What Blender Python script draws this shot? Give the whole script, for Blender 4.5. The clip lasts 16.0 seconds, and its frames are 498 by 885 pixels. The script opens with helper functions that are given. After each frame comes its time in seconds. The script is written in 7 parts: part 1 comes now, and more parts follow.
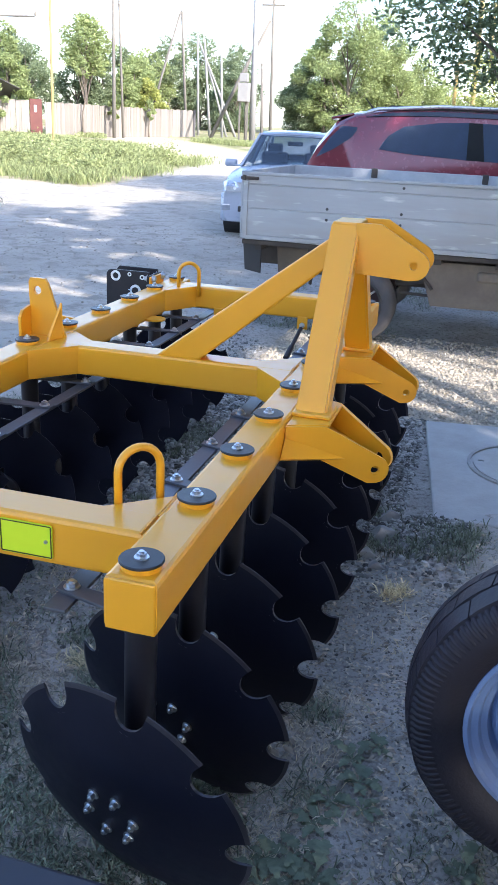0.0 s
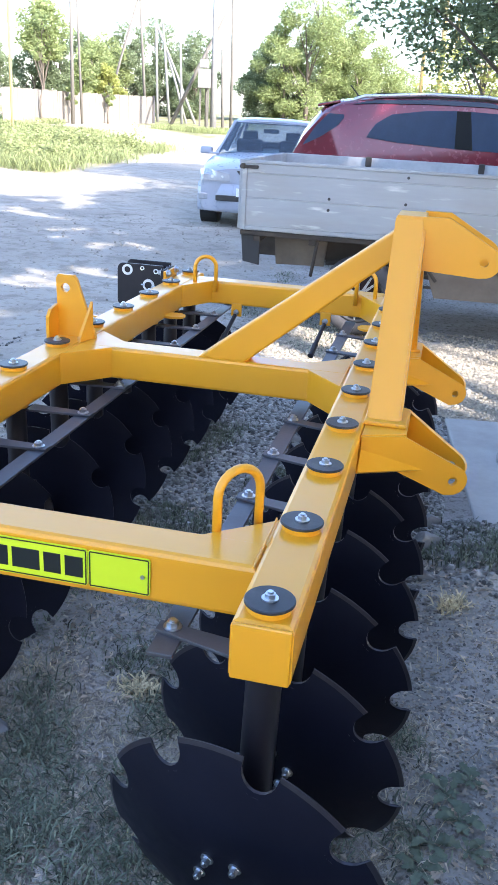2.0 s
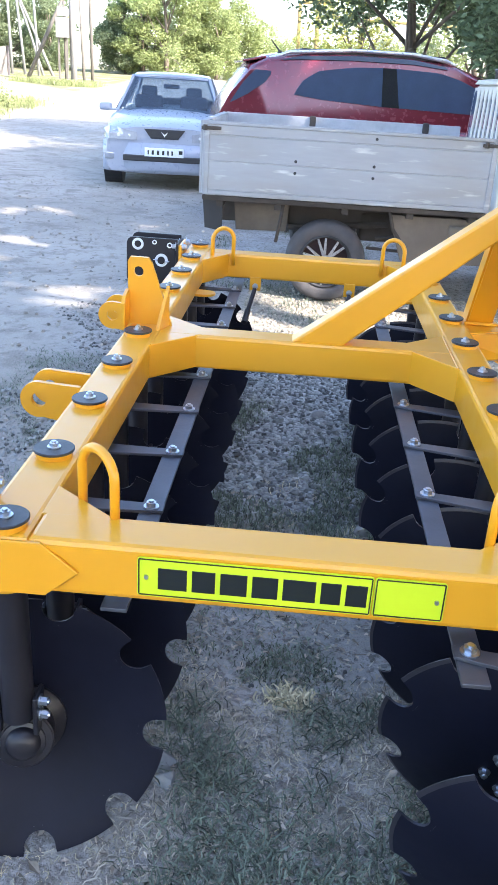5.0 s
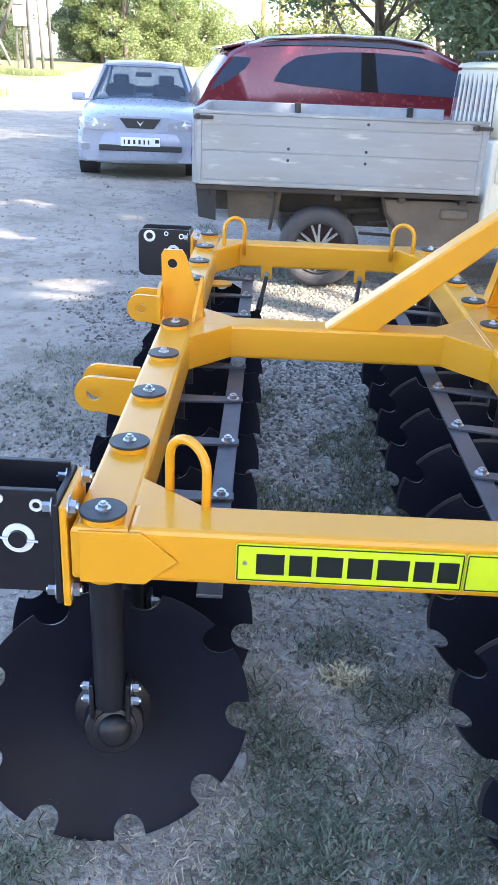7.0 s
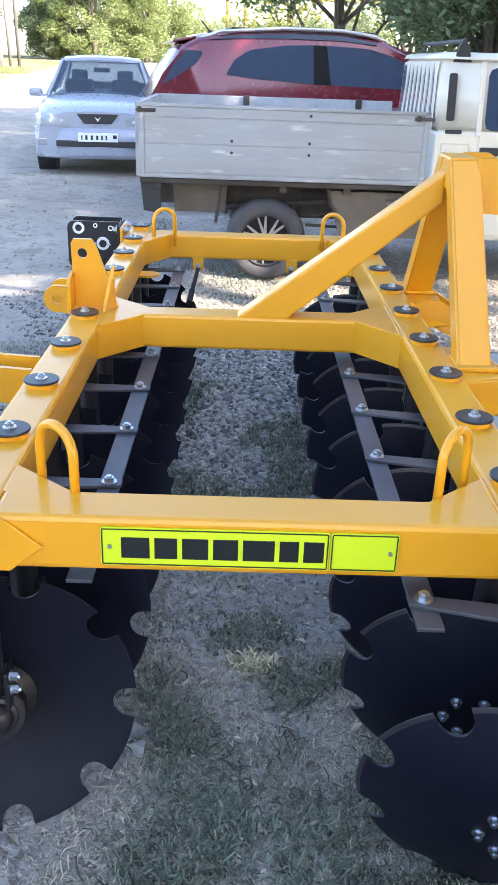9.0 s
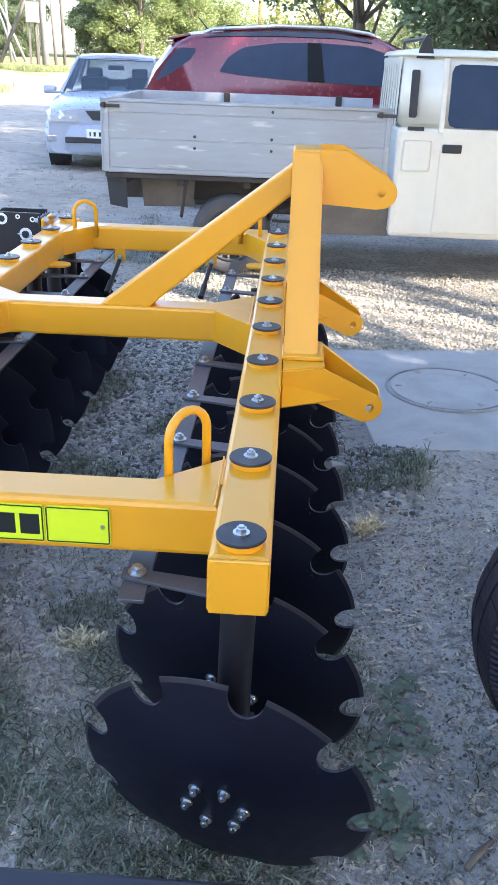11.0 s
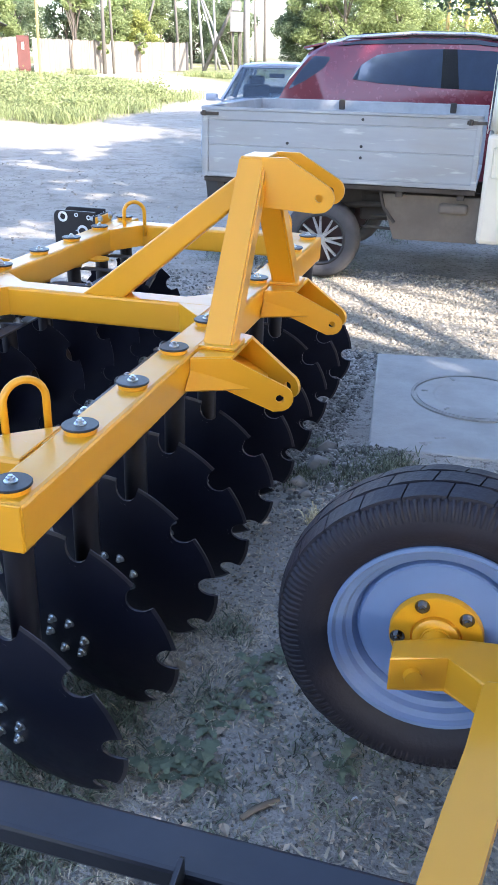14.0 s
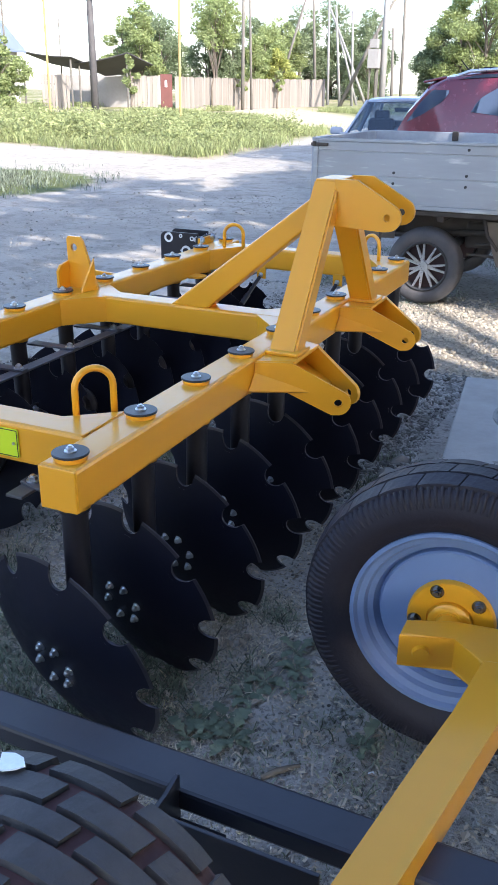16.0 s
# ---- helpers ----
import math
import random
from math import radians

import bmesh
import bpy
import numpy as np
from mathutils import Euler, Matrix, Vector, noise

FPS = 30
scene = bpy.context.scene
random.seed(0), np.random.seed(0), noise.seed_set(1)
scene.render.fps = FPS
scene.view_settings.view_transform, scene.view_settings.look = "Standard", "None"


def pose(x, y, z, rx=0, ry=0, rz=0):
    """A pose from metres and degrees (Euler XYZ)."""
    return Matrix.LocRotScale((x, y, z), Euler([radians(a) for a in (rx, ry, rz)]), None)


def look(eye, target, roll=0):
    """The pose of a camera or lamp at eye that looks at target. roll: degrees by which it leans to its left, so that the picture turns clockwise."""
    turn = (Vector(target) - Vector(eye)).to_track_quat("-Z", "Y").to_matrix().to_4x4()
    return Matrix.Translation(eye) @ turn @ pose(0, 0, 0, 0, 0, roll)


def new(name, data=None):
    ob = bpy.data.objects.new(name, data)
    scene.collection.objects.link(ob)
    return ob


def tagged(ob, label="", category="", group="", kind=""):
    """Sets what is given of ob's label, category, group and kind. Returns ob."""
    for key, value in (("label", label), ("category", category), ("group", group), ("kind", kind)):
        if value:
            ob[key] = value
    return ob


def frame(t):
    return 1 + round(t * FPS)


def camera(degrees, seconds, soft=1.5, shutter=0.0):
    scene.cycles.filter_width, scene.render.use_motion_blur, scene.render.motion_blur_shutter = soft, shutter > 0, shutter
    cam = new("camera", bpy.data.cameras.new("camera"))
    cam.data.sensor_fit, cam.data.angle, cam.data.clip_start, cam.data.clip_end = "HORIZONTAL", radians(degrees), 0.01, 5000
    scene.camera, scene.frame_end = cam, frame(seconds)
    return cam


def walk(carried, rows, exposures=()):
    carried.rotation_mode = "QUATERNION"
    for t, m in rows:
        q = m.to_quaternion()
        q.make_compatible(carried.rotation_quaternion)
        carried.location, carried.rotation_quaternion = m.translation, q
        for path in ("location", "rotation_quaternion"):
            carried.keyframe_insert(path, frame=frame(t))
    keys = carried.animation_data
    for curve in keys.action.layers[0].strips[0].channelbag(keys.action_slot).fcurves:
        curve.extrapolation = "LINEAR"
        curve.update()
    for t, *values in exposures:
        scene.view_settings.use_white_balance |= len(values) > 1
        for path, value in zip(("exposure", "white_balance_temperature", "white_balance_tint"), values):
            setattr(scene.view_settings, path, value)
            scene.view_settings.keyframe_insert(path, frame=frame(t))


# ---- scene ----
cam = camera(32.7, 16.0)
PATH = [
    (0, (0.533, -1.27, 1.47), (0.045, 0.54, 0.772), 2.8),
    (0.5, (0.476, -1.301, 1.469), (0.084, 0.53, 0.765), 3.1),
    (1, (0.394, -1.277, 1.465), (-0.002, 0.551, 0.759), 3.3),
    (1.5, (0.286, -1.218, 1.456), (-0.119, 0.606, 0.743), 3.4),
    (2, (0.203, -1.17, 1.453), (-0.19, 0.654, 0.735), 3.2),
    (2.5, (0.094, -1.19, 1.454), (-0.199, 0.65, 0.728), 3.8),
    (3, (-0.047, -1.244, 1.455), (-0.248, 0.605, 0.72), 3.4),
    (3.5, (-0.172, -1.197, 1.44), (-0.334, 0.644, 0.677), 3.8),
    (4, (-0.303, -1.099, 1.443), (-0.468, 0.731, 0.654), 3.0),
    (4.5, (-0.382, -1.091, 1.449), (-0.544, 0.739, 0.657), 3.1),
    (5, (-0.532, -1.114, 1.453), (-0.62, 0.721, 0.661), 3.6),
    (5.2, (-0.595, -1.123, 1.454), (-0.65, 0.711, 0.658), 3.5),
    (7.5, (-0.756, -1.175, 1.463), (-0.773, 0.65, 0.647), 2.5),
    (8, (-0.774, -1.182, 1.462), (-0.791, 0.643, 0.646), 2.6),
    (8.5, (-0.691, -1.181, 1.456), (-0.705, 0.646, 0.642), 2.6),
    (9, (-0.536, -1.169, 1.443), (-0.505, 0.655, 0.622), 2.1),
    (9.5, (-0.307, -1.131, 1.437), (-0.273, 0.691, 0.612), 1.0),
    (10, (-0.152, -1.151, 1.448), (-0.123, 0.67, 0.622), 2.7),
    (10.2, (-0.117, -1.187, 1.446), (-0.099, 0.634, 0.62), 2.6),
    (12.3, (0.402, -1.244, 1.445), (0.098, 0.549, 0.614), 2.4),
    (12.5, (0.456, -1.276, 1.447), (0.116, 0.507, 0.608), 2.4),
    (13, (0.621, -1.318, 1.465), (0.226, 0.452, 0.621), 2.5),
    (13.5, (0.756, -1.311, 1.486), (0.3, 0.45, 0.656), 1.6),
    (14, (0.837, -1.292, 1.489), (0.351, 0.463, 0.663), 1.2),
    (14.5, (0.863, -1.3, 1.491), (0.274, 0.44, 0.698), 0.5),
    (15, (0.933, -1.363, 1.496), (0.278, 0.362, 0.724), 0.5),
    (15.5, (1.014, -1.407, 1.511), (0.269, 0.294, 0.768), 0.7),
    (16, (1.08, -1.423, 1.475), (0.319, 0.262, 0.711), 0.7),
]
EXPOSURES = [(0, 2.12, 6080, 15), (0.5, 2.30, 6090, 15), (1.0, 2.35, 6100, 15), (3.5, 2.68, 6300, 15), (5, 2.66, 6400, 15), (7.5, 2.56, 6500, 15), (9.5, 2.58, 6700, 15), (12.5, 2.55, 6250, 15), (13.5, 2.55, 6250, 15), (14.0, 2.44, 6250, 15), (14.5, 1.78, 6200, 15), (15.2, 1.85, 6200, 15), (16, 2.00, 6200, 15)]
walk(cam, [(t, look(eye, target, roll)) for t, eye, target, roll in PATH], EXPOSURES)

# ---- light ----
SUN_AZ, SUN_EL = radians(-35), radians(33)      # azimuth from +x towards +y
SUN_DIR = Vector((math.cos(SUN_AZ) * math.cos(SUN_EL), math.sin(SUN_AZ) * math.cos(SUN_EL), math.sin(SUN_EL)))
world = bpy.data.worlds.new("sky")
scene.world = world
world.use_nodes = True
wn = world.node_tree
wn.nodes.clear()
sky = wn.nodes.new("ShaderNodeTexSky")
sky.sky_type = 'NISHITA'
sky.sun_disc = False
sky.sun_elevation = SUN_EL
sky.sun_rotation = radians(90) - SUN_AZ
sky.air_density, sky.dust_density, sky.ozone_density = 1.0, 1.2, 1.4
bg = wn.nodes.new("ShaderNodeBackground")
bg.inputs[1].default_value = 0.15
wo = wn.nodes.new("ShaderNodeOutputWorld")
wn.links.new(sky.outputs[0], bg.inputs[0])
wn.links.new(bg.outputs[0], wo.inputs[0])
sun = new("sun", bpy.data.lights.new("sun", 'SUN'))
sun.data.energy, sun.data.angle, sun.data.color = 3.2, radians(0.55), (1.0, 0.93, 0.82)
sun.matrix_world = look(SUN_DIR * 60, (0, 0, 0))


# ---- materials ----
def mat(name, base, rough=0.5, metal=0.0, var=0.12, scale=8.0, bump=0.0, bscale=60.0, dirt=None, coat=0.0, spec=0.5,
        rvar=0.1, stretch=(1, 1, 1), island=0.0, obrand=0.0, glass=0.0, transl=0.0, dirt_amt=0.45, dscale=3.0, scuff=None, scuff_at=(0.60, 0.68), scuff_scale=6.0):
    """A surface with colour variation at two scales, roughness variation, fine relief and optional dirt patches."""
    m = bpy.data.materials.new(name)
    m.use_nodes = True
    nt = m.node_tree
    p = nt.nodes["Principled BSDF"]
    L = nt.links.new
    geo = nt.nodes.new("ShaderNodeNewGeometry")
    tc = nt.nodes.new("ShaderNodeTexCoord")
    mp = nt.nodes.new("ShaderNodeMapping")
    mp.inputs["Scale"].default_value = stretch
    L(tc.outputs["Object"], mp.inputs[0])

    def noise_tex(s, detail=4):
        n = nt.nodes.new("ShaderNodeTexNoise")
        n.inputs["Scale"].default_value = s
        n.inputs["Detail"].default_value = detail
        L(mp.outputs[0], n.inputs["Vector"])
        return n

    def math_node(op, a, b):
        n = nt.nodes.new("ShaderNodeMath")
        n.operation = op
        for k, v in enumerate((a, b)):
            if isinstance(v, (int, float)):
                n.inputs[k].default_value = v
            else:
                L(v, n.inputs[k])
        return n.outputs[0]

    a, b = noise_tex(scale), noise_tex(scale * 7, 3)
    f = math_node('ADD', math_node('MULTIPLY', a.outputs[0], 1.3), math_node('MULTIPLY', b.outputs[0], 0.7))
    f = math_node('SUBTRACT', f, 1.0)
    f = math_node('MULTIPLY', f, 2.2 * var)
    if island:
        f = math_node('ADD', f, math_node('MULTIPLY', math_node('SUBTRACT', geo.outputs["Random Per Island"], 0.5), island * 2))
    if obrand:
        oi = nt.nodes.new("ShaderNodeObjectInfo")
        f = math_node('ADD', f, math_node('MULTIPLY', math_node('SUBTRACT', oi.outputs["Random"], 0.5), obrand * 2))
    f = math_node('ADD', f, 1.0)
    col = nt.nodes.new("ShaderNodeVectorMath")
    col.operation = 'SCALE'
    col.inputs[0].default_value = base[:3]
    L(f, col.inputs["Scale"])
    out = col.outputs[0]
    if dirt:
        dn = noise_tex(dscale, 6)
        ramp = nt.nodes.new("ShaderNodeMapRange")
        ramp.inputs["From Min"].default_value, ramp.inputs["From Max"].default_value = 0.48, 0.72
        ramp.inputs["To Max"].default_value = dirt_amt
        L(dn.outputs[0], ramp.inputs[0])
        mx = nt.nodes.new("ShaderNodeMix")
        mx.data_type = 'RGBA'
        L(ramp.outputs[0], mx.inputs[0])
        L(out, mx.inputs[6])
        mx.inputs[7].default_value = (*dirt, 1)
        out = mx.outputs[2]
    if scuff:
        sn = noise_tex(scuff_scale, 7)
        ramp2 = nt.nodes.new("ShaderNodeMapRange")
        ramp2.inputs["From Min"].default_value, ramp2.inputs["From Max"].default_value = scuff_at
        L(sn.outputs[0], ramp2.inputs[0])
        mx2 = nt.nodes.new("ShaderNodeMix")
        mx2.data_type = 'RGBA'
        L(ramp2.outputs[0], mx2.inputs[0])
        L(out, mx2.inputs[6])
        mx2.inputs[7].default_value = (*scuff, 1)
        out = mx2.outputs[2]
    L(out, p.inputs["Base Color"])
    r = math_node('ADD', math_node('MULTIPLY', math_node('SUBTRACT', b.outputs[0], 0.5), rvar * 2), rough)
    L(r, p.inputs["Roughness"])
    p.inputs["Metallic"].default_value = metal
    p.inputs["Specular IOR Level"].default_value = spec
    p.inputs["Coat Weight"].default_value = coat
    p.inputs["Coat Roughness"].default_value = 0.12
    p.inputs["Transmission Weight"].default_value = glass
    if bump:
        bn = noise_tex(bscale, 5)
        bp = nt.nodes.new("ShaderNodeBump")
        bp.inputs["Strength"].default_value = bump
        bp.inputs["Distance"].default_value = 0.01
        L(bn.outputs[0], bp.inputs["Height"])
        L(bp.outputs[0], p.inputs["Normal"])
    if transl:
        # thin leaf: part of the light passes through
        tr = nt.nodes.new("ShaderNodeBsdfTranslucent")
        L(out, tr.inputs[0])
        ms = nt.nodes.new("ShaderNodeMixShader")
        ms.inputs[0].default_value = transl
        L(p.outputs[0], ms.inputs[1])
        L(tr.outputs[0], ms.inputs[2])
        L(ms.outputs[0], nt.nodes["Material Output"].inputs[0])
    return m


M = {}
M["yellow"] = mat("yellow_paint", (0.75, 0.335, 0.012), 0.34, var=0.03, scale=3, bump=0.015, bscale=30, coat=0.22)
M["gloss_black"] = mat("gloss_black_trim", (0.014, 0.015, 0.019), 0.18, var=0.1, coat=0.6)
M["black"] = mat("black_paint", (0.0135, 0.0125, 0.0175), 0.36, spec=0.38, var=0.3, scale=6, bump=0.05, bscale=30, dirt=(0.05, 0.045, 0.04), dirt_amt=0.25)
M["disc"] = mat("black_disc_paint", (0.0076, 0.0083, 0.0160), 0.45, spec=0.12, var=0.25, scale=5, bump=0.03, bscale=20, dirt=(0.012, 0.013, 0.024), dirt_amt=0.4)
M["rubber_disc"] = mat("washer_black", (0.02, 0.021, 0.025), 0.42, var=0.2, scale=30, dirt=(0.12, 0.11, 0.1), dirt_amt=0.3, dscale=20)
M["zinc"] = mat("zinc_bolt", (0.55, 0.58, 0.63), 0.32, metal=1.0, var=0.15, scale=40)
M["bar"] = mat("grey_steel_bar", (0.075, 0.08, 0.095), 0.42, metal=0.3, var=0.25, scale=9, bump=0.05, bscale=80, dirt=(0.14, 0.11, 0.09), dirt_amt=0.35)
M["plate"] = mat("lime_nameplate", (0.62, 0.76, 0.02), 0.35, var=0.04, scale=6)
M["ink"] = mat("dark_ink", (0.008, 0.012, 0.012), 0.4, var=0.1)
M["white"] = mat("white_ring", (0.72, 0.74, 0.75), 0.45, var=0.1, scale=20)
M["rail"] = mat("blue_black_steel", (0.021, 0.022, 0.031), 0.36, var=0.25, scale=4, bump=0.06, bscale=40, dirt=(0.07, 0.065, 0.065), dirt_amt=0.3)
M["tyre"] = mat("tyre_rubber", (0.0165, 0.0145, 0.022), 0.55, spec=0.35, var=0.25, scale=7, bump=0.15, bscale=120, dirt=(0.027, 0.024, 0.032), dirt_amt=0.35, dscale=4)
M["tyre_dusty"] = mat("dusty_tyre_rubber", (0.058, 0.056, 0.06), 0.75, var=0.3, scale=7, bump=0.25, bscale=120, dirt=(0.11, 0.092, 0.085), dirt_amt=0.6, dscale=6)
M["tyre_groove"] = mat("tyre_groove_rubber", (0.075, 0.034, 0.034), 0.8, var=0.3, scale=9, bump=0.2, bscale=90)
M["rim"] = mat("blue_grey_rim_paint", (0.155, 0.228, 0.40), 0.48, var=0.06, scale=5, dirt=(0.2, 0.2, 0.22), dirt_amt=0.25)
M["silver"] = mat("worn_silver_panel", (0.33, 0.345, 0.37), 0.48, metal=0.3, var=0.12, scale=3, bump=0.08, bscale=30, dirt=(0.25, 0.215, 0.16), dirt_amt=0.5, dscale=2.2, stretch=(0.35, 1, 2.0), scuff=(0.56, 0.57, 0.56), scuff_at=(0.60, 0.74), scuff_scale=12)
M["silver_in"] = mat("weathered_bed_inside", (0.38, 0.39, 0.41), 0.65, metal=0.2, var=0.25, scale=5, bump=0.1, bscale=30, dirt=(0.42, 0.4, 0.38), dirt_amt=0.5)
M["white_paint"] = mat("cream_white_paint", (0.74, 0.675, 0.555), 0.35, var=0.05, scale=3, coat=0.4, dirt=(0.5, 0.45, 0.36), dirt_amt=0.25)
# white car in a grey-blue base: its bluish shade is put into the colour
M["sedan"] = mat("shaded_white_paint", (0.30, 0.335, 0.41), 0.3, var=0.04, scale=3, coat=0.5)
M["red"] = mat("dark_red_paint", (0.145, 0.013, 0.026), 0.25, metal=0.2, var=0.08, scale=3, coat=0.9)
M["roof_silver"] = mat("silver_rail", (0.6, 0.62, 0.66), 0.3, metal=0.7, var=0.05)
M["dark_plastic"] = mat("dark_plastic", (0.022, 0.022, 0.024), 0.55, var=0.2, scale=10)
M["under"] = mat("dusty_underbody", (0.045, 0.036, 0.030), 0.8, var=0.35, scale=6, bump=0.2, bscale=30, dirt=(0.10, 0.085, 0.07), dirt_amt=0.6)
M["mudflap"] = mat("dusty_splash_panel", (0.15, 0.122, 0.097), 0.8, var=0.25, scale=5, bump=0.15, bscale=30, dirt=(0.10, 0.08, 0.065), dirt_amt=0.7)
M["glass"] = mat("car_glass", (0.42, 0.50, 0.57), 0.03, var=0.0, rvar=0.0, glass=1.0)
# blue base stands in for the sky mirrored in the panes
M["tint"] = mat("sky_tinted_glass", (0.046, 0.066, 0.115), 0.04, var=0.1, rvar=0.0, spec=1.0, coat=1.0)
M["lamp"] = mat("headlamp_lens", (0.44, 0.47, 0.52), 0.12, metal=0.4, var=0.2, scale=20)
M["alloy"] = mat("alloy_wheel", (0.66, 0.67, 0.69), 0.3, metal=0.9, var=0.1, scale=20)
M["maroon"] = mat("maroon_brake_drum", (0.035, 0.011, 0.011), 0.6, var=0.3, scale=15)
M["concrete"] = mat("concrete_slab", (0.33, 0.33, 0.32), 0.85, var=0.14, scale=4, bump=0.25, bscale=70, dirt=(0.2, 0.19, 0.17), dirt_amt=0.5, dscale=3)
M["iron"] = mat("cast_iron_cover", (0.25, 0.25, 0.242), 0.75, var=0.25, scale=12, bump=0.3, bscale=60)
M["stone"] = mat("grey_gravel", (0.225, 0.222, 0.208), 0.85, var=0.15, scale=30, bump=0.2, bscale=90, island=0.72)
# paler than the grey gravel: sunlight past the slab is put into it
M["pale_sunlit_stone"] = mat("pale_sunlit_gravel", (0.37, 0.325, 0.255), 0.9, var=0.12, scale=30, bump=0.2, bscale=90, island=0.4)
M["clod"] = mat("dry_earth_clods", (0.31, 0.28, 0.24), 0.95, var=0.2, scale=30, bump=0.3, bscale=60, island=0.35)
M["bigstone"] = mat("pale_stone", (0.22, 0.217, 0.212), 0.85, var=0.2, scale=12, bump=0.35, bscale=50, obrand=0.15)
M["grass"] = mat("grass_blades", (0.160, 0.184, 0.134), 0.6, var=0.3, scale=2.5, island=0.7, spec=0.25, transl=0.25)
M["drygrass"] = mat("dry_straw", (0.58, 0.50, 0.32), 0.7, var=0.2, scale=6, island=0.35, spec=0.2)
M["weed"] = mat("weed_leaves", (0.125, 0.155, 0.105), 0.65, bump=0.4, bscale=60, var=0.35, scale=6, island=0.35, spec=0.3)
M["leaf_far"] = mat("far_dark_leaves", (0.205, 0.25, 0.145), 0.7, var=0.25, scale=0.5, island=0.3, spec=0.05, transl=0.48)
M["palegrass"] = mat("faded_grass", (0.42, 0.37, 0.285), 0.7, var=0.3, scale=3, island=0.6, spec=0.2, transl=0.15)
M["dark_chrome"] = mat("dark_chrome", (0.22, 0.22, 0.23), 0.2, metal=1.0, var=0.1)
M["deadleaf"] = mat("dead_leaves", (0.36, 0.30, 0.235), 0.75, var=0.3, scale=10, island=0.5, spec=0.2)
M["verge"] = mat("verge_grass", (0.27, 0.30, 0.135), 0.7, var=0.35, scale=0.6, island=0.4, spec=0.15, transl=0.35)
M["leaf"] = mat("tree_leaves", (0.285, 0.335, 0.15), 0.7, var=0.22, scale=0.5, island=0.3, spec=0.05, transl=0.48)
M["leaf_dark"] = mat("dark_tree_leaves", (0.155, 0.205, 0.115), 0.5, var=0.3, scale=0.8, island=0.45, spec=0.25, transl=0.5)
M["leaf_lime"] = mat("lime_tree_leaves", (0.34, 0.36, 0.11), 0.6, var=0.3, scale=0.5, island=0.4, spec=0.2, transl=0.45)
M["bark"] = mat("bark", (0.14, 0.115, 0.09), 0.9, var=0.35, scale=5, bump=0.5, bscale=25, stretch=(1, 1, 0.25))
M["pole_wood"] = mat("grey_pole_wood", (0.125, 0.115, 0.10), 0.85, var=0.25, scale=3, bump=0.2, bscale=30, stretch=(1, 1, 0.1))
M["pole_conc"] = mat("pole_concrete", (0.21, 0.205, 0.20), 0.85, var=0.12, scale=2, bump=0.1)
M["dark_pole"] = mat("dark_tarred_wood", (0.07, 0.065, 0.065), 0.8, var=0.25, scale=3)
M["gas"] = mat("yellow_gas_pipe_paint", (0.34, 0.245, 0.09), 0.6, var=0.15, scale=4)
M["fence"] = mat("weathered_fence_boards", (0.20, 0.177, 0.152), 0.85, var=0.2, scale=1.2, stretch=(3, 3, 0.3), obrand=0.16, dirt=(0.11, 0.09, 0.08), dirt_amt=0.6, dscale=0.9)
M["rust"] = mat("rust_red_gate", (0.10, 0.034, 0.028), 0.7, var=0.2, scale=2)
M["house_wall"] = mat("whitewashed_wall", (0.36, 0.34, 0.32), 0.85, var=0.12, scale=1)
M["slate"] = mat("dark_roof_sheet", (0.06, 0.058, 0.062), 0.7, var=0.2, scale=1)
M["blue_roof"] = mat("blue_grey_roof_sheet", (0.14, 0.17, 0.24), 0.5, var=0.15, scale=1)
M["wire"] = mat("wire_dark", (0.05, 0.05, 0.055), 0.6)
M["cloth"] = mat("grey_seat_cloth", (0.045, 0.05, 0.062), 0.9, var=0.15, scale=20)
# worn bevel grey, also standing for light caught on the disc's thickness
M["disc_edge"] = mat("worn_lit_disc_edge", (0.036, 0.034, 0.042), 0.34, metal=0.4, var=0.3, scale=12)
M["litter"] = mat("plant_litter", (0.36, 0.32, 0.255), 0.8, var=0.25, scale=10, island=0.5, spec=0.2)
M["sticker"] = mat("white_sticker", (0.75, 0.78, 0.82), 0.5, var=0.12, scale=30)


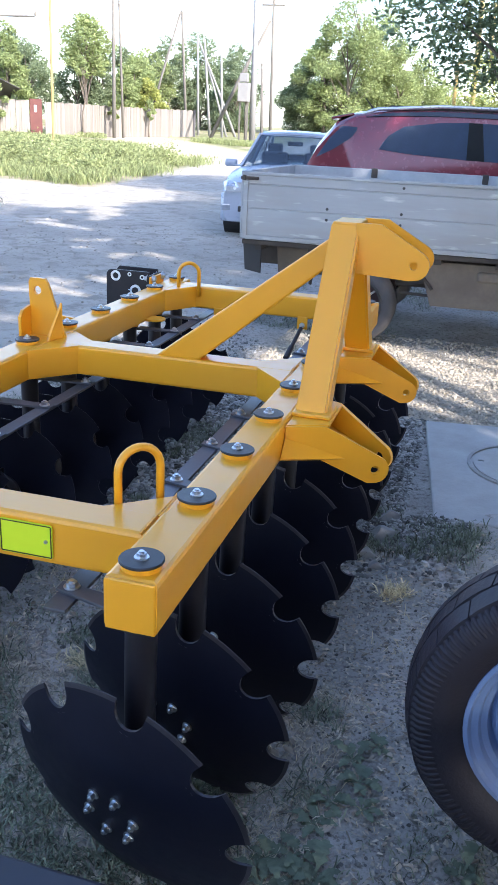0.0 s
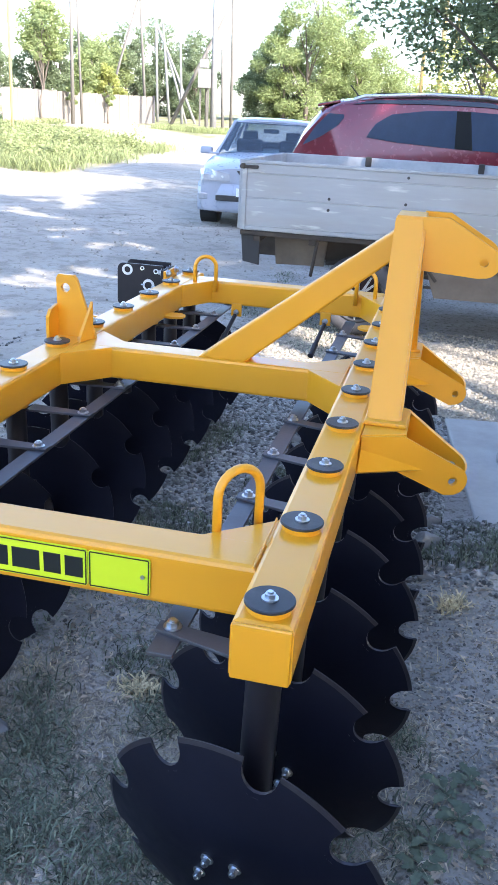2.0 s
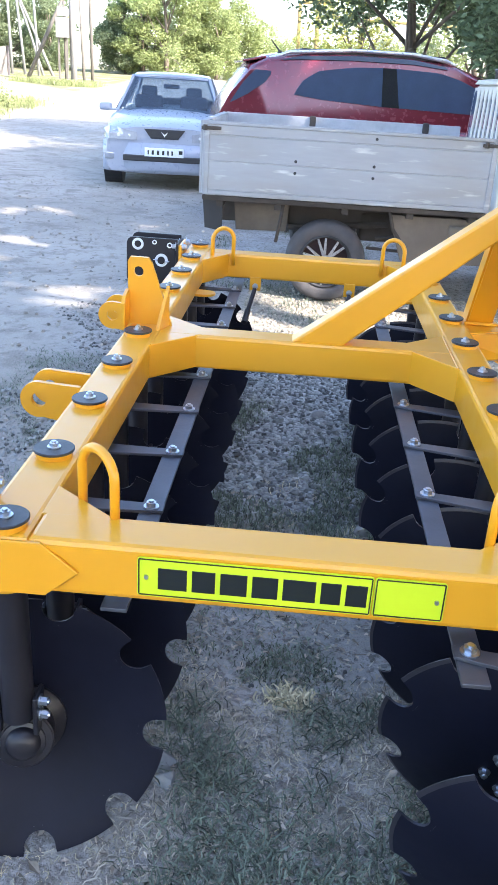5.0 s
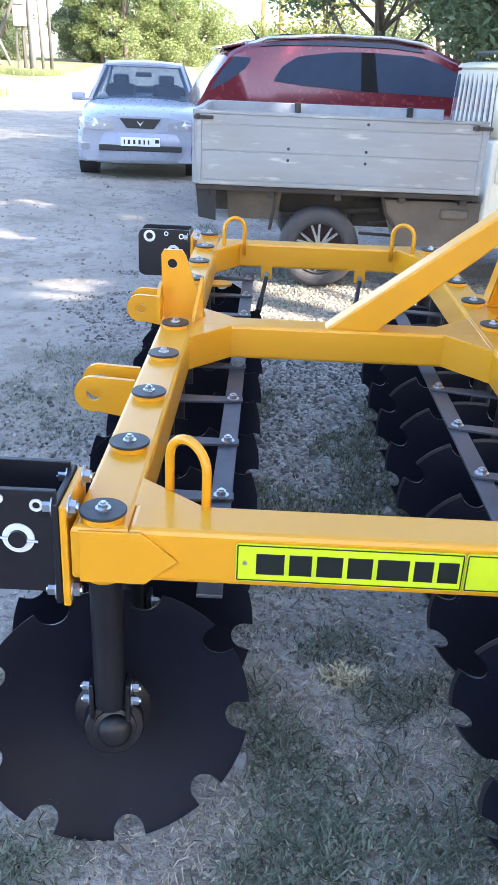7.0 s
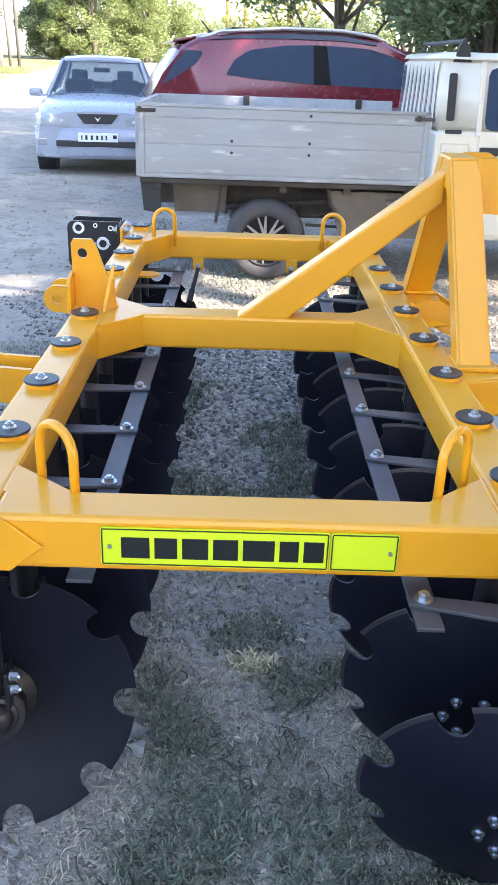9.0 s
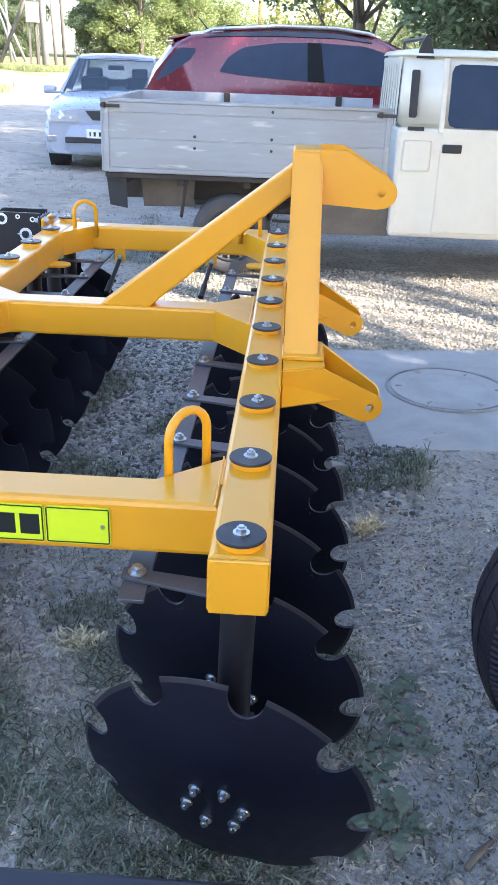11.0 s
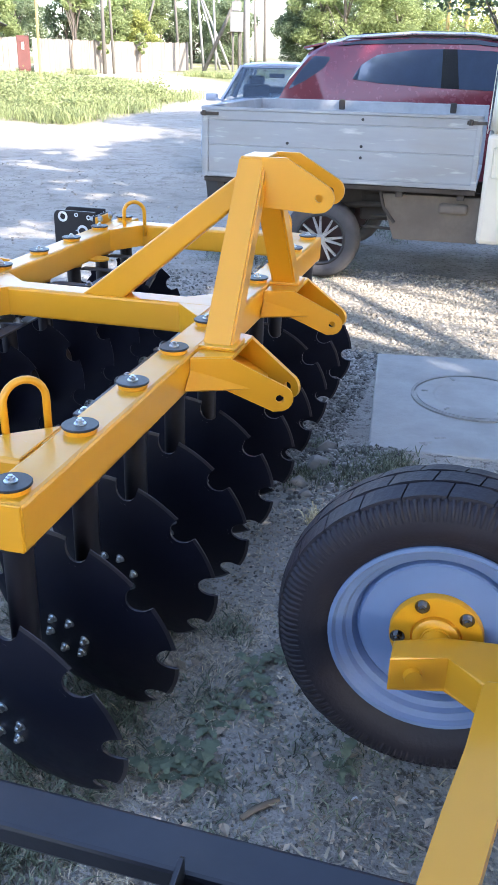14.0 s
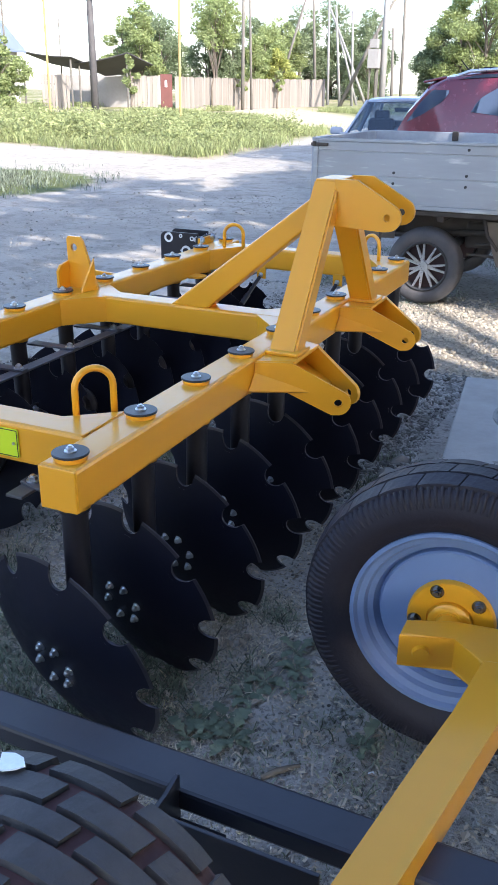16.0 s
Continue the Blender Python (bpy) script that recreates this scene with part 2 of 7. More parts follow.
def ground_material():
    """Dirt yard, pale dusty road and grassed verge, laid out by place in the plan."""
    m = bpy.data.materials.new("ground")
    m.use_nodes = True
    nt = m.node_tree
    p = nt.nodes["Principled BSDF"]
    L = nt.links.new
    tc = nt.nodes.new("ShaderNodeTexCoord")
    sep = nt.nodes.new("ShaderNodeSeparateXYZ")
    L(tc.outputs["Object"], sep.inputs[0])

    def tex(s, detail=6, rough=0.6):
        n = nt.nodes.new("ShaderNodeTexNoise")
        n.inputs["Scale"].default_value, n.inputs["Detail"].default_value, n.inputs["Roughness"].default_value = s, detail, rough
        L(tc.outputs["Object"], n.inputs["Vector"])
        return n.outputs[0]

    def mth(op, a, b=0.0, c=0.0):
        n = nt.nodes.new("ShaderNodeMath")
        n.operation = op
        for k, v in enumerate((a, b, c)):
            if isinstance(v, (int, float)):
                n.inputs[k].default_value = v
            else:
                L(v, n.inputs[k])
        return n.outputs[0]

    def step(v, lo, hi):
        n = nt.nodes.new("ShaderNodeMapRange")
        n.interpolation_type = 'SMOOTHSTEP'
        n.inputs["From Min"].default_value, n.inputs["From Max"].default_value = lo, hi
        L(v, n.inputs[0])
        return n.outputs[0]

    def mix(f, a, b):
        n = nt.nodes.new("ShaderNodeMix")
        n.data_type = 'RGBA'
        L(f, n.inputs[0])
        for k, v in ((6, a), (7, b)):
            if isinstance(v, tuple):
                n.inputs[k].default_value = (*v, 1)
            else:
                L(v, n.inputs[k])
        return n.outputs[2]

    X, Y = sep.outputs[0], sep.outputs[1]
    n1, n2, n3, n4, n5 = tex(0.6), tex(3.0), tex(14.0), tex(70.0, 3), tex(32.0, 6, 0.7)
    dirt = mix(step(n2, 0.35, 0.65), (0.30, 0.285, 0.262), (0.42, 0.40, 0.375))
    dirt = mix(step(n5, 0.51, 0.62), dirt, (0.16, 0.147, 0.130))
    dirt = mix(step(n3, 0.54, 0.7), dirt, (0.35, 0.335, 0.315))
    dirt = mix(step(n4, 0.5, 0.72), dirt, (0.30, 0.285, 0.27))
    road = mix(step(n1, 0.35, 0.65), (0.335, 0.305, 0.262), (0.42, 0.385, 0.335))
    road = mix(step(n2, 0.50, 0.64), road, (0.275, 0.25, 0.212))
    road = mix(step(n3, 0.52, 0.70), road, (0.25, 0.225, 0.19))
    road = mix(step(n4, 0.55, 0.8), road, (0.47, 0.44, 0.395))
    grass = mix(step(n2, 0.35, 0.65), (0.14, 0.16, 0.06), (0.215, 0.21, 0.09))
    sand = mix(step(n1, 0.45, 0.6), grass, (0.32, 0.275, 0.18))
    # the road begins west of the machine and past the parked cars
    edge = mth('ADD', X, mth('MULTIPLY', mth('SUBTRACT', n1, 0.5), 2.2))
    road_f = mth('MAXIMUM', step(mth('MULTIPLY', edge, -1.0), 1.35, 2.1), step(mth('ADD', Y, mth('MULTIPLY', mth('SUBTRACT', n1, 0.5), 2.0)), 9.5, 11.5))
    c = mix(road_f, dirt, road)
    # trodden strip between the slab and the truck, lightened to stand for sunlight
    sun_strip = mth('MULTIPLY', step(mth('ADD', Y, mth('MULTIPLY', mth('SUBTRACT', n2, 0.5), 0.5)), 3.0, 3.35), mth('MULTIPLY', step(X, -1.2, -0.7), step(mth('MULTIPLY', Y, -1.0), -5.1, -4.7)))
    c = mix(mth('MULTIPLY', sun_strip, mth('SUBTRACT', 1.0, road_f)), c, mix(step(n5, 0.42, 0.62), (0.40, 0.355, 0.285), (0.25, 0.22, 0.175)))
    # dark earth under the grass at the near end
    soil_f = mth('MULTIPLY', step(mth('ADD', Y, mth('MULTIPLY', mth('SUBTRACT', n2, 0.5), 0.9)), 0.85, 0.60), mth('MULTIPLY', step(X, 0.45, 0.10), step(mth('MULTIPLY', edge, -1.0), 1.75, 1.35)))
    soil_f = mth('MULTIPLY', soil_f, step(mth('ADD', Y, mth('MULTIPLY', mth('SUBTRACT', n2, 0.5), 0.8)), -1.9, -1.2))
    soil = mix(step(n5, 0.42, 0.6), (0.50, 0.46, 0.42), (0.22, 0.195, 0.17))
    soil = mix(step(n3, 0.55, 0.68), soil, (0.50, 0.465, 0.425))
    soil = mix(mth('MULTIPLY', step(tex(7.0, 5, 0.65), 0.46, 0.60), 0.7), soil, (0.40, 0.345, 0.295))
    c = mix(mth('MULTIPLY', soil_f, 0.9), c, soil)
    # verge west of the road, with a sandy track across it, and grass again far off on the other side
    wob = mth('MULTIPLY', mth('SUBTRACT', n1, 0.5), 1.6)
    near_edge = step(mth('ADD', mth('ADD', Y, mth('MULTIPLY', X, 0.26)), wob), 14.8, 15.5)
    side_edge = step(mth('ADD', mth('MULTIPLY', mth('ADD', X, mth('MULTIPLY', Y, 0.115)), -1.0), wob), 6.2, 7.0)
    far_side = mth('MULTIPLY', step(mth('ADD', X, mth('MULTIPLY', Y, 0.115)), -0.2, 1.6), step(Y, 26.0, 30.0))
    track = mth('ADD', mth('ADD', mth('MULTIPLY', mth('ADD', X, 11.0), 0.85), mth('MULTIPLY', mth('ADD', Y, -34.0), 0.526)), wob)
    track_f = mth('MULTIPLY', step(mth('ABSOLUTE', track), 3.4, 1.8), step(Y, 29.0, 32.0))
    verge = mix(track_f, sand, mix(step(n2, 0.4, 0.6), (0.46, 0.395, 0.27), (0.38, 0.34, 0.20)))
    c = mix(mth('MAXIMUM', mth('MULTIPLY', near_edge, side_edge), far_side), c, verge)
    # a grass island on the near side of the road
    ix = mth('MULTIPLY', mth('ADD', X, 10.2), 0.42)
    iy = mth('MULTIPLY', mth('ADD', Y, -10.6), 0.42)
    isl = mth('ADD', mth('ADD', mth('MULTIPLY', ix, ix), mth('MULTIPLY', iy, iy)), mth('MULTIPLY', mth('SUBTRACT', n2, 0.5), 0.7))
    c = mix(step(isl, 1.25, 0.95), c, (0.10, 0.12, 0.045))
    L(c, p.inputs["Base Color"])
    p.inputs["Roughness"].default_value = 0.92
    p.inputs["Specular IOR Level"].default_value = 0.2
    h = mth('ADD', mth('MULTIPLY', n3, 0.4), mth('ADD', mth('MULTIPLY', n5, 0.4), mth('MULTIPLY', n4, 0.3)))
    bp = nt.nodes.new("ShaderNodeBump")
    bp.inputs["Strength"].default_value, bp.inputs["Distance"].default_value = 0.95, 0.045
    L(h, bp.inputs["Height"])
    L(bp.outputs[0], p.inputs["Normal"])
    return m


M["ground"] = ground_material()


# ---- building tools ----
def mesh_from(bm, name, smooth=False):
    me = bpy.data.meshes.new(name)
    bm.normal_update()
    bm.to_mesh(me)
    bm.free()
    if smooth:
        for poly in me.polygons:
            poly.use_smooth = True
    return me


def part(name, bm, material, parent=None, label="", smooth=False, mats=()):
    """One mesh object under a thing or a part."""
    me = bm if isinstance(bm, bpy.types.Mesh) else mesh_from(bm, name, smooth)
    if not len(me.materials):
        me.materials.append(M[material])
        for extra in mats:
            me.materials.append(M[extra])
    ob = new(name, me)
    if parent is not None:
        ob.parent = parent
    if label:
        ob["label"] = label
    return ob


def thing(name, label, category, at=(0, 0, 0), rz=0.0, group="", kind=""):
    ob = new(name)
    ob.empty_display_size = 0.1
    ob.matrix_world = pose(*at, 0, 0, rz)
    return tagged(ob, label, category, group, kind)


def box(bm, c, s, rot=None, bevel=0.0, seg=2):
    """A box with centre c and sizes s."""
    r = bmesh.ops.create_cube(bm, size=1.0)
    m = Matrix.Translation(c) @ (rot.to_4x4() if rot is not None else Matrix.Identity(4)) @ Matrix.Diagonal((*s, 1))
    bmesh.ops.transform(bm, matrix=m, verts=r["verts"])
    if bevel:
        es = list({e for v in r["verts"] for e in v.link_edges})
        bmesh.ops.bevel(bm, geom=es, offset=bevel, segments=seg, affect='EDGES', profile=0.5)
    return bm


def span_box(bm, lo, hi, bevel=0.0):
    c = [(a + b) / 2 for a, b in zip(lo, hi)]
    return box(bm, c, [b - a for a, b in zip(lo, hi)], bevel=bevel)


def cyl(bm, p0, p1, r0, r1=None, n=16, caps=True):
    p0, p1 = Vector(p0), Vector(p1)
    d = p1 - p0
    q = d.to_track_quat('Z', 'Y').to_matrix().to_4x4()
    bmesh.ops.create_cone(bm, cap_ends=caps, segments=n, radius1=r0, radius2=r0 if r1 is None else r1, depth=d.length,
                          matrix=Matrix.Translation((p0 + p1) / 2) @ q)
    return bm


def prism(bm, pts, thick, m, bevel=0.0):
    """A flat outline in its own xy, from z = -thick/2 to thick/2, laid by the matrix m."""
    lo = [bm.verts.new(m @ Vector((x, y, -thick / 2))) for x, y in pts]
    hi = [bm.verts.new(m @ Vector((x, y, thick / 2))) for x, y in pts]
    n = len(pts)
    faces = [bm.faces.new(lo[::-1]), bm.faces.new(hi)]
    faces += [bm.faces.new((lo[k], lo[(k + 1) % n], hi[(k + 1) % n], hi[k])) for k in range(n)]
    if bevel:
        es = [e for e in faces[0].edges] + [e for e in faces[1].edges]
        bmesh.ops.bevel(bm, geom=es, offset=bevel, segments=2, affect='EDGES', profile=0.5)
    bmesh.ops.recalc_face_normals(bm, faces=bm.faces)
    return bm


def sweep(bm, path, r, n=10, closed=False):
    """A round rod along a path."""
    path = [Vector(p) for p in path]
    rings = []
    s = None
    for k, p in enumerate(path):
        a, b = path[max(k - 1, 0)], path[min(k + 1, len(path) - 1)]
        d = (b - a).normalized()
        if s is None:
            s = d.orthogonal().normalized()
        s = (s - d * s.dot(d)).normalized()
        t = s.cross(d)
        rr = r[k] if isinstance(r, (list, tuple)) else r
        rings.append([bm.verts.new(p + rr * (math.cos(2 * math.pi * j / n) * s + math.sin(2 * math.pi * j / n) * t)) for j in range(n)])
    for a, b in zip(rings, rings[1:]):
        for j in range(n):
            bm.faces.new((a[j], a[(j + 1) % n], b[(j + 1) % n], b[j]))
    bm.faces.new(rings[0][::-1])
    bm.faces.new(rings[-1])
    bmesh.ops.recalc_face_normals(bm, faces=bm.faces)
    return bm


def lathe(bm, profile, m, n=48, closed=False):
    """Turns a profile of (radius, height) round the z axis of m."""
    rings = []
    for r, h in profile:
        rings.append([bm.verts.new(m @ Vector((r * math.cos(2 * math.pi * j / n), r * math.sin(2 * math.pi * j / n), h))) for j in range(n)])
    if closed:
        rings.append(rings[0])
    for a, b in zip(rings, rings[1:]):
        for j in range(n):
            bm.faces.new((a[j], a[(j + 1) % n], b[(j + 1) % n], b[j]))
    bmesh.ops.recalc_face_normals(bm, faces=bm.faces)
    return bm


def hexbolt(bm, at, axis, r=0.011, h=0.011, washer=True):
    at, axis = Vector(at), Vector(axis).normalized()
    if washer:
        cyl(bm, at, at + axis * 0.0025, r * 1.5, n=16)
    cyl(bm, at + axis * 0.002, at + axis * (0.002 + h), r, n=6)
    cyl(bm, at + axis * (0.002 + h), at + axis * (0.006 + h), r * 0.55, n=8)
    return bm


def grid_mesh(name, verts, faces, material, smooth=False):
    me = bpy.data.meshes.new(name)
    me.from_pydata(verts, [], faces)
    me.update()
    me.materials.append(M[material])
    if smooth:
        for poly in me.polygons:
            poly.use_smooth = True
    return me


def smooth01(a, b, v):
    t = min(max((v - a) / (b - a), 0.0), 1.0)
    return t * t * (3 - 2 * t)


def ground_z(x, y):
    """The lie of the land: nearly level, dipping a little towards the road and rising far off."""
    r = math.hypot(x, y + 1.3)
    z = -0.057 + 0.05 * max(smooth01(0.1, 0.5, x) * (0.35 + 0.65 * smooth01(0.8, 1.8, y)), smooth01(1.8, 3.2, y) * smooth01(-3.0, -1.5, x)) * (1 - smooth01(7, 12, r)) + 0.05 * smooth01(14, 22, r) + 0.42 * smooth01(22, 52, r) + 0.75 * smooth01(50, 110, r)
    near = 1 - smooth01(9, 14, r)
    if near > 0:
        z += near * (0.022 * noise.noise(Vector((x * 1.1, y * 1.1, 3.0))) + 0.008 * noise.noise(Vector((x * 6, y * 6, 9.0))) + 0.005 * noise.noise(Vector((x * 17, y * 17, 4.0))))
    return z


def on_verge(x, y):
    """Grassed land west of the road, outside the sandy track."""
    w = 0.8 * noise.noise(Vector((x * 0.35, y * 0.35, 9.0)))
    if y + 0.26 * x + w < 15.2 or -(x + 0.115 * y) + w < 6.8:
        return False
    return y < 30 or abs((x + 11) * 0.85 + (y - 34) * 0.526 + w) > 2.6


# ---- ground ----
def build_ground():
    bm = bmesh.new()
    xs = [-900, -500, -250, -140, -90, -60, -42, -30, -22, -16, -12.5, -10, -8.2] + [-7 + 0.22 * k for k in range(25)] + [-1.6 + 0.04 * k for k in range(76)] + [1.6 + 0.22 * k for k in range(16)] + [5.3, 6, 7, 8.5, 10.5, 13, 17, 24, 36, 60, 110, 250, 500, 900]
    ys = [-300, -120, -50, -22, -12, -7, -4.5, -3] + [-2.2 + 0.2 * k for k in range(5)] + [-1.24 + 0.04 * k for k in range(118)] + [3.6 + 0.2 * k for k in range(32)] + [10 + 0.6 * k for k in range(1, 18)] + [22, 24, 27, 31, 36, 42, 50, 60, 72, 90, 120, 180, 300, 600, 1400]
    grid = [[bm.verts.new((x, y, ground_z(x, y))) for x in xs] for y in ys]
    for a, b in zip(grid, grid[1:]):
        for k in range(len(xs) - 1):
            bm.faces.new((a[k], a[k + 1], b[k + 1], b[k]))
    ob = part("ground", bm, "ground", smooth=True)
    tagged(ob, "dusty trodden dirt yard, pale unpaved road and grassed verge", "ground", kind="structure")


build_ground()

# ---- disc harrow ----
TOP, BOT = 0.712, 0.603          # upper and lower side of the frame tubes
FRONT_X, REAR_X = 0.0, -1.008    # the two long beams
HALF = 0.0515
STEP = 0.3
FRONT_Y = [STEP * k for k in range(10)]
REAR_Y = [0.157 + STEP * k for k in range(10)]
harrow = thing("disc_harrow", "yellow-framed disc harrow with two rows of black notched discs", "disc harrow")


def poly_tube(name, outline, z0, z1, label="", bevel=0.006):
    """A welded frame piece: a plan outline between two heights."""
    bm = bmesh.new()
    prism(bm, outline, z1 - z0, Matrix.Translation((0, 0, (z0 + z1) / 2)), bevel)
    return part(name, bm, "yellow", harrow, label)


def build_frame():
    poly_tube("front_beam", [(FRONT_X - HALF, -0.052), (FRONT_X + HALF, -0.052), (FRONT_X + HALF, 2.765), (FRONT_X - HALF, 2.765)], BOT, TOP, bevel=0.010)
    poly_tube("rear_beam", [(REAR_X - HALF, 0.118), (REAR_X + HALF, 0.118), (REAR_X + HALF, 2.92), (REAR_X - HALF, 2.92)], BOT, TOP, bevel=0.010)
    a, b = REAR_X + HALF, FRONT_X - HALF
    for y0, y1 in ((0.120, 0.222), (1.405, 1.507), (2.735, 2.838)):
        poly_tube("cross_beam", [(a - 0.002, y0), (b + 0.002, y0), (b + 0.002, y1), (a - 0.002, y1)], BOT + 0.001, TOP - 0.001, bevel=0.010)
    # mitred corner pieces
    e = 0.0014
    for y, s, reach, depth in ((0.215, 1, 0.125, 0.11), (1.412, -1, 0.125, 0.15), (1.50, 1, 0.13, 0.12), (2.742, -1, 0.10, 0.19)):
        for x, side in ((a, 1), (b, -1)):
            pts = [(x - side * 0.004, y - s * 0.004), (x + side * reach, y - s * 0.004), (x + side * reach, y + s * 0.001), (x - side * 0.004, y + s * depth)]
            if side * s < 0:
                pts = pts[::-1]
            poly_tube("corner_gusset", pts, BOT + 0.004, TOP - e, bevel=0.002)
            e += 0.00008
    # capped ends
    for x, y in ((FRONT_X, -0.053), (FRONT_X, 2.766), (REAR_X, 2.921)):
        bm = bmesh.new()
        box(bm, (x, y, (TOP + BOT) / 2), (2 * HALF - 0.005, 0.007, TOP - BOT - 0.005), bevel=0.003)
        part("end_cap", bm, "yellow", harrow)
    # pointed doubling plate on the cross beam's face and weld beads
    bm = bmesh.new()
    m = Matrix(((1, 0, 0, 0), (0, 0, -1, 0.116), (0, 1, 0, 0), (0, 0, 0, 1)))
    prism(bm, [(-1.045, 0.602), (-0.93, 0.602), (-0.87, 0.652), (-0.935, 0.706), (-1.045, 0.706)], 0.006, m, 0.0015)
    part("doubling_plate", bm, "yellow", harrow)
    for x, y0, y1 in ((FRONT_X - HALF - 0.003, 0.12, 0.33), (FRONT_X - HALF - 0.003, 1.27, 1.62), (REAR_X + HALF + 0.003, 1.27, 1.62)):
        bm = bmesh.new()
        pts = []
        k = 0
        y = y0
        while y < y1:
            pts.append((x + 0.0005 * math.sin(k * 2.1), y, TOP - 0.0012))
            y += 0.008
            k += 1
        sweep(bm, pts, 0.0022, 6)
        part("weld_bead", bm, "yellow", harrow)


build_frame()


def build_loop(x, y, dx, dy):
    """A bent-rod lifting eye standing on a corner."""
    bm = bmesh.new()
    w, h, r = 0.050, 0.116, 0.0092
    d = Vector((dx, dy, 0)).normalized()
    pts = [Vector((x, y, TOP - 0.05)) - d * w, Vector((x, y, TOP + h - w)) - d * w]
    for k in range(1, 12):
        a = math.pi * k / 12
        pts.append(Vector((x, y, TOP + h - w + w * math.sin(a))) - d * w * math.cos(a))
    pts += [Vector((x, y, TOP + h - w)) + d * w, Vector((x, y, TOP - 0.05)) + d * w]
    sweep(bm, pts, r, 12)
    part("lifting_eye", bm, "yellow", harrow, "bent round-bar lifting eye", True)


for args in ((-0.866, 0.250, 1, -0.88), (-0.122, 0.278, 0.65, 0.76), (-0.885, 2.70, 1, 0.5), (-0.128, 2.70, 1, -0.5)):
    build_loop(*args)


def plate_m(y):
    """Lays an outline in xz at a given y."""
    return Matrix(((1, 0, 0, 0), (0, 0, -1, y), (0, 1, 0, 0), (0, 0, 0, 1)))


def plate_with_hole(name, outline, c, hole, thick, m, label="", ring=24):
    """A flat plate with a round hole through it: the face is filled between the outline and the hole."""
    bm = bmesh.new()
    out = [bm.verts.new(m @ Vector((x, y, thick / 2))) for x, y in outline]
    inn = [bm.verts.new(m @ Vector((c[0] + hole * math.cos(2 * math.pi * k / ring), c[1] + hole * math.sin(2 * math.pi * k / ring), thick / 2))) for k in range(ring)]
    es = [bm.edges.new((l[k], l[(k + 1) % len(l)])) for l in (out, inn) for k in range(len(l))]
    bmesh.ops.triangle_fill(bm, use_beauty=True, use_dissolve=False, edges=es)
    n = (m.to_3x3() @ Vector((0, 0, 1))).normalized()
    # drop faces that cover the hole
    centre = m @ Vector((*c, thick / 2))
    bad = [f for f in bm.faces if (f.calc_center_median() - centre).length < hole * 0.8]
    bmesh.ops.delete(bm, geom=bad, context='FACES_ONLY')
    geo = bmesh.ops.extrude_face_region(bm, geom=list(bm.faces))
    bmesh.ops.translate(bm, verts=[v for v in geo["geom"] if isinstance(v, bmesh.types.BMVert)], vec=-n * thick)
    bmesh.ops.recalc_face_normals(bm, faces=bm.faces)
    return part(name, bm, "yellow", harrow, label)


def leg(y_base, y_top, name):
    """A mast leg: square tube leaning towards the middle."""
    bm = bmesh.new()
    s = 1 if y_top > y_base else -1
    w = 0.088
    lo = [Vector((x, y, 0.700)) for x, y in ((0.054, y_base), (0.146, y_base), (0.146, y_base + s * w), (0.054, y_base + s * w))]
    hi = [Vector((x, y, 1.208)) for x, y in ((0.050, y_top), (0.138, y_top), (0.138, y_top + s * 0.075), (0.050, y_top + s * 0.075))]
    vs = [bm.verts.new(v) for v in lo + hi]
    if s < 0:
        order = [(0, 1, 2, 3), (7, 6, 5, 4), (4, 5, 1, 0), (5, 6, 2, 1), (6, 7, 3, 2), (7, 4, 0, 3)]
    else:
        order = [(3, 2, 1, 0), (4, 5, 6, 7), (0, 1, 5, 4), (1, 2, 6, 5), (2, 3, 7, 6), (3, 0, 4, 7)]
    for f in order:
        bm.faces.new([vs[k] for k in f])
    bmesh.ops.recalc_face_normals(bm, faces=bm.faces)
    bmesh.ops.bevel(bm, geom=list(bm.edges), offset=0.007, segments=2, affect='EDGES')
    part(name, bm, "yellow", harrow)
    bm = bmesh.new()
    prism(bm, [(0.049, y_base - s * 0.012), (0.160, y_base - s * 0.012), (0.160, y_base + s * (w + 0.012)), (0.049, y_base + s * (w + 0.012))][::s], 0.012, Matrix.Translation((0, 0, 0.7095)), 0.003)
    part("leg_foot", bm, "yellow", harrow)


def build_mast():
    leg(0.985, 1.365, "mast_leg")
    leg(1.905, 1.525, "mast_leg")
    for y in (1.356, 1.534):
        pts = [(0.128, 1.062), (0.30, 1.052)] + [(0.315 + 0.044 * math.cos(radians(a)), 1.098 + 0.044 * math.sin(radians(a))) for a in range(-80, 61, 14)] + [(0.205, 1.212), (0.128, 1.212)]
        plate_with_hole("mast_head_plate", pts, (0.312, 1.098), 0.0125, 0.014, plate_m(y))
    bm = bmesh.new()
    box(bm, (0.095, 1.445, 1.165), (0.086, 0.155, 0.09), bevel=0.006)
    part("mast_head", bm, "yellow", harrow)
    # brace from the head down to the middle cross beam
    bm = bmesh.new()
    q = [(0.055, 1.165), (0.055, 1.075), (-0.385, 0.708), (-0.545, 0.708)]
    prism(bm, q, 0.078, plate_m(1.452), 0.007)
    part("mast_brace", bm, "yellow", harrow)


build_mast()


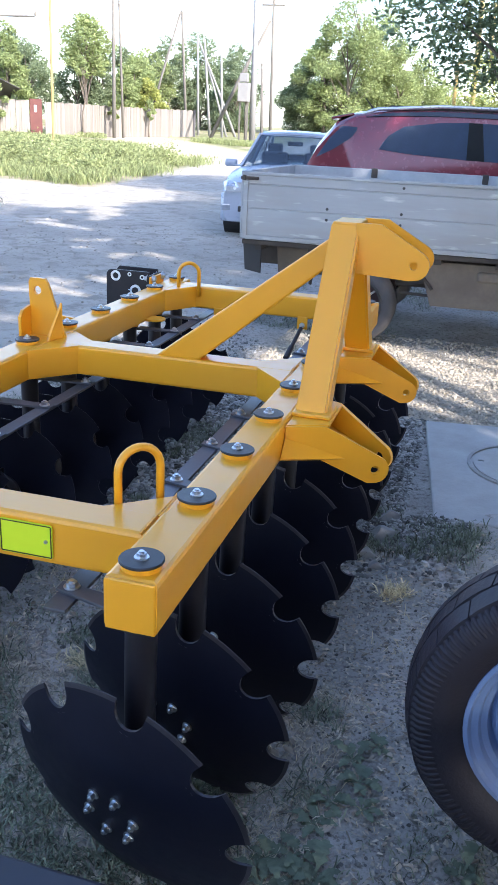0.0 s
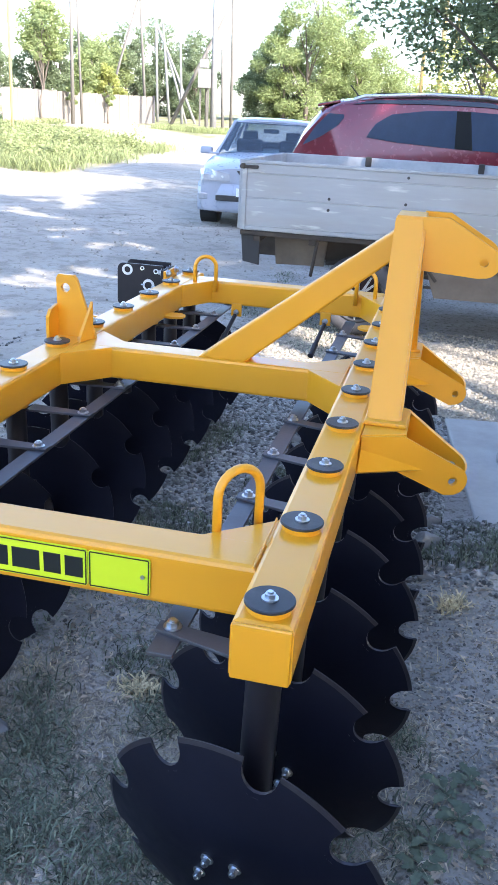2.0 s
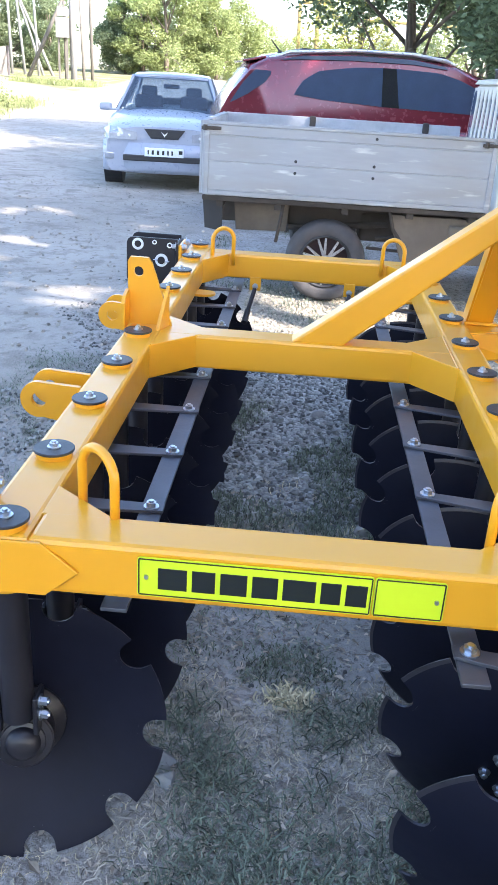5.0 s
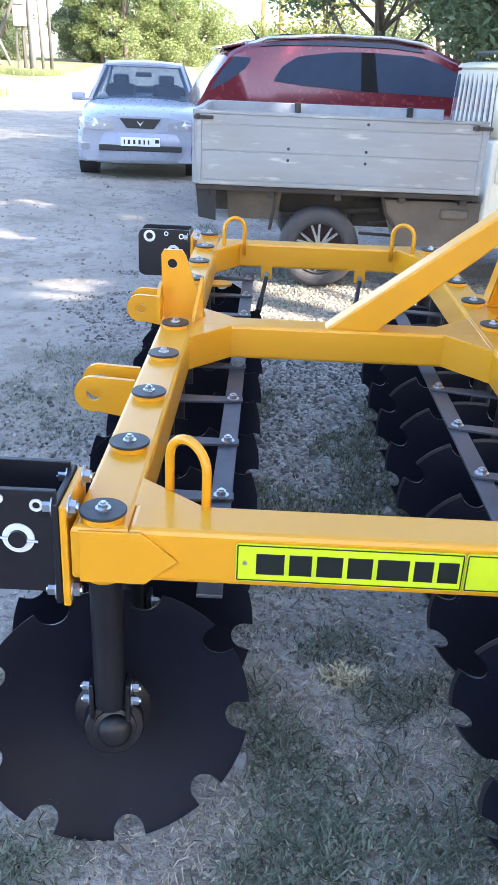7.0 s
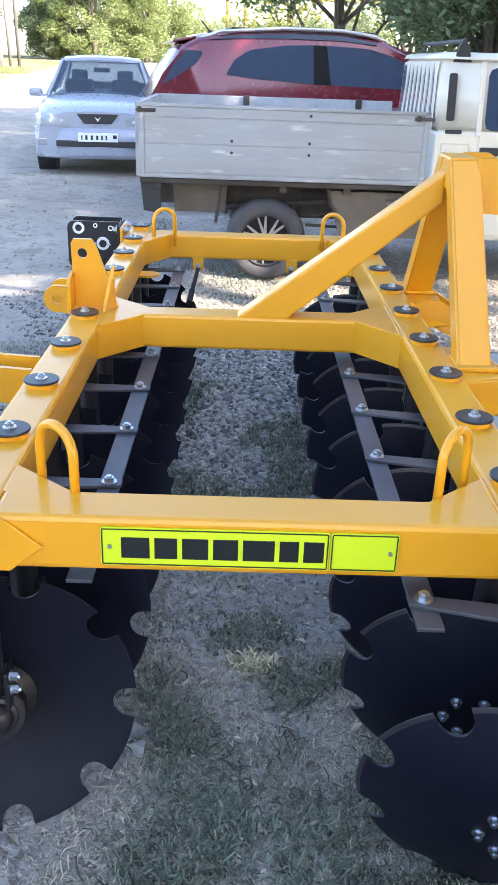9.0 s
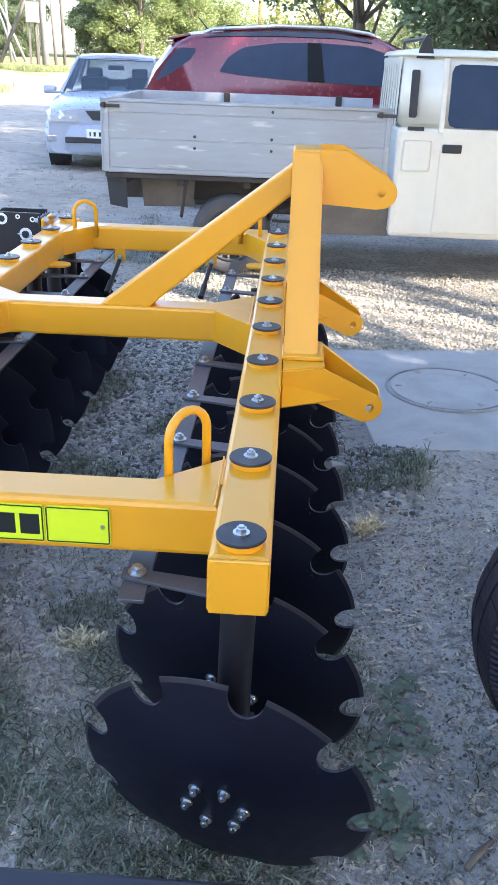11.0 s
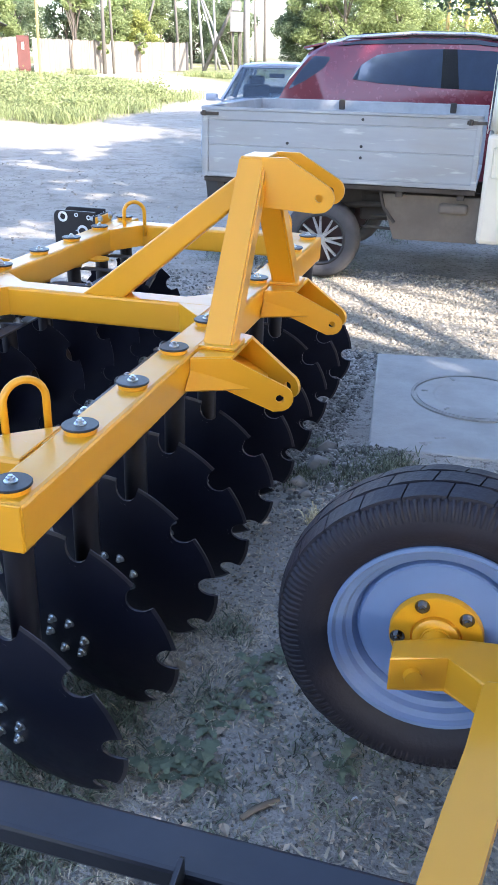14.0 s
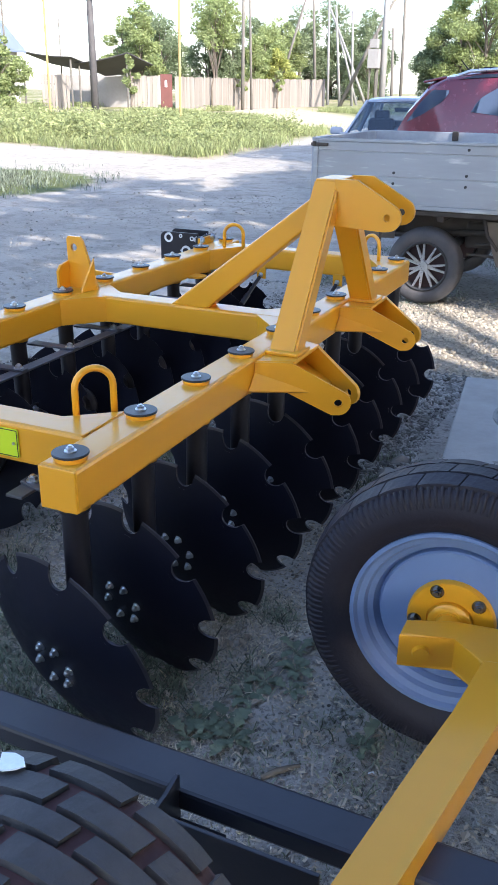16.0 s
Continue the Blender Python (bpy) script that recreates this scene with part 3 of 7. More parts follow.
def build_lower_lug(y0):
    """A pair of cheek plates on the front beam with a covering web."""
    for s, ya, yb in ((-1, y0 - 0.155, y0 - 0.057), (1, y0 + 0.155, y0 + 0.057)):
        d = Vector((0.245, yb - ya, 0))
        L = d.length
        d.normalize()
        m = Matrix(((d.x, 0, d.y, 0.052), (d.y, 0, -d.x, ya), (0, 1, 0, 0), (0, 0, 0, 1)))
        r = 0.04
        pts = [(0.0, 0.650), (0.03, 0.640), (L - 0.02, 0.533)] + [(L + r * math.cos(radians(a)), 0.573 + r * math.sin(radians(a))) for a in range(-80, 56, 15)] + [(0.115, 0.700), (0.0, 0.700)]
        plate_with_hole("lower_link_cheek", pts, (L, 0.573), 0.0125, 0.013, m)
        # three-cornered fin welded along the outer face
        bm = bmesh.new()
        a0, a1, a2 = Vector((0.0535, ya - s * -0.004, 0.664)), Vector((0.0535, ya + s * 0.052, 0.618)), Vector((0.052, ya, 0.604)) + d * 0.185
        nrm = (a1 - a0).cross(a2 - a0).normalized() * 0.005
        lo, hi = [bm.verts.new(p - nrm) for p in (a0, a1, a2)], [bm.verts.new(p + nrm) for p in (a0, a1, a2)]
        bm.faces.new(hi)
        bm.faces.new(lo[::-1])
        for k in range(3):
            bm.faces.new((lo[k], lo[(k + 1) % 3], hi[(k + 1) % 3], hi[k]))
        bmesh.ops.recalc_face_normals(bm, faces=bm.faces)
        part("cheek_fin", bm, "yellow", harrow)
    bm = bmesh.new()
    prism(bm, [(0.053, y0 - 0.153), (0.165, y0 - 0.105), (0.165, y0 + 0.105), (0.053, y0 + 0.153)], 0.012, Matrix.Translation((0, 0, 0.697)), 0.002)
    part("web_plate", bm, "yellow", harrow)
    bm = bmesh.new()
    m = Matrix(((1, 0, 0, 0), (0, 1, 0, 0), (-0.34, 0, 1, 0.668), (0, 0, 0, 1)))
    prism(bm, [(0.055, y0 - 0.146), (0.225, y0 - 0.075), (0.225, y0 + 0.075), (0.055, y0 + 0.146)], 0.008, m)
    part("stiffener", bm, "yellow", harrow)


build_lower_lug(1.045)
build_lower_lug(1.855)


def build_rear_fittings():
    for y in (0.875, 0.975, 1.72, 1.82):
        r = 0.048
        c = (-1.168, 0.668)
        pts = [(-1.061, 0.604)] + [(c[0] + r * math.cos(radians(a)), c[1] + r * math.sin(radians(a))) for a in range(285, 74, -15)] + [(-1.061, 0.709)]
        plate_with_hole("rear_lug", pts[::-1], c, 0.019, 0.014, plate_m(y))
    # upright tab with side ribs
    pts = [(-1.062, 0.712), (-0.925, 0.712), (-0.99, 0.905), (-1.002, 0.922), (-1.058, 0.922), (-1.066, 0.908)]
    plate_with_hole("upright_tab", pts, (-1.032, 0.878), 0.0155, 0.014, plate_m(1.49))
    bm = bmesh.new()
    m = Matrix(((0, 0, 1, -1.066), (-1, 0, 0, 1.483), (0, 1, 0, 0), (0, 0, 0, 1)))
    prism(bm, [(0.0, 0.712), (0.075, 0.712), (0.075, 0.79), (0.055, 0.812), (0.0, 0.822)], 0.012, m, 0.002)
    part("tab_rib", bm, "yellow", harrow)
    bm = bmesh.new()
    m = Matrix.Translation((-0.938, 1.483, 0)) @ Matrix.Rotation(radians(-18), 4, 'Z') @ Matrix(((0, 0, 1, 0), (-1, 0, 0, 0), (0, 1, 0, 0), (0, 0, 0, 1)))
    prism(bm, [(0.0, 0.712), (0.07, 0.712), (0.06, 0.735), (0.0, 0.84)], 0.012, m, 0.002)
    part("tab_rib", bm, "yellow", harrow)


build_rear_fittings()
# rounded tongue plates under the beams
for x, y, s in ((REAR_X + HALF, 2.36, 1), (FRONT_X - HALF, 2.50, -1)):
    bm = bmesh.new()
    pts = [(x - s * 0.01, y - 0.045), (x + s * 0.035, y - 0.045)] + [(x + s * (0.035 + 0.045 * math.sin(radians(a))), y - 0.045 * math.cos(radians(a))) for a in range(20, 180, 20)] + [(x + s * 0.035, y + 0.045), (x - s * 0.01, y + 0.045)]
    prism(bm, pts if s > 0 else pts[::-1], 0.010, Matrix.Translation((0, 0, 0.612)), 0.002)
    part("tongue_plate", bm, "yellow", harrow)


def build_washer(x, y):
    bm = bmesh.new()
    cyl(bm, (x, y, TOP - 0.002), (x, y, TOP + 0.011), 0.038, n=28)
    boss = part("boss", bm, "yellow", harrow)
    bm = bmesh.new()
    cyl(bm, (x, y, TOP + 0.0112), (x, y, TOP + 0.0175), 0.0425, n=36)
    bmesh.ops.bevel(bm, geom=[e for e in bm.edges if e.calc_face_angle(0) > 1], offset=0.0015, segments=1, affect='EDGES')
    w = part("cap_washer", bm, "rubber_disc", harrow, "round black cap washer")
    bm = bmesh.new()
    hexbolt(bm, (x, y, TOP + 0.0175), (0, 0, 1), 0.0095, 0.008)
    part("bolt", bm, "zinc", w, "zinc-plated hexagon bolt")


for y in FRONT_Y:
    build_washer(FRONT_X, y)
for y in REAR_Y:
    build_washer(REAR_X, y)


# discs and their stands
def disc_mesh(R=0.284, depth=0.062, thick=0.0055, notches=9, notch=0.034, lip=0.010):
    """A dished disc with round notches; the bulge points along +z, the rim lies at z = 0."""
    bm = bmesh.new()
    angs, radii = [], []
    for k in range(notches):
        a0 = 2 * math.pi * k / notches
        half = math.asin(notch / R)
        for j in range(11):
            u = math.pi * j / 10
            px, py = R - lip - notch * math.sin(u) * 1.12, -notch * math.cos(u)
            if j in (0, 10):
                px = math.sqrt(R * R - notch * notch)
            angs.append(a0 + math.atan2(py, px))
            radii.append(math.hypot(px, py))
        gap = 2 * math.pi / notches - 2 * half
        for j in range(1, 5):
            angs.append(a0 + half + gap * j / 5)
            radii.append(R)
    n = len(angs)
    fr = [0.16, 0.34, 0.52, 0.68, 0.80]

    def h(r):
        return depth * max(0.0, 1 - (r / R) ** 2) if r > 0.085 else depth * (1 - (0.085 / R) ** 2)

    sheets = []
    for off in (0.0, -thick):
        rings = []
        for t in fr:
            rings.append([bm.verts.new((t * R * math.cos(a), t * R * math.sin(a), h(t * R) + off)) for a in angs])
        rings.append([bm.verts.new(((R * 0.972 if r > R - 0.003 else r - 0.010) * math.cos(a), (R * 0.972 if r > R - 0.003 else r - 0.010) * math.sin(a), h(r - 0.010) + off)) for a, r in zip(angs, radii)])
        rings.append([bm.verts.new((r * math.cos(a), r * math.sin(a), h(r) + off * (0.35 if r > R - 0.004 else 1))) for a, r in zip(angs, radii)])
        sheets.append(rings)
    for si, rings in enumerate(sheets):
        for a, b in zip(rings, rings[1:]):
            for j in range(n):
                q = (a[j], a[(j + 1) % n], b[(j + 1) % n], b[j])
                f = bm.faces.new(q if si == 0 else q[::-1])
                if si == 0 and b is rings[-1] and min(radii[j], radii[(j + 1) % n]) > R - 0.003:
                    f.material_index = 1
        bm.faces.new(rings[0] if si == 0 else rings[0][::-1])
    # rim thickness in the lighter grey, as an edge that catches light
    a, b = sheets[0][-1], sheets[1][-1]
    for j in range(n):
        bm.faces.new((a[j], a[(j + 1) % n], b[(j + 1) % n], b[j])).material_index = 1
    bmesh.ops.recalc_face_normals(bm, faces=bm.faces)
    me = mesh_from(bm, "disc", True)
    me.materials.append(M["disc"])
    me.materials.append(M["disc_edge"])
    me.set_sharp_from_angle(angle=radians(35))
    return me


DISC = disc_mesh()


ONE_BOLT = None


def disc_unit(x, y, front, k):
    rnd = random.Random(100 + k + (50 if front else 0))
    spin = rnd.uniform(-4, 4) + (36 if front else 28)
    if front:
        yaw, tilt, c = radians(-14), radians(-13), Vector((-0.014, y - 0.031, 0.215))
    else:
        yaw, tilt, c = radians(12.5), radians(12), Vector((REAR_X, y + 0.035, 0.218))
    n = Vector((math.sin(yaw) * math.cos(tilt), -math.cos(yaw) * math.cos(tilt), math.sin(tilt)))
    bulge = n if front else -n
    q = bulge.to_track_quat('Z', 'Y').to_matrix().to_4x4()
    m = Matrix.Translation(c) @ q @ Matrix.Rotation(radians(spin), 4, 'Z')
    d = part("disc", DISC, "disc", harrow, "notched dished black disc")
    d.matrix_local = m
    # six fixing bolts, each a piece of its own
    for j in range(6):
        b = part("disc_bolt", bolt_piece(), "zinc", d)
        a = 2 * math.pi * (j + 0.5) / 6
        b.matrix_local = Matrix.Translation((0.056 * math.cos(a), 0.056 * math.sin(a), 0.0563))
    # hub on the hollow side, carried by a short upright tube
    bm = bmesh.new()
    hm = Matrix.Translation(c) @ (-bulge).to_track_quat('Z', 'Y').to_matrix().to_4x4()
    lathe(bm, [(0.0, -0.050), (0.064, -0.050), (0.066, -0.046), (0.066, -0.036), (0.060, -0.032), (0.046, -0.026), (0.046, -0.012), (0.050, -0.008), (0.050, 0.030), (0.047, 0.034), (0.037, 0.035), (0.036, 0.039), (0.029, 0.041), (0.027, 0.050), (0.020, 0.057), (0.009, 0.060), (0.0, 0.060)], hm @ Matrix.Diagonal((1.2, 1.2, 1.05, 1)), 32)
    hub = part("hub", bm, "black", harrow, "black bearing hub with a domed cap", True)
    hub.data.set_sharp_from_angle(angle=radians(35))
    # stand tube with a forked foot clamped on by four bolts
    bm = bmesh.new()
    top = Vector((x, y, BOT + 0.002))
    fork = c + Vector((0, 0, 0.055)) - bulge * 0.010
    low = Vector((fork.x * 0.5 + x * 0.5, y + 0.004, 0.288))
    cyl(bm, top, top - Vector((0, 0, 0.020)), 0.037, n=28)
    cyl(bm, top, low, 0.031, n=24)
    st = part("disc_stand", bm, "black", harrow, "black upright stand tube", True)
    st.data.set_sharp_from_angle(angle=radians(40))
    for sx in (-1, 1):
        bm = bmesh.new()
        pc = Vector((low.x + sx * 0.036, (low.y + fork.y) / 2, 0.296))
        box(bm, pc, (0.010, 0.050, 0.088), bevel=0.003)
        fk = part("fork_cheek", bm, "black", st)
        for dz in (0.026, -0.006):
            bm = bmesh.new()
            hexbolt(bm, pc + Vector((sx * 0.005, -0.004, dz)), (sx, 0, 0), 0.009, 0.013)
            part("clamp_bolt", bm, "zinc", st)
    # collar under the beam
    bm = bmesh.new()
    cyl(bm, (x, y, BOT + 0.001), (x, y, BOT - 0.010), 0.043, 0.038, n=28)
    part("collar", bm, "yellow", harrow)


def bolt_piece():
    global ONE_BOLT
    if ONE_BOLT is None:
        bm = bmesh.new()
        hexbolt(bm, (0, 0, 0), (0, 0, 1), 0.0082, 0.010)
        ONE_BOLT = mesh_from(bm, "disc_bolt")
        ONE_BOLT.materials.append(M["zinc"])
    return ONE_BOLT


for k, y in enumerate(FRONT_Y):
    disc_unit(FRONT_X, y, True, k)
for k, y in enumerate(REAR_Y):
    disc_unit(REAR_X, y, False, k)


# scraper bars with their straps
def build_scrapers():
    for bx, ys, x0, first, y0, y1 in ((-0.193, FRONT_Y, FRONT_X - 0.02, 0.097, 0.02, 2.80), (-0.815, REAR_Y, REAR_X + 0.02, 0.062, 0.14, 2.95)):
        bm = bmesh.new()
        box(bm, (bx, (y0 + y1) / 2, 0.5655), (0.048, y1 - y0, 0.008), bevel=0.0015)
        part("scraper_bar", bm, "bar", harrow, "grey flat steel bar")
        for y in ys:
            yy = y + first
            if yy > y1 - 0.02:
                continue
            bm = bmesh.new()
            s = 1 if bx > -0.5 else -1
            a, b = Vector((bx - s * 0.028, yy, 0.5735)), Vector((x0, y + 0.02, 0.5735))
            prism(bm, [(a.x, yy - 0.016), (b.x, y + 0.028), (b.x, y + 0.082), (a.x, yy + 0.016)], 0.007, Matrix.Translation((0, 0, 0.5735)), 0.001)
            st = part("scraper_strap", bm, "bar", harrow)
            bm = bmesh.new()
            hexbolt(bm, (bx, yy, 0.577), (0, 0, 1), 0.0115, 0.010)
            part("bolt", bm, "zinc", st)
    for x in (-0.733, -0.305):
        bm = bmesh.new()
        box(bm, (x, 2.725, 0.585), (0.05, 0.01, 0.06), bevel=0.002)
        t = part("bar_tab", bm, "yellow", harrow)
        bm = bmesh.new()
        hexbolt(bm, (x, 2.719, 0.575), (0, -1, 0), 0.009, 0.008)
        part("bolt", bm, "zinc", t)
        bm = bmesh.new()
        cyl(bm, (x, 2.70, 0.565), (x - 0.02, 2.60, 0.49), 0.010, n=12)
        cyl(bm, (x - 0.02, 2.60, 0.49), (x - 0.03, 2.54, 0.45), 0.014, n=12)
        part("adjuster_rod", bm, "black", harrow, "black adjusting rod")


build_scrapers()


def build_nameplate():
    """Lime plate on the near cross beam, with plain dark blocks for the lettering."""
    y = 0.1165
    z0, z1 = 0.6195, 0.6955
    xa, xb, xc = -0.768, -0.365, -0.244
    for x0, x1 in ((xa, xb - 0.001), (xb + 0.001, xc)):
        bm = bmesh.new()
        pts = []
        r = 0.006
        for cx, cz, a in ((x1 - r, z0 + r, -90), (x1 - r, z1 - r, 0), (x0 + r, z1 - r, 90), (x0 + r, z0 + r, 180)):
            pts += [(cx + r * math.cos(radians(a + 22.5 * k)), cz + r * math.sin(radians(a + 22.5 * k))) for k in range(5)]
        prism(bm, pts, 0.003, plate_m(y), 0)
        pl = part("nameplate", bm, "plate", harrow, "lime-yellow nameplate with dark border and blocks")
        for sx, sz, w, h in ((0, 1, x1 - x0 - 0.006, 0.0022), (0, -1, x1 - x0 - 0.006, 0.0022), (-1, 0, 0.0022, z1 - z0 - 0.008), (1, 0, 0.0022, z1 - z0 - 0.008)):
            bm = bmesh.new()
            cx, cz = (x0 + x1) / 2 + sx * ((x1 - x0) / 2 - 0.003), (z0 + z1) / 2 + sz * ((z1 - z0) / 2 - 0.003)
            box(bm, (cx, y - 0.002, cz), (w, 0.0012, h))
            part("border", bm, "ink", pl)
        if x0 == xa:
            x = xa + 0.036
            for w in (0.050, 0.040, 0.046, 0.044, 0.056, 0.034, 0.036):
                bm = bmesh.new()
                box(bm, (x + w / 2, y - 0.002, 0.656), (w, 0.0014, 0.042), bevel=0.0004, seg=1)
                part("mark", bm, "ink", pl)
                x += w + 0.0085
        bm = bmesh.new()
        rx = xa + 0.016 if x0 == xa else xc - 0.014
        cyl(bm, (rx, y - 0.001, 0.658), (rx, y - 0.005, 0.658), 0.004, n=12)
        part("rivet", bm, "zinc", pl)


build_nameplate()


def build_roller_mounts():
    """Bolted flanges at both ends of the rear beam, with black brackets for a roller."""
    for y, near in ((0.205, True), (2.74, False)):
        bm = bmesh.new()
        box(bm, (-1.073, y, 0.644), (0.014, 0.165, 0.206), bevel=0.003)
        part("flange_plate", bm, "yellow", harrow, "yellow bolted flange plate")
        bm = bmesh.new()
        box(bm, (-1.087, y, 0.648), (0.012, 0.165, 0.206), bevel=0.003)
        br = part("roller_bracket", bm, "black", harrow, "black roller bracket with white-ringed holes")
        for yy in (y - 0.060, y + 0.060):
            r = 0.028
            x0, x1, z0, z1 = -1.315, -1.088, 0.560, 0.768
            pts = []
            for cx, cz, a in ((x0 + r, z1 - r, 90), (x0 + r, z0 + r, 180)):
                pts += [(cx + r * math.cos(radians(a + 15 * k)), cz + r * math.sin(radians(a + 15 * k))) for k in range(7)]
            pts += [(x1, z0), (x1, z1)]
            bm = bmesh.new()
            prism(bm, pts, 0.012, plate_m(yy), 0.002)
            part("cheek", bm, "black", br)
            for cx, cz, rr in ((-1.265, 0.738, 0.026), (-1.158, 0.672, 0.029), (-1.19, 0.750, 0.010), (-1.122, 0.740, 0.012)) if yy < y else ():
                bm = bmesh.new()
                lathe(bm, [(rr * 0.58, 0.0), (rr, 0.0), (rr, 0.003), (rr * 0.58, 0.003)], Matrix.Translation((cx, yy - 0.0062, cz)) @ plate_m(0.0), 28, True)
                part("hole_ring", bm, "white", br)
        bm = bmesh.new()
        cyl(bm, (-1.158, y - 0.076, 0.672), (-1.158, y + 0.076, 0.672), 0.0165, n=20)
        pin = part("bracket_pin", bm, "black", br)
        bm = bmesh.new()
        cyl(bm, (-1.194, y - 0.072, 0.674), (-1.122, y - 0.072, 0.668), 0.0025, n=8)
        part("split_pin", bm, "zinc", pin)
        bm = bmesh.new()
        box(bm, (-1.195, y, 0.566), (0.20, 0.11, 0.010), bevel=0.002)
        part("bracket_floor", bm, "black", br)
        for dy in (-0.066, 0.066):
            for dz in (-0.118, 0.055):
                bm = bmesh.new()
                hexbolt(bm, (-1.066, y + dy * 0.92, 0.682 + dz), (1, 0, 0), 0.0135, 0.012)
                part("flange_bolt", bm, "zinc", br)
                bm = bmesh.new()
                hexbolt(bm, (-1.093, y + dy * 0.92, 0.682 + dz), (-1, 0, 0), 0.0135, 0.016)
                part("flange_bolt", bm, "zinc", br)


build_roller_mounts()


from mathutils.bvhtree import BVHTree


# ---- neighbouring implement: support wheel, yellow arm, dark rails ----
def tyre(parent, R, rim_r, half_w, m, blocks=46, label="black tyre with blocked shoulders", dusty=False, side_lugs=True, rows=4):
    """A tyre round the z axis of m with separate tread blocks."""
    bm = bmesh.new()
    sh = R - 0.022
    prof = [(rim_r, -half_w * 0.72), (rim_r + 0.03, -half_w * 0.93), ((rim_r + sh) / 2, -half_w * 1.04), (sh - 0.02, -half_w * 0.98), (sh - 0.006, -half_w * 0.92), (sh, -half_w * 0.84), (R - 0.013, -half_w * 0.5),
            (R - 0.011, 0), (R - 0.013, half_w * 0.5), (sh, half_w * 0.84), (sh - 0.006, half_w * 0.92), (sh - 0.02, half_w * 0.98), ((rim_r + sh) / 2, half_w * 1.04), (rim_r + 0.03, half_w * 0.93), (rim_r, half_w * 0.72)]
    lathe(bm, prof, m, 72)
    t = part("tyre", bm, "tyre_groove" if dusty else "tyre", parent, label, True)
    # tread blocks
    bm = bmesh.new()
    step = 2 * math.pi / blocks
    bands = [(-0.80, -0.46), (-0.40, -0.05), (0.05, 0.40), (0.46, 0.80)] if rows == 4 else [(-0.80, -0.30), (-0.25, 0.25), (0.30, 0.80)] if not dusty else [(-0.94, -0.64), (-0.56, -0.20), (-0.15, 0.15), (0.20, 0.56), (0.64, 0.94)]
    for k in range(blocks):
        for j, (a, b) in enumerate(bands):
            off = (j % 2) * 0.5 * step
            a0, a1 = k * step + off, k * step + off + step * (0.84 if dusty else 0.96)
            rings = []
            for q in range(5):
                ang = a0 + (a1 - a0) * q / 4
                ring = []
                for rr, w in ((0, a), (1, a + 0.02), (1, b - 0.02), (0, b)):
                    fall = 0.012 * abs(w) ** 2.2 * 1.4
                    r = (R - 0.0145 if rr == 0 else R - (0.0015 if q in (0, 4) else 0)) - fall
                    skew = 0.10 * step * (w * 3)
                    ring.append(bm.verts.new(m @ Vector((r * math.cos(ang + skew), r * math.sin(ang + skew), w * half_w))))
                rings.append(ring)
            for p, q in zip(rings, rings[1:]):
                for i in range(3):
                    bm.faces.new((p[i], p[i + 1], q[i + 1], q[i]))
            bm.faces.new(rings[0])
            bm.faces.new(rings[-1][::-1])
    bmesh.ops.recalc_face_normals(bm, faces=bm.faces)
    part("tread", bm, "tyre_dusty" if dusty else "tyre", t, "tread blocks")
    if side_lugs:
        n = 140
        for s in (-1, 1):
            bm = bmesh.new()
            for k in range(n):
                a0, a1 = 2 * math.pi * k / n, 2 * math.pi * (k + 0.72) / n
                vs = []
                rows = []
                for r, w, d in ((sh + 0.006, 0.80, 0.002), (sh - 0.004, 0.90, 0.0035), (sh - 0.018, 0.980, 0.003), (sh - 0.030, 1.0, 0.0015), (sh - 0.042, 1.008, -0.001)):
                    rows.append([bm.verts.new(m @ Vector(((r + e * 0.7) * math.cos(ang), (r + e * 0.7) * math.sin(ang), s * (w * half_w + e)))) for ang, e in ((a0, -0.002), (a0 * 0.75 + a1 * 0.25, d), (a0 * 0.25 + a1 * 0.75, d), (a1, -0.002))])
                for p, q in zip(rows, rows[1:]):
                    for i in range(3):
                        bm.faces.new((p[i], p[i + 1], q[i + 1], q[i]))
            bmesh.ops.recalc_face_normals(bm, faces=bm.faces)
            tagged(part("shoulder_ribs", bm, "tyre", t, smooth=True), kind="stuff")
    return t


HUB_TURN = 44.0


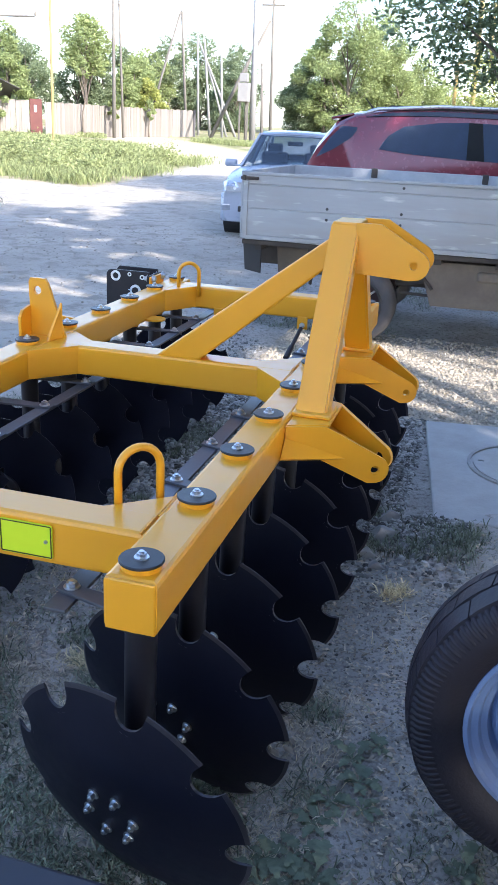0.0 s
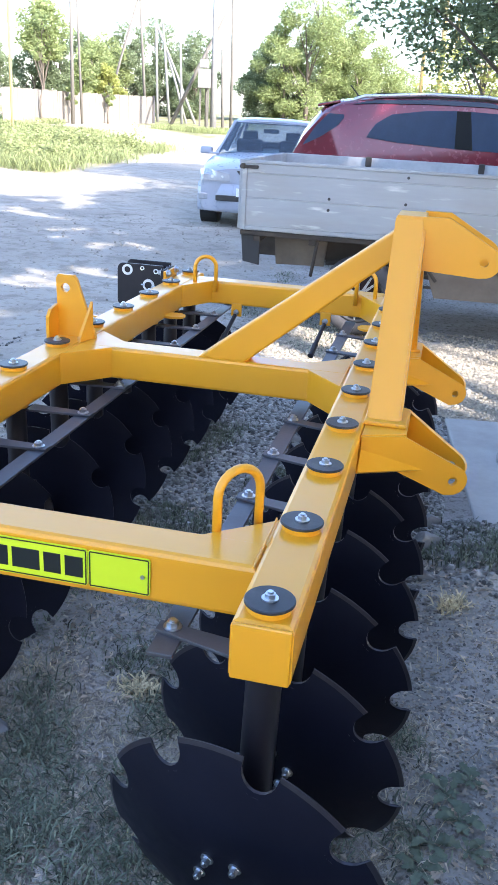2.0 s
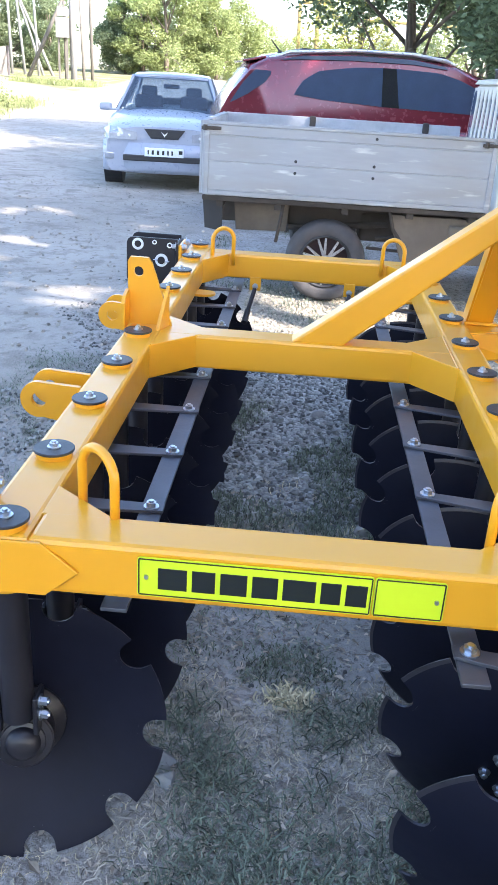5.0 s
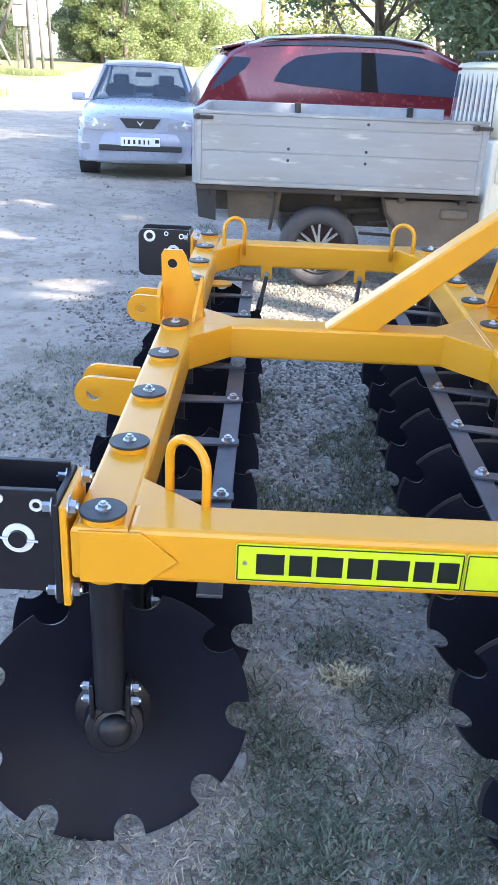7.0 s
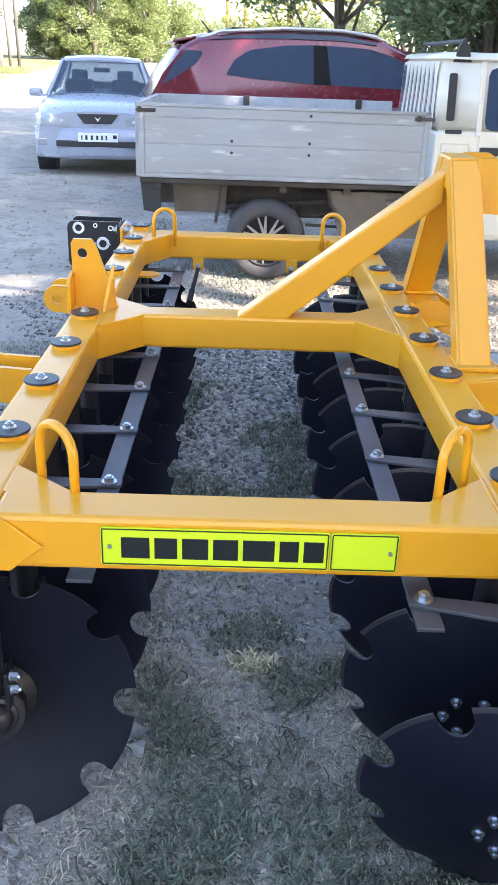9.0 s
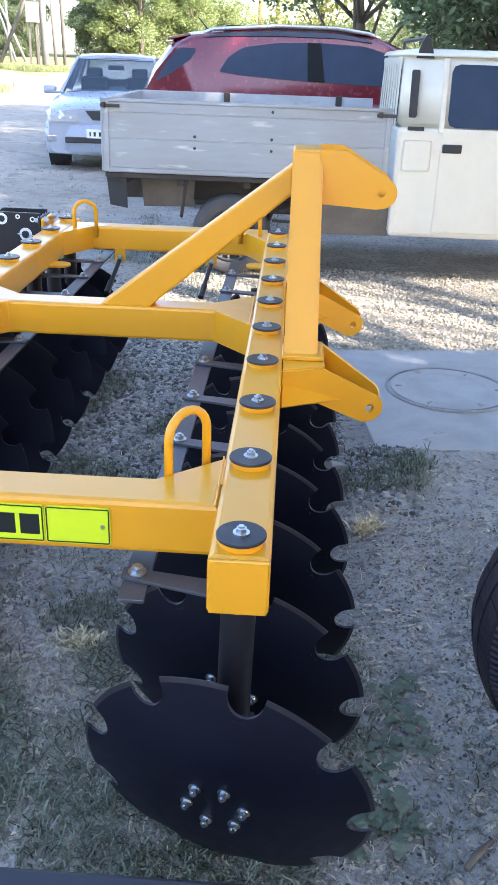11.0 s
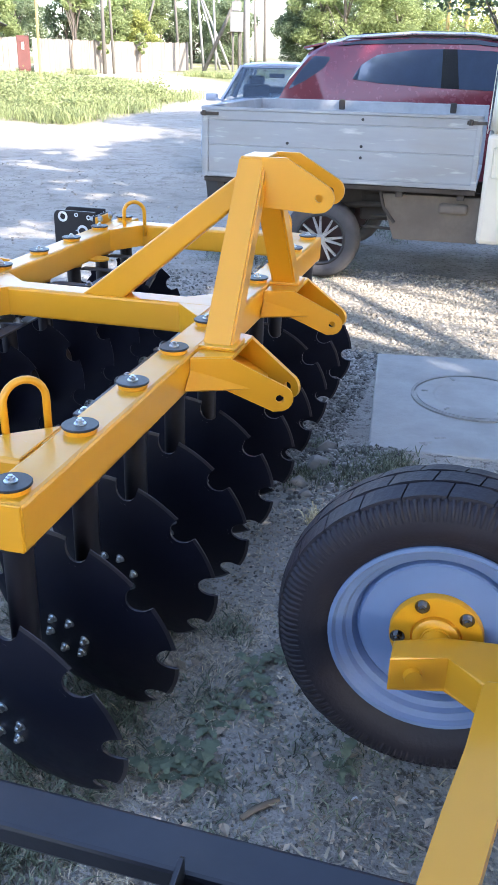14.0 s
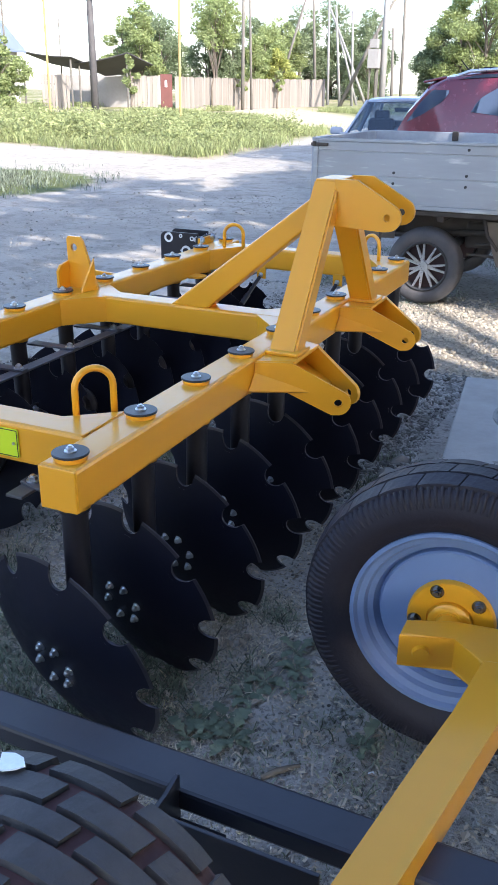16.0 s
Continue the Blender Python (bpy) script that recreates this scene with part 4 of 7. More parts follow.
def build_wheel_unit():
    w = thing("implement_frame", "yellow implement frame with support wheel and dark steel rails", "farm implement")
    C = Vector((0.832, 0.305, 0.383))
    axis = Vector((0.03, -1, 0.0)).normalized()
    m = Matrix.Translation(C) @ axis.to_track_quat('Z', 'Y').to_matrix().to_4x4()
    tyre(w, 0.353, 0.222, 0.092, Matrix.Translation((0.006, -0.0205, 0)) @ m, 24, rows=3)
    m = m @ Matrix.Diagonal((0.97, 0.97, 1, 1))
    bm = bmesh.new()
    prof = [(0.226, 0.086), (0.236, 0.092), (0.235, 0.098), (0.226, 0.098), (0.219, 0.088), (0.205, 0.082), (0.199, 0.070), (0.186, 0.064), (0.181, 0.048), (0.177, 0.042), (0.174, 0.042), (0.172, 0.056), (0.168, 0.060), (0.12, 0.062), (0.06, 0.063), (0.0, 0.063)]
    lathe(bm, prof, m, 64)
    rim = part("rim", bm, "rim", w, "blue-grey painted steel rim", True)
    rim.data.set_sharp_from_angle(angle=radians(24))
    bm = bmesh.new()
    lathe(bm, [(0.216, -0.086), (0.230, -0.094), (0.216, 0.078)], m, 48)
    part("rim_barrel", bm, "rim", w)
    bm = bmesh.new()
    lathe(bm, [(0.100, 0.040), (0.102, 0.044), (0.102, 0.076), (0.099, 0.080), (0.056, 0.080), (0.055, 0.076), (0.052, 0.076), (0.051, 0.088), (0.046, 0.092), (0.034, 0.093), (0.033, 0.098), (0.0, 0.098)], m, 40)
    cyl(bm, m @ Vector((0, 0, 0.097)), m @ Vector((0, 0, 0.135)), 0.030, n=28)
    hub = part("hub", bm, "yellow", w, "yellow flanged hub", True)
    hub.data.set_sharp_from_angle(angle=radians(40))
    for k in range(5):
        a = radians(HUB_TURN + 72 * k)
        bm = bmesh.new()
        p = m @ Vector((0.083 * math.cos(a), 0.083 * math.sin(a), 0.080))
        hexbolt(bm, p, axis, 0.0105, 0.010)
        cyl(bm, p, p + axis * 0.014, 0.0085, 0.006, n=12)
        part("wheel_bolt", bm, "dark_chrome", hub, "dark chromed wheel bolt")
    # arm block with a pin, and the long arm
    bm = bmesh.new()
    prism(bm, [(0.753, 0.088), (0.864, 0.126), (0.938, 0.059), (1.020, 0.040), (0.990, 0.205), (0.852, 0.188), (0.753, 0.148)], 0.082, Matrix.Translation((0, 0, 0.3745)), 0.005)
    part("axle_block", bm, "yellow", w)
    bm = bmesh.new()
    face = Vector((0.324, -0.946, 0))
    cyl(bm, Vector((0.797, 0.106, 0.372)), Vector((0.797, 0.106, 0.372)) + face * 0.016, 0.019, 0.0175, n=24)
    part("pin", bm, "yellow", w)
    bm = bmesh.new()
    prism(bm, [(0.936, 0.075), (0.938, 0.055), (0.908, -0.115), (0.880, -0.260), (0.851, -0.428), (0.828, -0.561), (0.800, -0.700), (0.880, -0.700), (0.908, -0.561), (0.990, -0.115), (1.022, 0.055), (1.015, 0.090)], 0.075, Matrix.Translation((0, 0, 0.380)), 0.007)
    part("wheel_arm", bm, "yellow", w, "yellow box-section arm")
    # dark rail with a pocket welded to it
    bm = bmesh.new()
    box(bm, (0.55, -0.405, 0.340), (1.9, 0.088, 0.045), bevel=0.008)
    part("cross_rail", bm, "rail", w, "blue-black steel rail")
    bm = bmesh.new()
    box(bm, (0.652, -0.530, 0.343), (0.300, 0.008, 0.095), bevel=0.002)
    part("side_plate", bm, "rail", w)
    bm = bmesh.new()
    prism(bm, [(-0.534, 0.298), (-0.444, 0.298), (-0.444, 0.394), (-0.450, 0.398), (-0.456, 0.396), (-0.490, 0.388), (-0.534, 0.3895)], 0.008, Matrix(((0, 0, 1, 0.512), (1, 0, 0, 0), (0, 1, 0, 0), (0, 0, 0, 1))), 0.0015)
    part("pocket_plate", bm, "rail", w)
    bm = bmesh.new()
    box(bm, (0.562, -0.490, 0.303), (0.092, 0.076, 0.008), bevel=0.001)
    part("pocket_floor", bm, "rail", w)
    for x in (-0.15, 1.35):
        bm = bmesh.new()
        box(bm, (x, -0.405, 0.15), (0.06, 0.06, 0.36), bevel=0.006)
        part("foot", bm, "rail", w)


build_wheel_unit()


def build_loose_tyre():
    w = thing("spare_wheel", "dusty big-blocked wheel raised on a post with white sticker", "wheel")
    C = Vector((0.549, -0.865, 0.434))
    axis = Vector((0.03, -1, 0.02)).normalized()
    m = Matrix.Translation(C) @ axis.to_track_quat('Z', 'Y').to_matrix().to_4x4()
    tyre(w, 0.282, 0.165, 0.112, m, 14, "dusty tyre with big tread blocks", True, False, 3)
    bm = bmesh.new()
    lathe(bm, [(0.165, 0.08), (0.175, 0.09), (0.155, 0.06), (0.12, 0.03), (0.06, 0.03), (0.0, 0.03)], m, 48)
    lathe(bm, [(0.165, -0.08), (0.155, 0.06)], m, 48)
    part("rim", bm, "rim", w, "blue-grey painted steel rim", True)
    bm = bmesh.new()
    prism(bm, [(-0.008, -0.020), (0.012, -0.016), (0.024, -0.006), (0.029, 0.005), (0.010, 0.016), (-0.010, 0.018), (-0.028, 0.010), (-0.014, -0.002)], 0.002, Matrix.Translation((0.478, -0.800, 0.7075)) @ Euler((radians(-6), radians(-14.5), radians(-14))).to_matrix().to_4x4())
    part("sticker", bm, "sticker", w, "small white paper sticker")
    bm = bmesh.new()
    cyl(bm, C + Vector((0, -0.02, 0)), C + Vector((0, -0.20, 0)), 0.035, n=20)
    part("axle", bm, "rail", w)
    bm = bmesh.new()
    box(bm, (C.x, C.y - 0.19, 0.19), (0.07, 0.05, 0.55), bevel=0.006)
    part("post", bm, "rail", w, "dark steel post")


build_loose_tyre()


# ---- concrete slab and manhole cover ----
def build_slab():
    bm = bmesh.new()
    prism(bm, [(0.452, 1.975), (1.62, 2.05), (1.50, 3.42), (0.315, 3.235)], 0.14, Matrix.Translation((0, 0, -0.062)), 0.008)
    s = part("concrete_slab", bm, "concrete")
    tagged(s, "weathered square concrete well slab lying in the gravel", "slab", kind="structure")
    bm = bmesh.new()
    c = Matrix.Translation((0.86, 2.70, 0.008))
    lathe(bm, [(0.305, 0.0), (0.305, 0.009), (0.290, 0.010), (0.290, 0.002)], c, 64, True)
    ring = part("manhole_cover", bm, "iron")
    tagged(ring, "round worn manhole cover set in the concrete slab", "manhole cover")
    bm = bmesh.new()
    lathe(bm, [(0.276, 0.0), (0.276, 0.008), (0.20, 0.009), (0.19, 0.006), (0.0, 0.006)], c, 64)
    lid = part("lid", bm, "concrete", ring)
    for k in range(6):
        bm = bmesh.new()
        a = radians(60 * k)
        box(bm, c @ Vector((0.24 * math.cos(a), 0.24 * math.sin(a), 0.010)), (0.03, 0.012, 0.006), rot=Matrix.Rotation(a, 3, 'Z'), bevel=0.001)
        part("rib", bm, "iron", ring)


build_slab()


# ---- vehicles ----
def road_wheel(parent, m, R, half_w, spokes=7, kind="alloy"):
    """Tyre, dish and spokes; the outer side is +z of m."""
    bm = bmesh.new()
    rr = R * 0.64
    lathe(bm, [(rr, -half_w), (rr + 0.02, -half_w), (R - 0.03, -half_w * 1.03), (R - 0.008, -half_w * 0.8), (R, -half_w * 0.4), (R, half_w * 0.4), (R - 0.008, half_w * 0.8), (R - 0.03, half_w * 1.03), (rr + 0.02, half_w), (rr, half_w * 0.9)], m, 48)
    w = part("wheel", bm, "tyre_dusty", parent, "dusty road tyre on a spoked rim", True)
    bm = bmesh.new()
    lathe(bm, [(rr + 0.004, half_w * 0.92), (rr + 0.004, half_w * 0.98), (rr - 0.012, half_w * 0.98), (rr - 0.016, half_w * 0.75), (rr - 0.02, -half_w)], m, 48)
    part("rim_lip", bm, "dark_plastic" if kind == "sport" else "alloy", w, smooth=True)
    bm = bmesh.new()
    cyl(bm, m @ Vector((0, 0, -half_w * 0.6)), m @ Vector((0, 0, half_w * 0.25)), rr * 0.93, n=36)
    part("brake_drum", bm, "dark_plastic" if kind == "plain" else "maroon", w)
    bm = bmesh.new()
    for k in range(spokes):
        a = 2 * math.pi * k / spokes + 0.2
        for s in (-1, 1):
            a0, a1 = (a + s * 0.07, a + s * 0.17) if kind == "sport" else (a, a + s * 0.17)
            p0 = Vector((rr * 0.20 * math.cos(a0), rr * 0.20 * math.sin(a0), half_w * 0.78))
            p1 = Vector((rr * 0.95 * math.cos(a1), rr * 0.95 * math.sin(a1), half_w * 0.86))
            d = (p1 - p0).normalized()
            side = Vector((-d.y, d.x, 0)) * rr * (0.036 if kind == "sport" else 0.045)
            vs = [bm.verts.new(m @ v) for v in (p0 - side * 1.6, p0 + side * 1.6, p1 + side, p1 - side)]
            lo = [bm.verts.new(m @ (v - Vector((0, 0, half_w * 0.2)))) for v in (p0 - side * 1.6, p0 + side * 1.6, p1 + side, p1 - side)]
            bm.faces.new(vs)
            for i in range(4):
                bm.faces.new((vs[i], lo[i], lo[(i + 1) % 4], vs[(i + 1) % 4]))
    cyl(bm, m @ Vector((0, 0, half_w * 0.5)), m @ Vector((0, 0, half_w * 0.9)), rr * 0.24, rr * 0.2, n=20)
    bmesh.ops.recalc_face_normals(bm, faces=bm.faces)
    part("spokes", bm, "alloy", w, "silver alloy spokes")
    return w


def loft(bm, rows, close_ends=True):
    """Skins a list of equal rings of points."""
    rings = [[bm.verts.new(p) for p in r] for r in rows]
    n = len(rings[0])
    for a, b in zip(rings, rings[1:]):
        for j in range(n):
            bm.faces.new((a[j], a[(j + 1) % n], b[(j + 1) % n], b[j]))
    if close_ends:
        bm.faces.new(rings[0][::-1])
        bm.faces.new(rings[-1])
    bmesh.ops.recalc_face_normals(bm, faces=bm.faces)
    return bm


def section(x, z0, z1, w, crown=0.04, tuck=0.06, shoulder=0.10):
    """A car body's cross-section at x: from sill over the shoulder to the crowned top."""
    h = z1 - z0
    half = [(w - tuck, z0), (w - 0.012, z0 + 0.12 * h), (w, z0 + 0.45 * h), (w - 0.010, z0 + 0.72 * h), (w - 0.05, z1 - 0.045), (w - shoulder - 0.06, z1 - 0.008), (w * 0.5, z1 + crown * 0.7)]
    return [(x, y, z) for y, z in half] + [(x, 0, z1 + crown)] + [(x, -y, z) for y, z in half[::-1]]


def quad_plate(name, pts, material, parent, thick=0.006, inset=0.0, label="", push=0.0):
    """A pane or panel between corner points, with thickness and rounded corners."""
    pts = [Vector(p) for p in pts]
    c = sum(pts, Vector()) / len(pts)
    n = (pts[1] - pts[0]).cross(pts[2] - pts[1]).normalized()
    ring = []
    k = len(pts)
    for i, p in enumerate(pts):
        a, b = pts[i - 1], pts[(i + 1) % k]
        p2 = p + (c - p).normalized() * inset
        da, db = (a - p).normalized(), (b - p).normalized()
        r = min(0.05, (a - p).length * 0.22, (b - p).length * 0.22)
        ring += [p2 + da * r, p2 + (da + db) * r * 0.28, p2 + db * r]
    bm = bmesh.new()
    lo = [bm.verts.new(v + n * (push - thick / 2)) for v in ring]
    hi = [bm.verts.new(v + n * (push + thick / 2)) for v in ring]
    bm.faces.new(hi)
    bm.faces.new(lo[::-1])
    for i in range(len(ring)):
        bm.faces.new((lo[i], lo[(i + 1) % len(ring)], hi[(i + 1) % len(ring)], hi[i]))
    bmesh.ops.recalc_face_normals(bm, faces=bm.faces)
    ob = part(name, bm, material, parent, label)
    if material in ("glass",):
        ob.visible_shadow = False
    return ob


def strut(bm, a, b, w, h):
    """A flat pillar between two points."""
    a, b = Vector(a), Vector(b)
    d = (b - a)
    q = d.to_track_quat('Z', 'X').to_matrix()
    box(bm, (a + b) / 2, (w, h, d.length), rot=q, bevel=min(w, h) * 0.25)


def build_sedan():
    """Local x runs forward, y to the car's left."""
    car = thing("sedan_car", "pearl-white four-door saloon car parked facing the yard", "car", (-2.73, 12.95, -0.055), -83.5)
    st = [(-2.30, 0.30, 0.70, 0.74), (-2.22, 0.22, 0.86, 0.82), (-1.6, 0.20, 0.98, 0.85), (-0.6, 0.18, 0.955, 0.86), (0.5, 0.18, 0.955, 0.86), (0.95, 0.18, 0.955, 0.86), (1.45, 0.19, 0.915, 0.85), (1.85, 0.20, 0.865, 0.83), (2.06, 0.22, 0.815, 0.80), (2.16, 0.24, 0.775, 0.77)]
    bm = bmesh.new()
    loft(bm, [section(x, z0, z1, w) for x, z0, z1, w in st])
    nose = BVHTree.FromBMesh(bm)
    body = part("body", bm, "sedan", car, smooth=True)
    body.data.set_sharp_from_angle(angle=radians(50))
    # bumper, grille, lamps, plate
    bm = bmesh.new()
    rows = []
    for y in [-0.84 + 0.12 * k for k in range(15)]:
        x = 2.19 - 0.22 * (abs(y) / 0.84) ** 3
        rows.append([(x, y, 0.22), (x + 0.03, y, 0.28), (x + 0.035, y, 0.46), (x + 0.01, y, 0.60), (x - 0.12, y, 0.61), (x - 0.12, y, 0.22)])
    loft(bm, rows)
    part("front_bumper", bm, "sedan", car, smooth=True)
    bm = bmesh.new()
    box(bm, (2.208, 0, 0.415), (0.05, 1.10, 0.075), bevel=0.012)
    part("air_intake", bm, "dark_plastic", car)
    bm = bmesh.new()
    prism(bm, [(-0.275, 0.785), (-0.180, 0.665), (0.180, 0.665), (0.275, 0.785)], 0.05, Matrix(((0, 0, 1, 2.155), (1, 0, 0, 0), (0, 1, 0, 0), (0, 0, 0, 1))), 0.006)
    g = part("grille", bm, "dark_plastic", car)
    bm = bmesh.new()
    prism(bm, [(-0.045, 0.755), (0, 0.690), (0.045, 0.755), (0, 0.722)], 0.012, Matrix(((0, 0, 1, 2.185), (1, 0, 0, 0), (0, 1, 0, 0), (0, 0, 0, 1))))
    part("emblem", bm, "alloy", g)
    for s in (-1, 1):
        bm = bmesh.new()
        cols = []
        for k in range(11):
            u = k / 10
            y = 0.36 + 0.455 * u
            lo, hi = 0.635 + 0.010 * u, 0.735 + 0.050 * min(1, 1.6 * u) - 0.03 * max(0, u - 0.8) * 5
            col = []
            for v in (0, 0.5, 1):
                hit = nose.ray_cast(Vector((4, s * y, lo + (hi - lo) * v)), Vector((-1, 0, 0)))[0]
                x = hit.x if hit and hit.x > 1.7 else 1.9
                col.append(bm.verts.new((x + 0.010, s * (y + 0.004), lo + (hi - lo) * v)))
            cols.append(col)
        for a, b in zip(cols, cols[1:]):
            for v in (0, 1):
                bm.faces.new((a[v], b[v], b[v + 1], a[v + 1]))
        bm.normal_update()
        bmesh.ops.solidify(bm, geom=list(bm.faces), thickness=0.012)
        bmesh.ops.recalc_face_normals(bm, faces=bm.faces)
        hl = part("headlight", bm, "lamp", car, "clear wraparound headlight")
        for yy, rr in ((0.47, 0.020), (0.61, 0.026)):
            hit = nose.ray_cast(Vector((4, s * yy, 0.695)), Vector((-1, 0, 0)))[0]
            x = hit.x if hit else 2.1
            bm = bmesh.new()
            cyl(bm, (x - 0.01, s * yy, 0.695), (x + 0.024, s * yy, 0.695), rr, rr * 0.9, n=18)
            part("reflector", bm, "roof_silver", hl)
        bm = bmesh.new()
        box(bm, (2.150, s * 0.69, 0.425), (0.03, 0.22, 0.085), rot=Matrix.Rotation(radians(-s * 18), 3, 'Z'), bevel=0.01)
        part("indicator", bm, "lamp", car)
    bm = bmesh.new()
    box(bm, (2.245, 0.0, 0.500), (0.012, 0.52, 0.112), bevel=0.004)
    pl = part("number_plate", bm, "sticker", car, "white number plate with dark bars")
    y = -0.225
    for w in (0.028, 0.048, 0.048, 0.048, 0.034, 0.034):
        bm = bmesh.new()
        box(bm, (2.2525, y + w / 2, 0.497), (0.003, w * 0.62, 0.055))
        part("bar", bm, "ink", pl)
        y += w + 0.022
    for yy in (0.195,):
        bm = bmesh.new()
        box(bm, (2.2525, yy + 0.025, 0.510), (0.003, 0.05, 0.045))
        part("bar", bm, "ink", pl)
    # cabin: roof, pillars, glass
    zb, zr = 0.965, 1.45
    A = {"fb": (0.98, 0.74), "rb": (-1.62, 0.72), "ft": (0.22, 0.57), "rt": (-1.02, 0.55)}
    bm = bmesh.new()
    rows = []
    for x, w, z in ((0.30, 0.575, zr - 0.03), (0.12, 0.585, zr), (-0.3, 0.59, zr + 0.02), (-0.8, 0.58, zr + 0.01), (-1.06, 0.56, zr - 0.02)):
        rows.append([(x, w, z - 0.035), (x, w - 0.03, z - 0.005), (x, w * 0.5, z + 0.015), (x, 0, z + 0.02), (x, -w * 0.5, z + 0.015), (x, -w + 0.03, z - 0.005), (x, -w, z - 0.035)])
    loft(bm, rows, False)
    geo = bmesh.ops.solidify(bm, geom=list(bm.faces), thickness=0.025)
    part("roof", bm, "sedan", car, smooth=True)
    for s in (-1, 1):
        for a, b, w in (((1.0, s * 0.735, zb - 0.03), (0.26, s * 0.565, zr - 0.035), 0.055), ((-0.28, s * 0.79, zb - 0.02), (-0.30, s * 0.58, zr - 0.035), 0.08), ((-1.65, s * 0.72, zb - 0.02), (-1.03, s * 0.55, zr - 0.04), 0.11)):
            bm = bmesh.new()
            strut(bm, a, b, w, 0.045)
            part("pillar", bm, "sedan", car)
    quad_plate("windscreen", [(1.0, 0.72, zb), (1.0, -0.72, zb), (0.27, -0.55, zr - 0.03), (0.27, 0.55, zr - 0.03)], "glass", car)
    quad_plate("rear_window", [(-1.62, -0.68, zb), (-1.62, 0.68, zb), (-1.05, 0.53, zr - 0.04), (-1.05, -0.53, zr - 0.04)], "glass", car)
    for s in (-1, 1):
        quad_plate("side_window", [(0.90, s * 0.775, zb), (-0.24, s * 0.80, zb), (-0.26, s * 0.59, zr - 0.04), (0.25, s * 0.575, zr - 0.04)], "glass", car)
        quad_plate("side_window", [(-0.32, s * 0.80, zb), (-1.45, s * 0.765, zb), (-1.0, s * 0.56, zr - 0.04), (-0.34, s * 0.59, zr - 0.04)], "glass", car)
        bm = bmesh.new()
        box(bm, (0.80, s * 0.93, 0.985), (0.10, 0.19, 0.11), bevel=0.03, seg=3)
        box(bm, (0.82, s * 0.82, 0.95), (0.08, 0.10, 0.03), bevel=0.008)
        part("door_mirror", bm, "sedan", car, smooth=True)
        bm = bmesh.new()
        box(bm, (0.15, s * 0.34, 0.95), (0.14, 0.42, 0.42), bevel=0.05, seg=3)
        box(bm, (0.13, s * 0.34, 1.21), (0.09, 0.24, 0.15), bevel=0.035, seg=3)
        part("seat", bm, "cloth", car)
    bm = bmesh.new()
    box(bm, (-0.95, 0, 0.90), (0.16, 1.3, 0.40), bevel=0.05, seg=3)
    part("seat", bm, "cloth", car)
    bm = bmesh.new()
    box(bm, (0.85, 0, 0.885), (0.35, 1.36, 0.07), bevel=0.02)
    part("dashboard", bm, "dark_plastic", car)
    bm = bmesh.new()
    box(bm, (0.30, 0.0, 1.29), (0.03, 0.24, 0.065), bevel=0.012)
    part("rear_view_mirror", bm, "dark_plastic", car)
    for s in (-1, 1):
        bm = bmesh.new()
        sweep(bm, [(1.02, s * 0.1 - 0.25, 0.915), (0.97, s * 0.1 + 0.28, 0.945)], 0.008, 6)
        part("wiper", bm, "dark_plastic", car)
    for x in (1.32, -1.32):
        for s in (-1, 1):
            q = Vector((0, s, 0)).to_track_quat('Z', 'X').to_matrix().to_4x4()
            bm = bmesh.new()
            cyl(bm, (x, s * 0.62, 0.31), (x, s * 0.868, 0.31), 0.345, n=36)
            part("wheel_arch", bm, "dark_plastic", car)
            road_wheel(car, Matrix.Translation((x, s * 0.785, 0.31)) @ q, 0.31, 0.092, 6, "plain")


build_sedan()


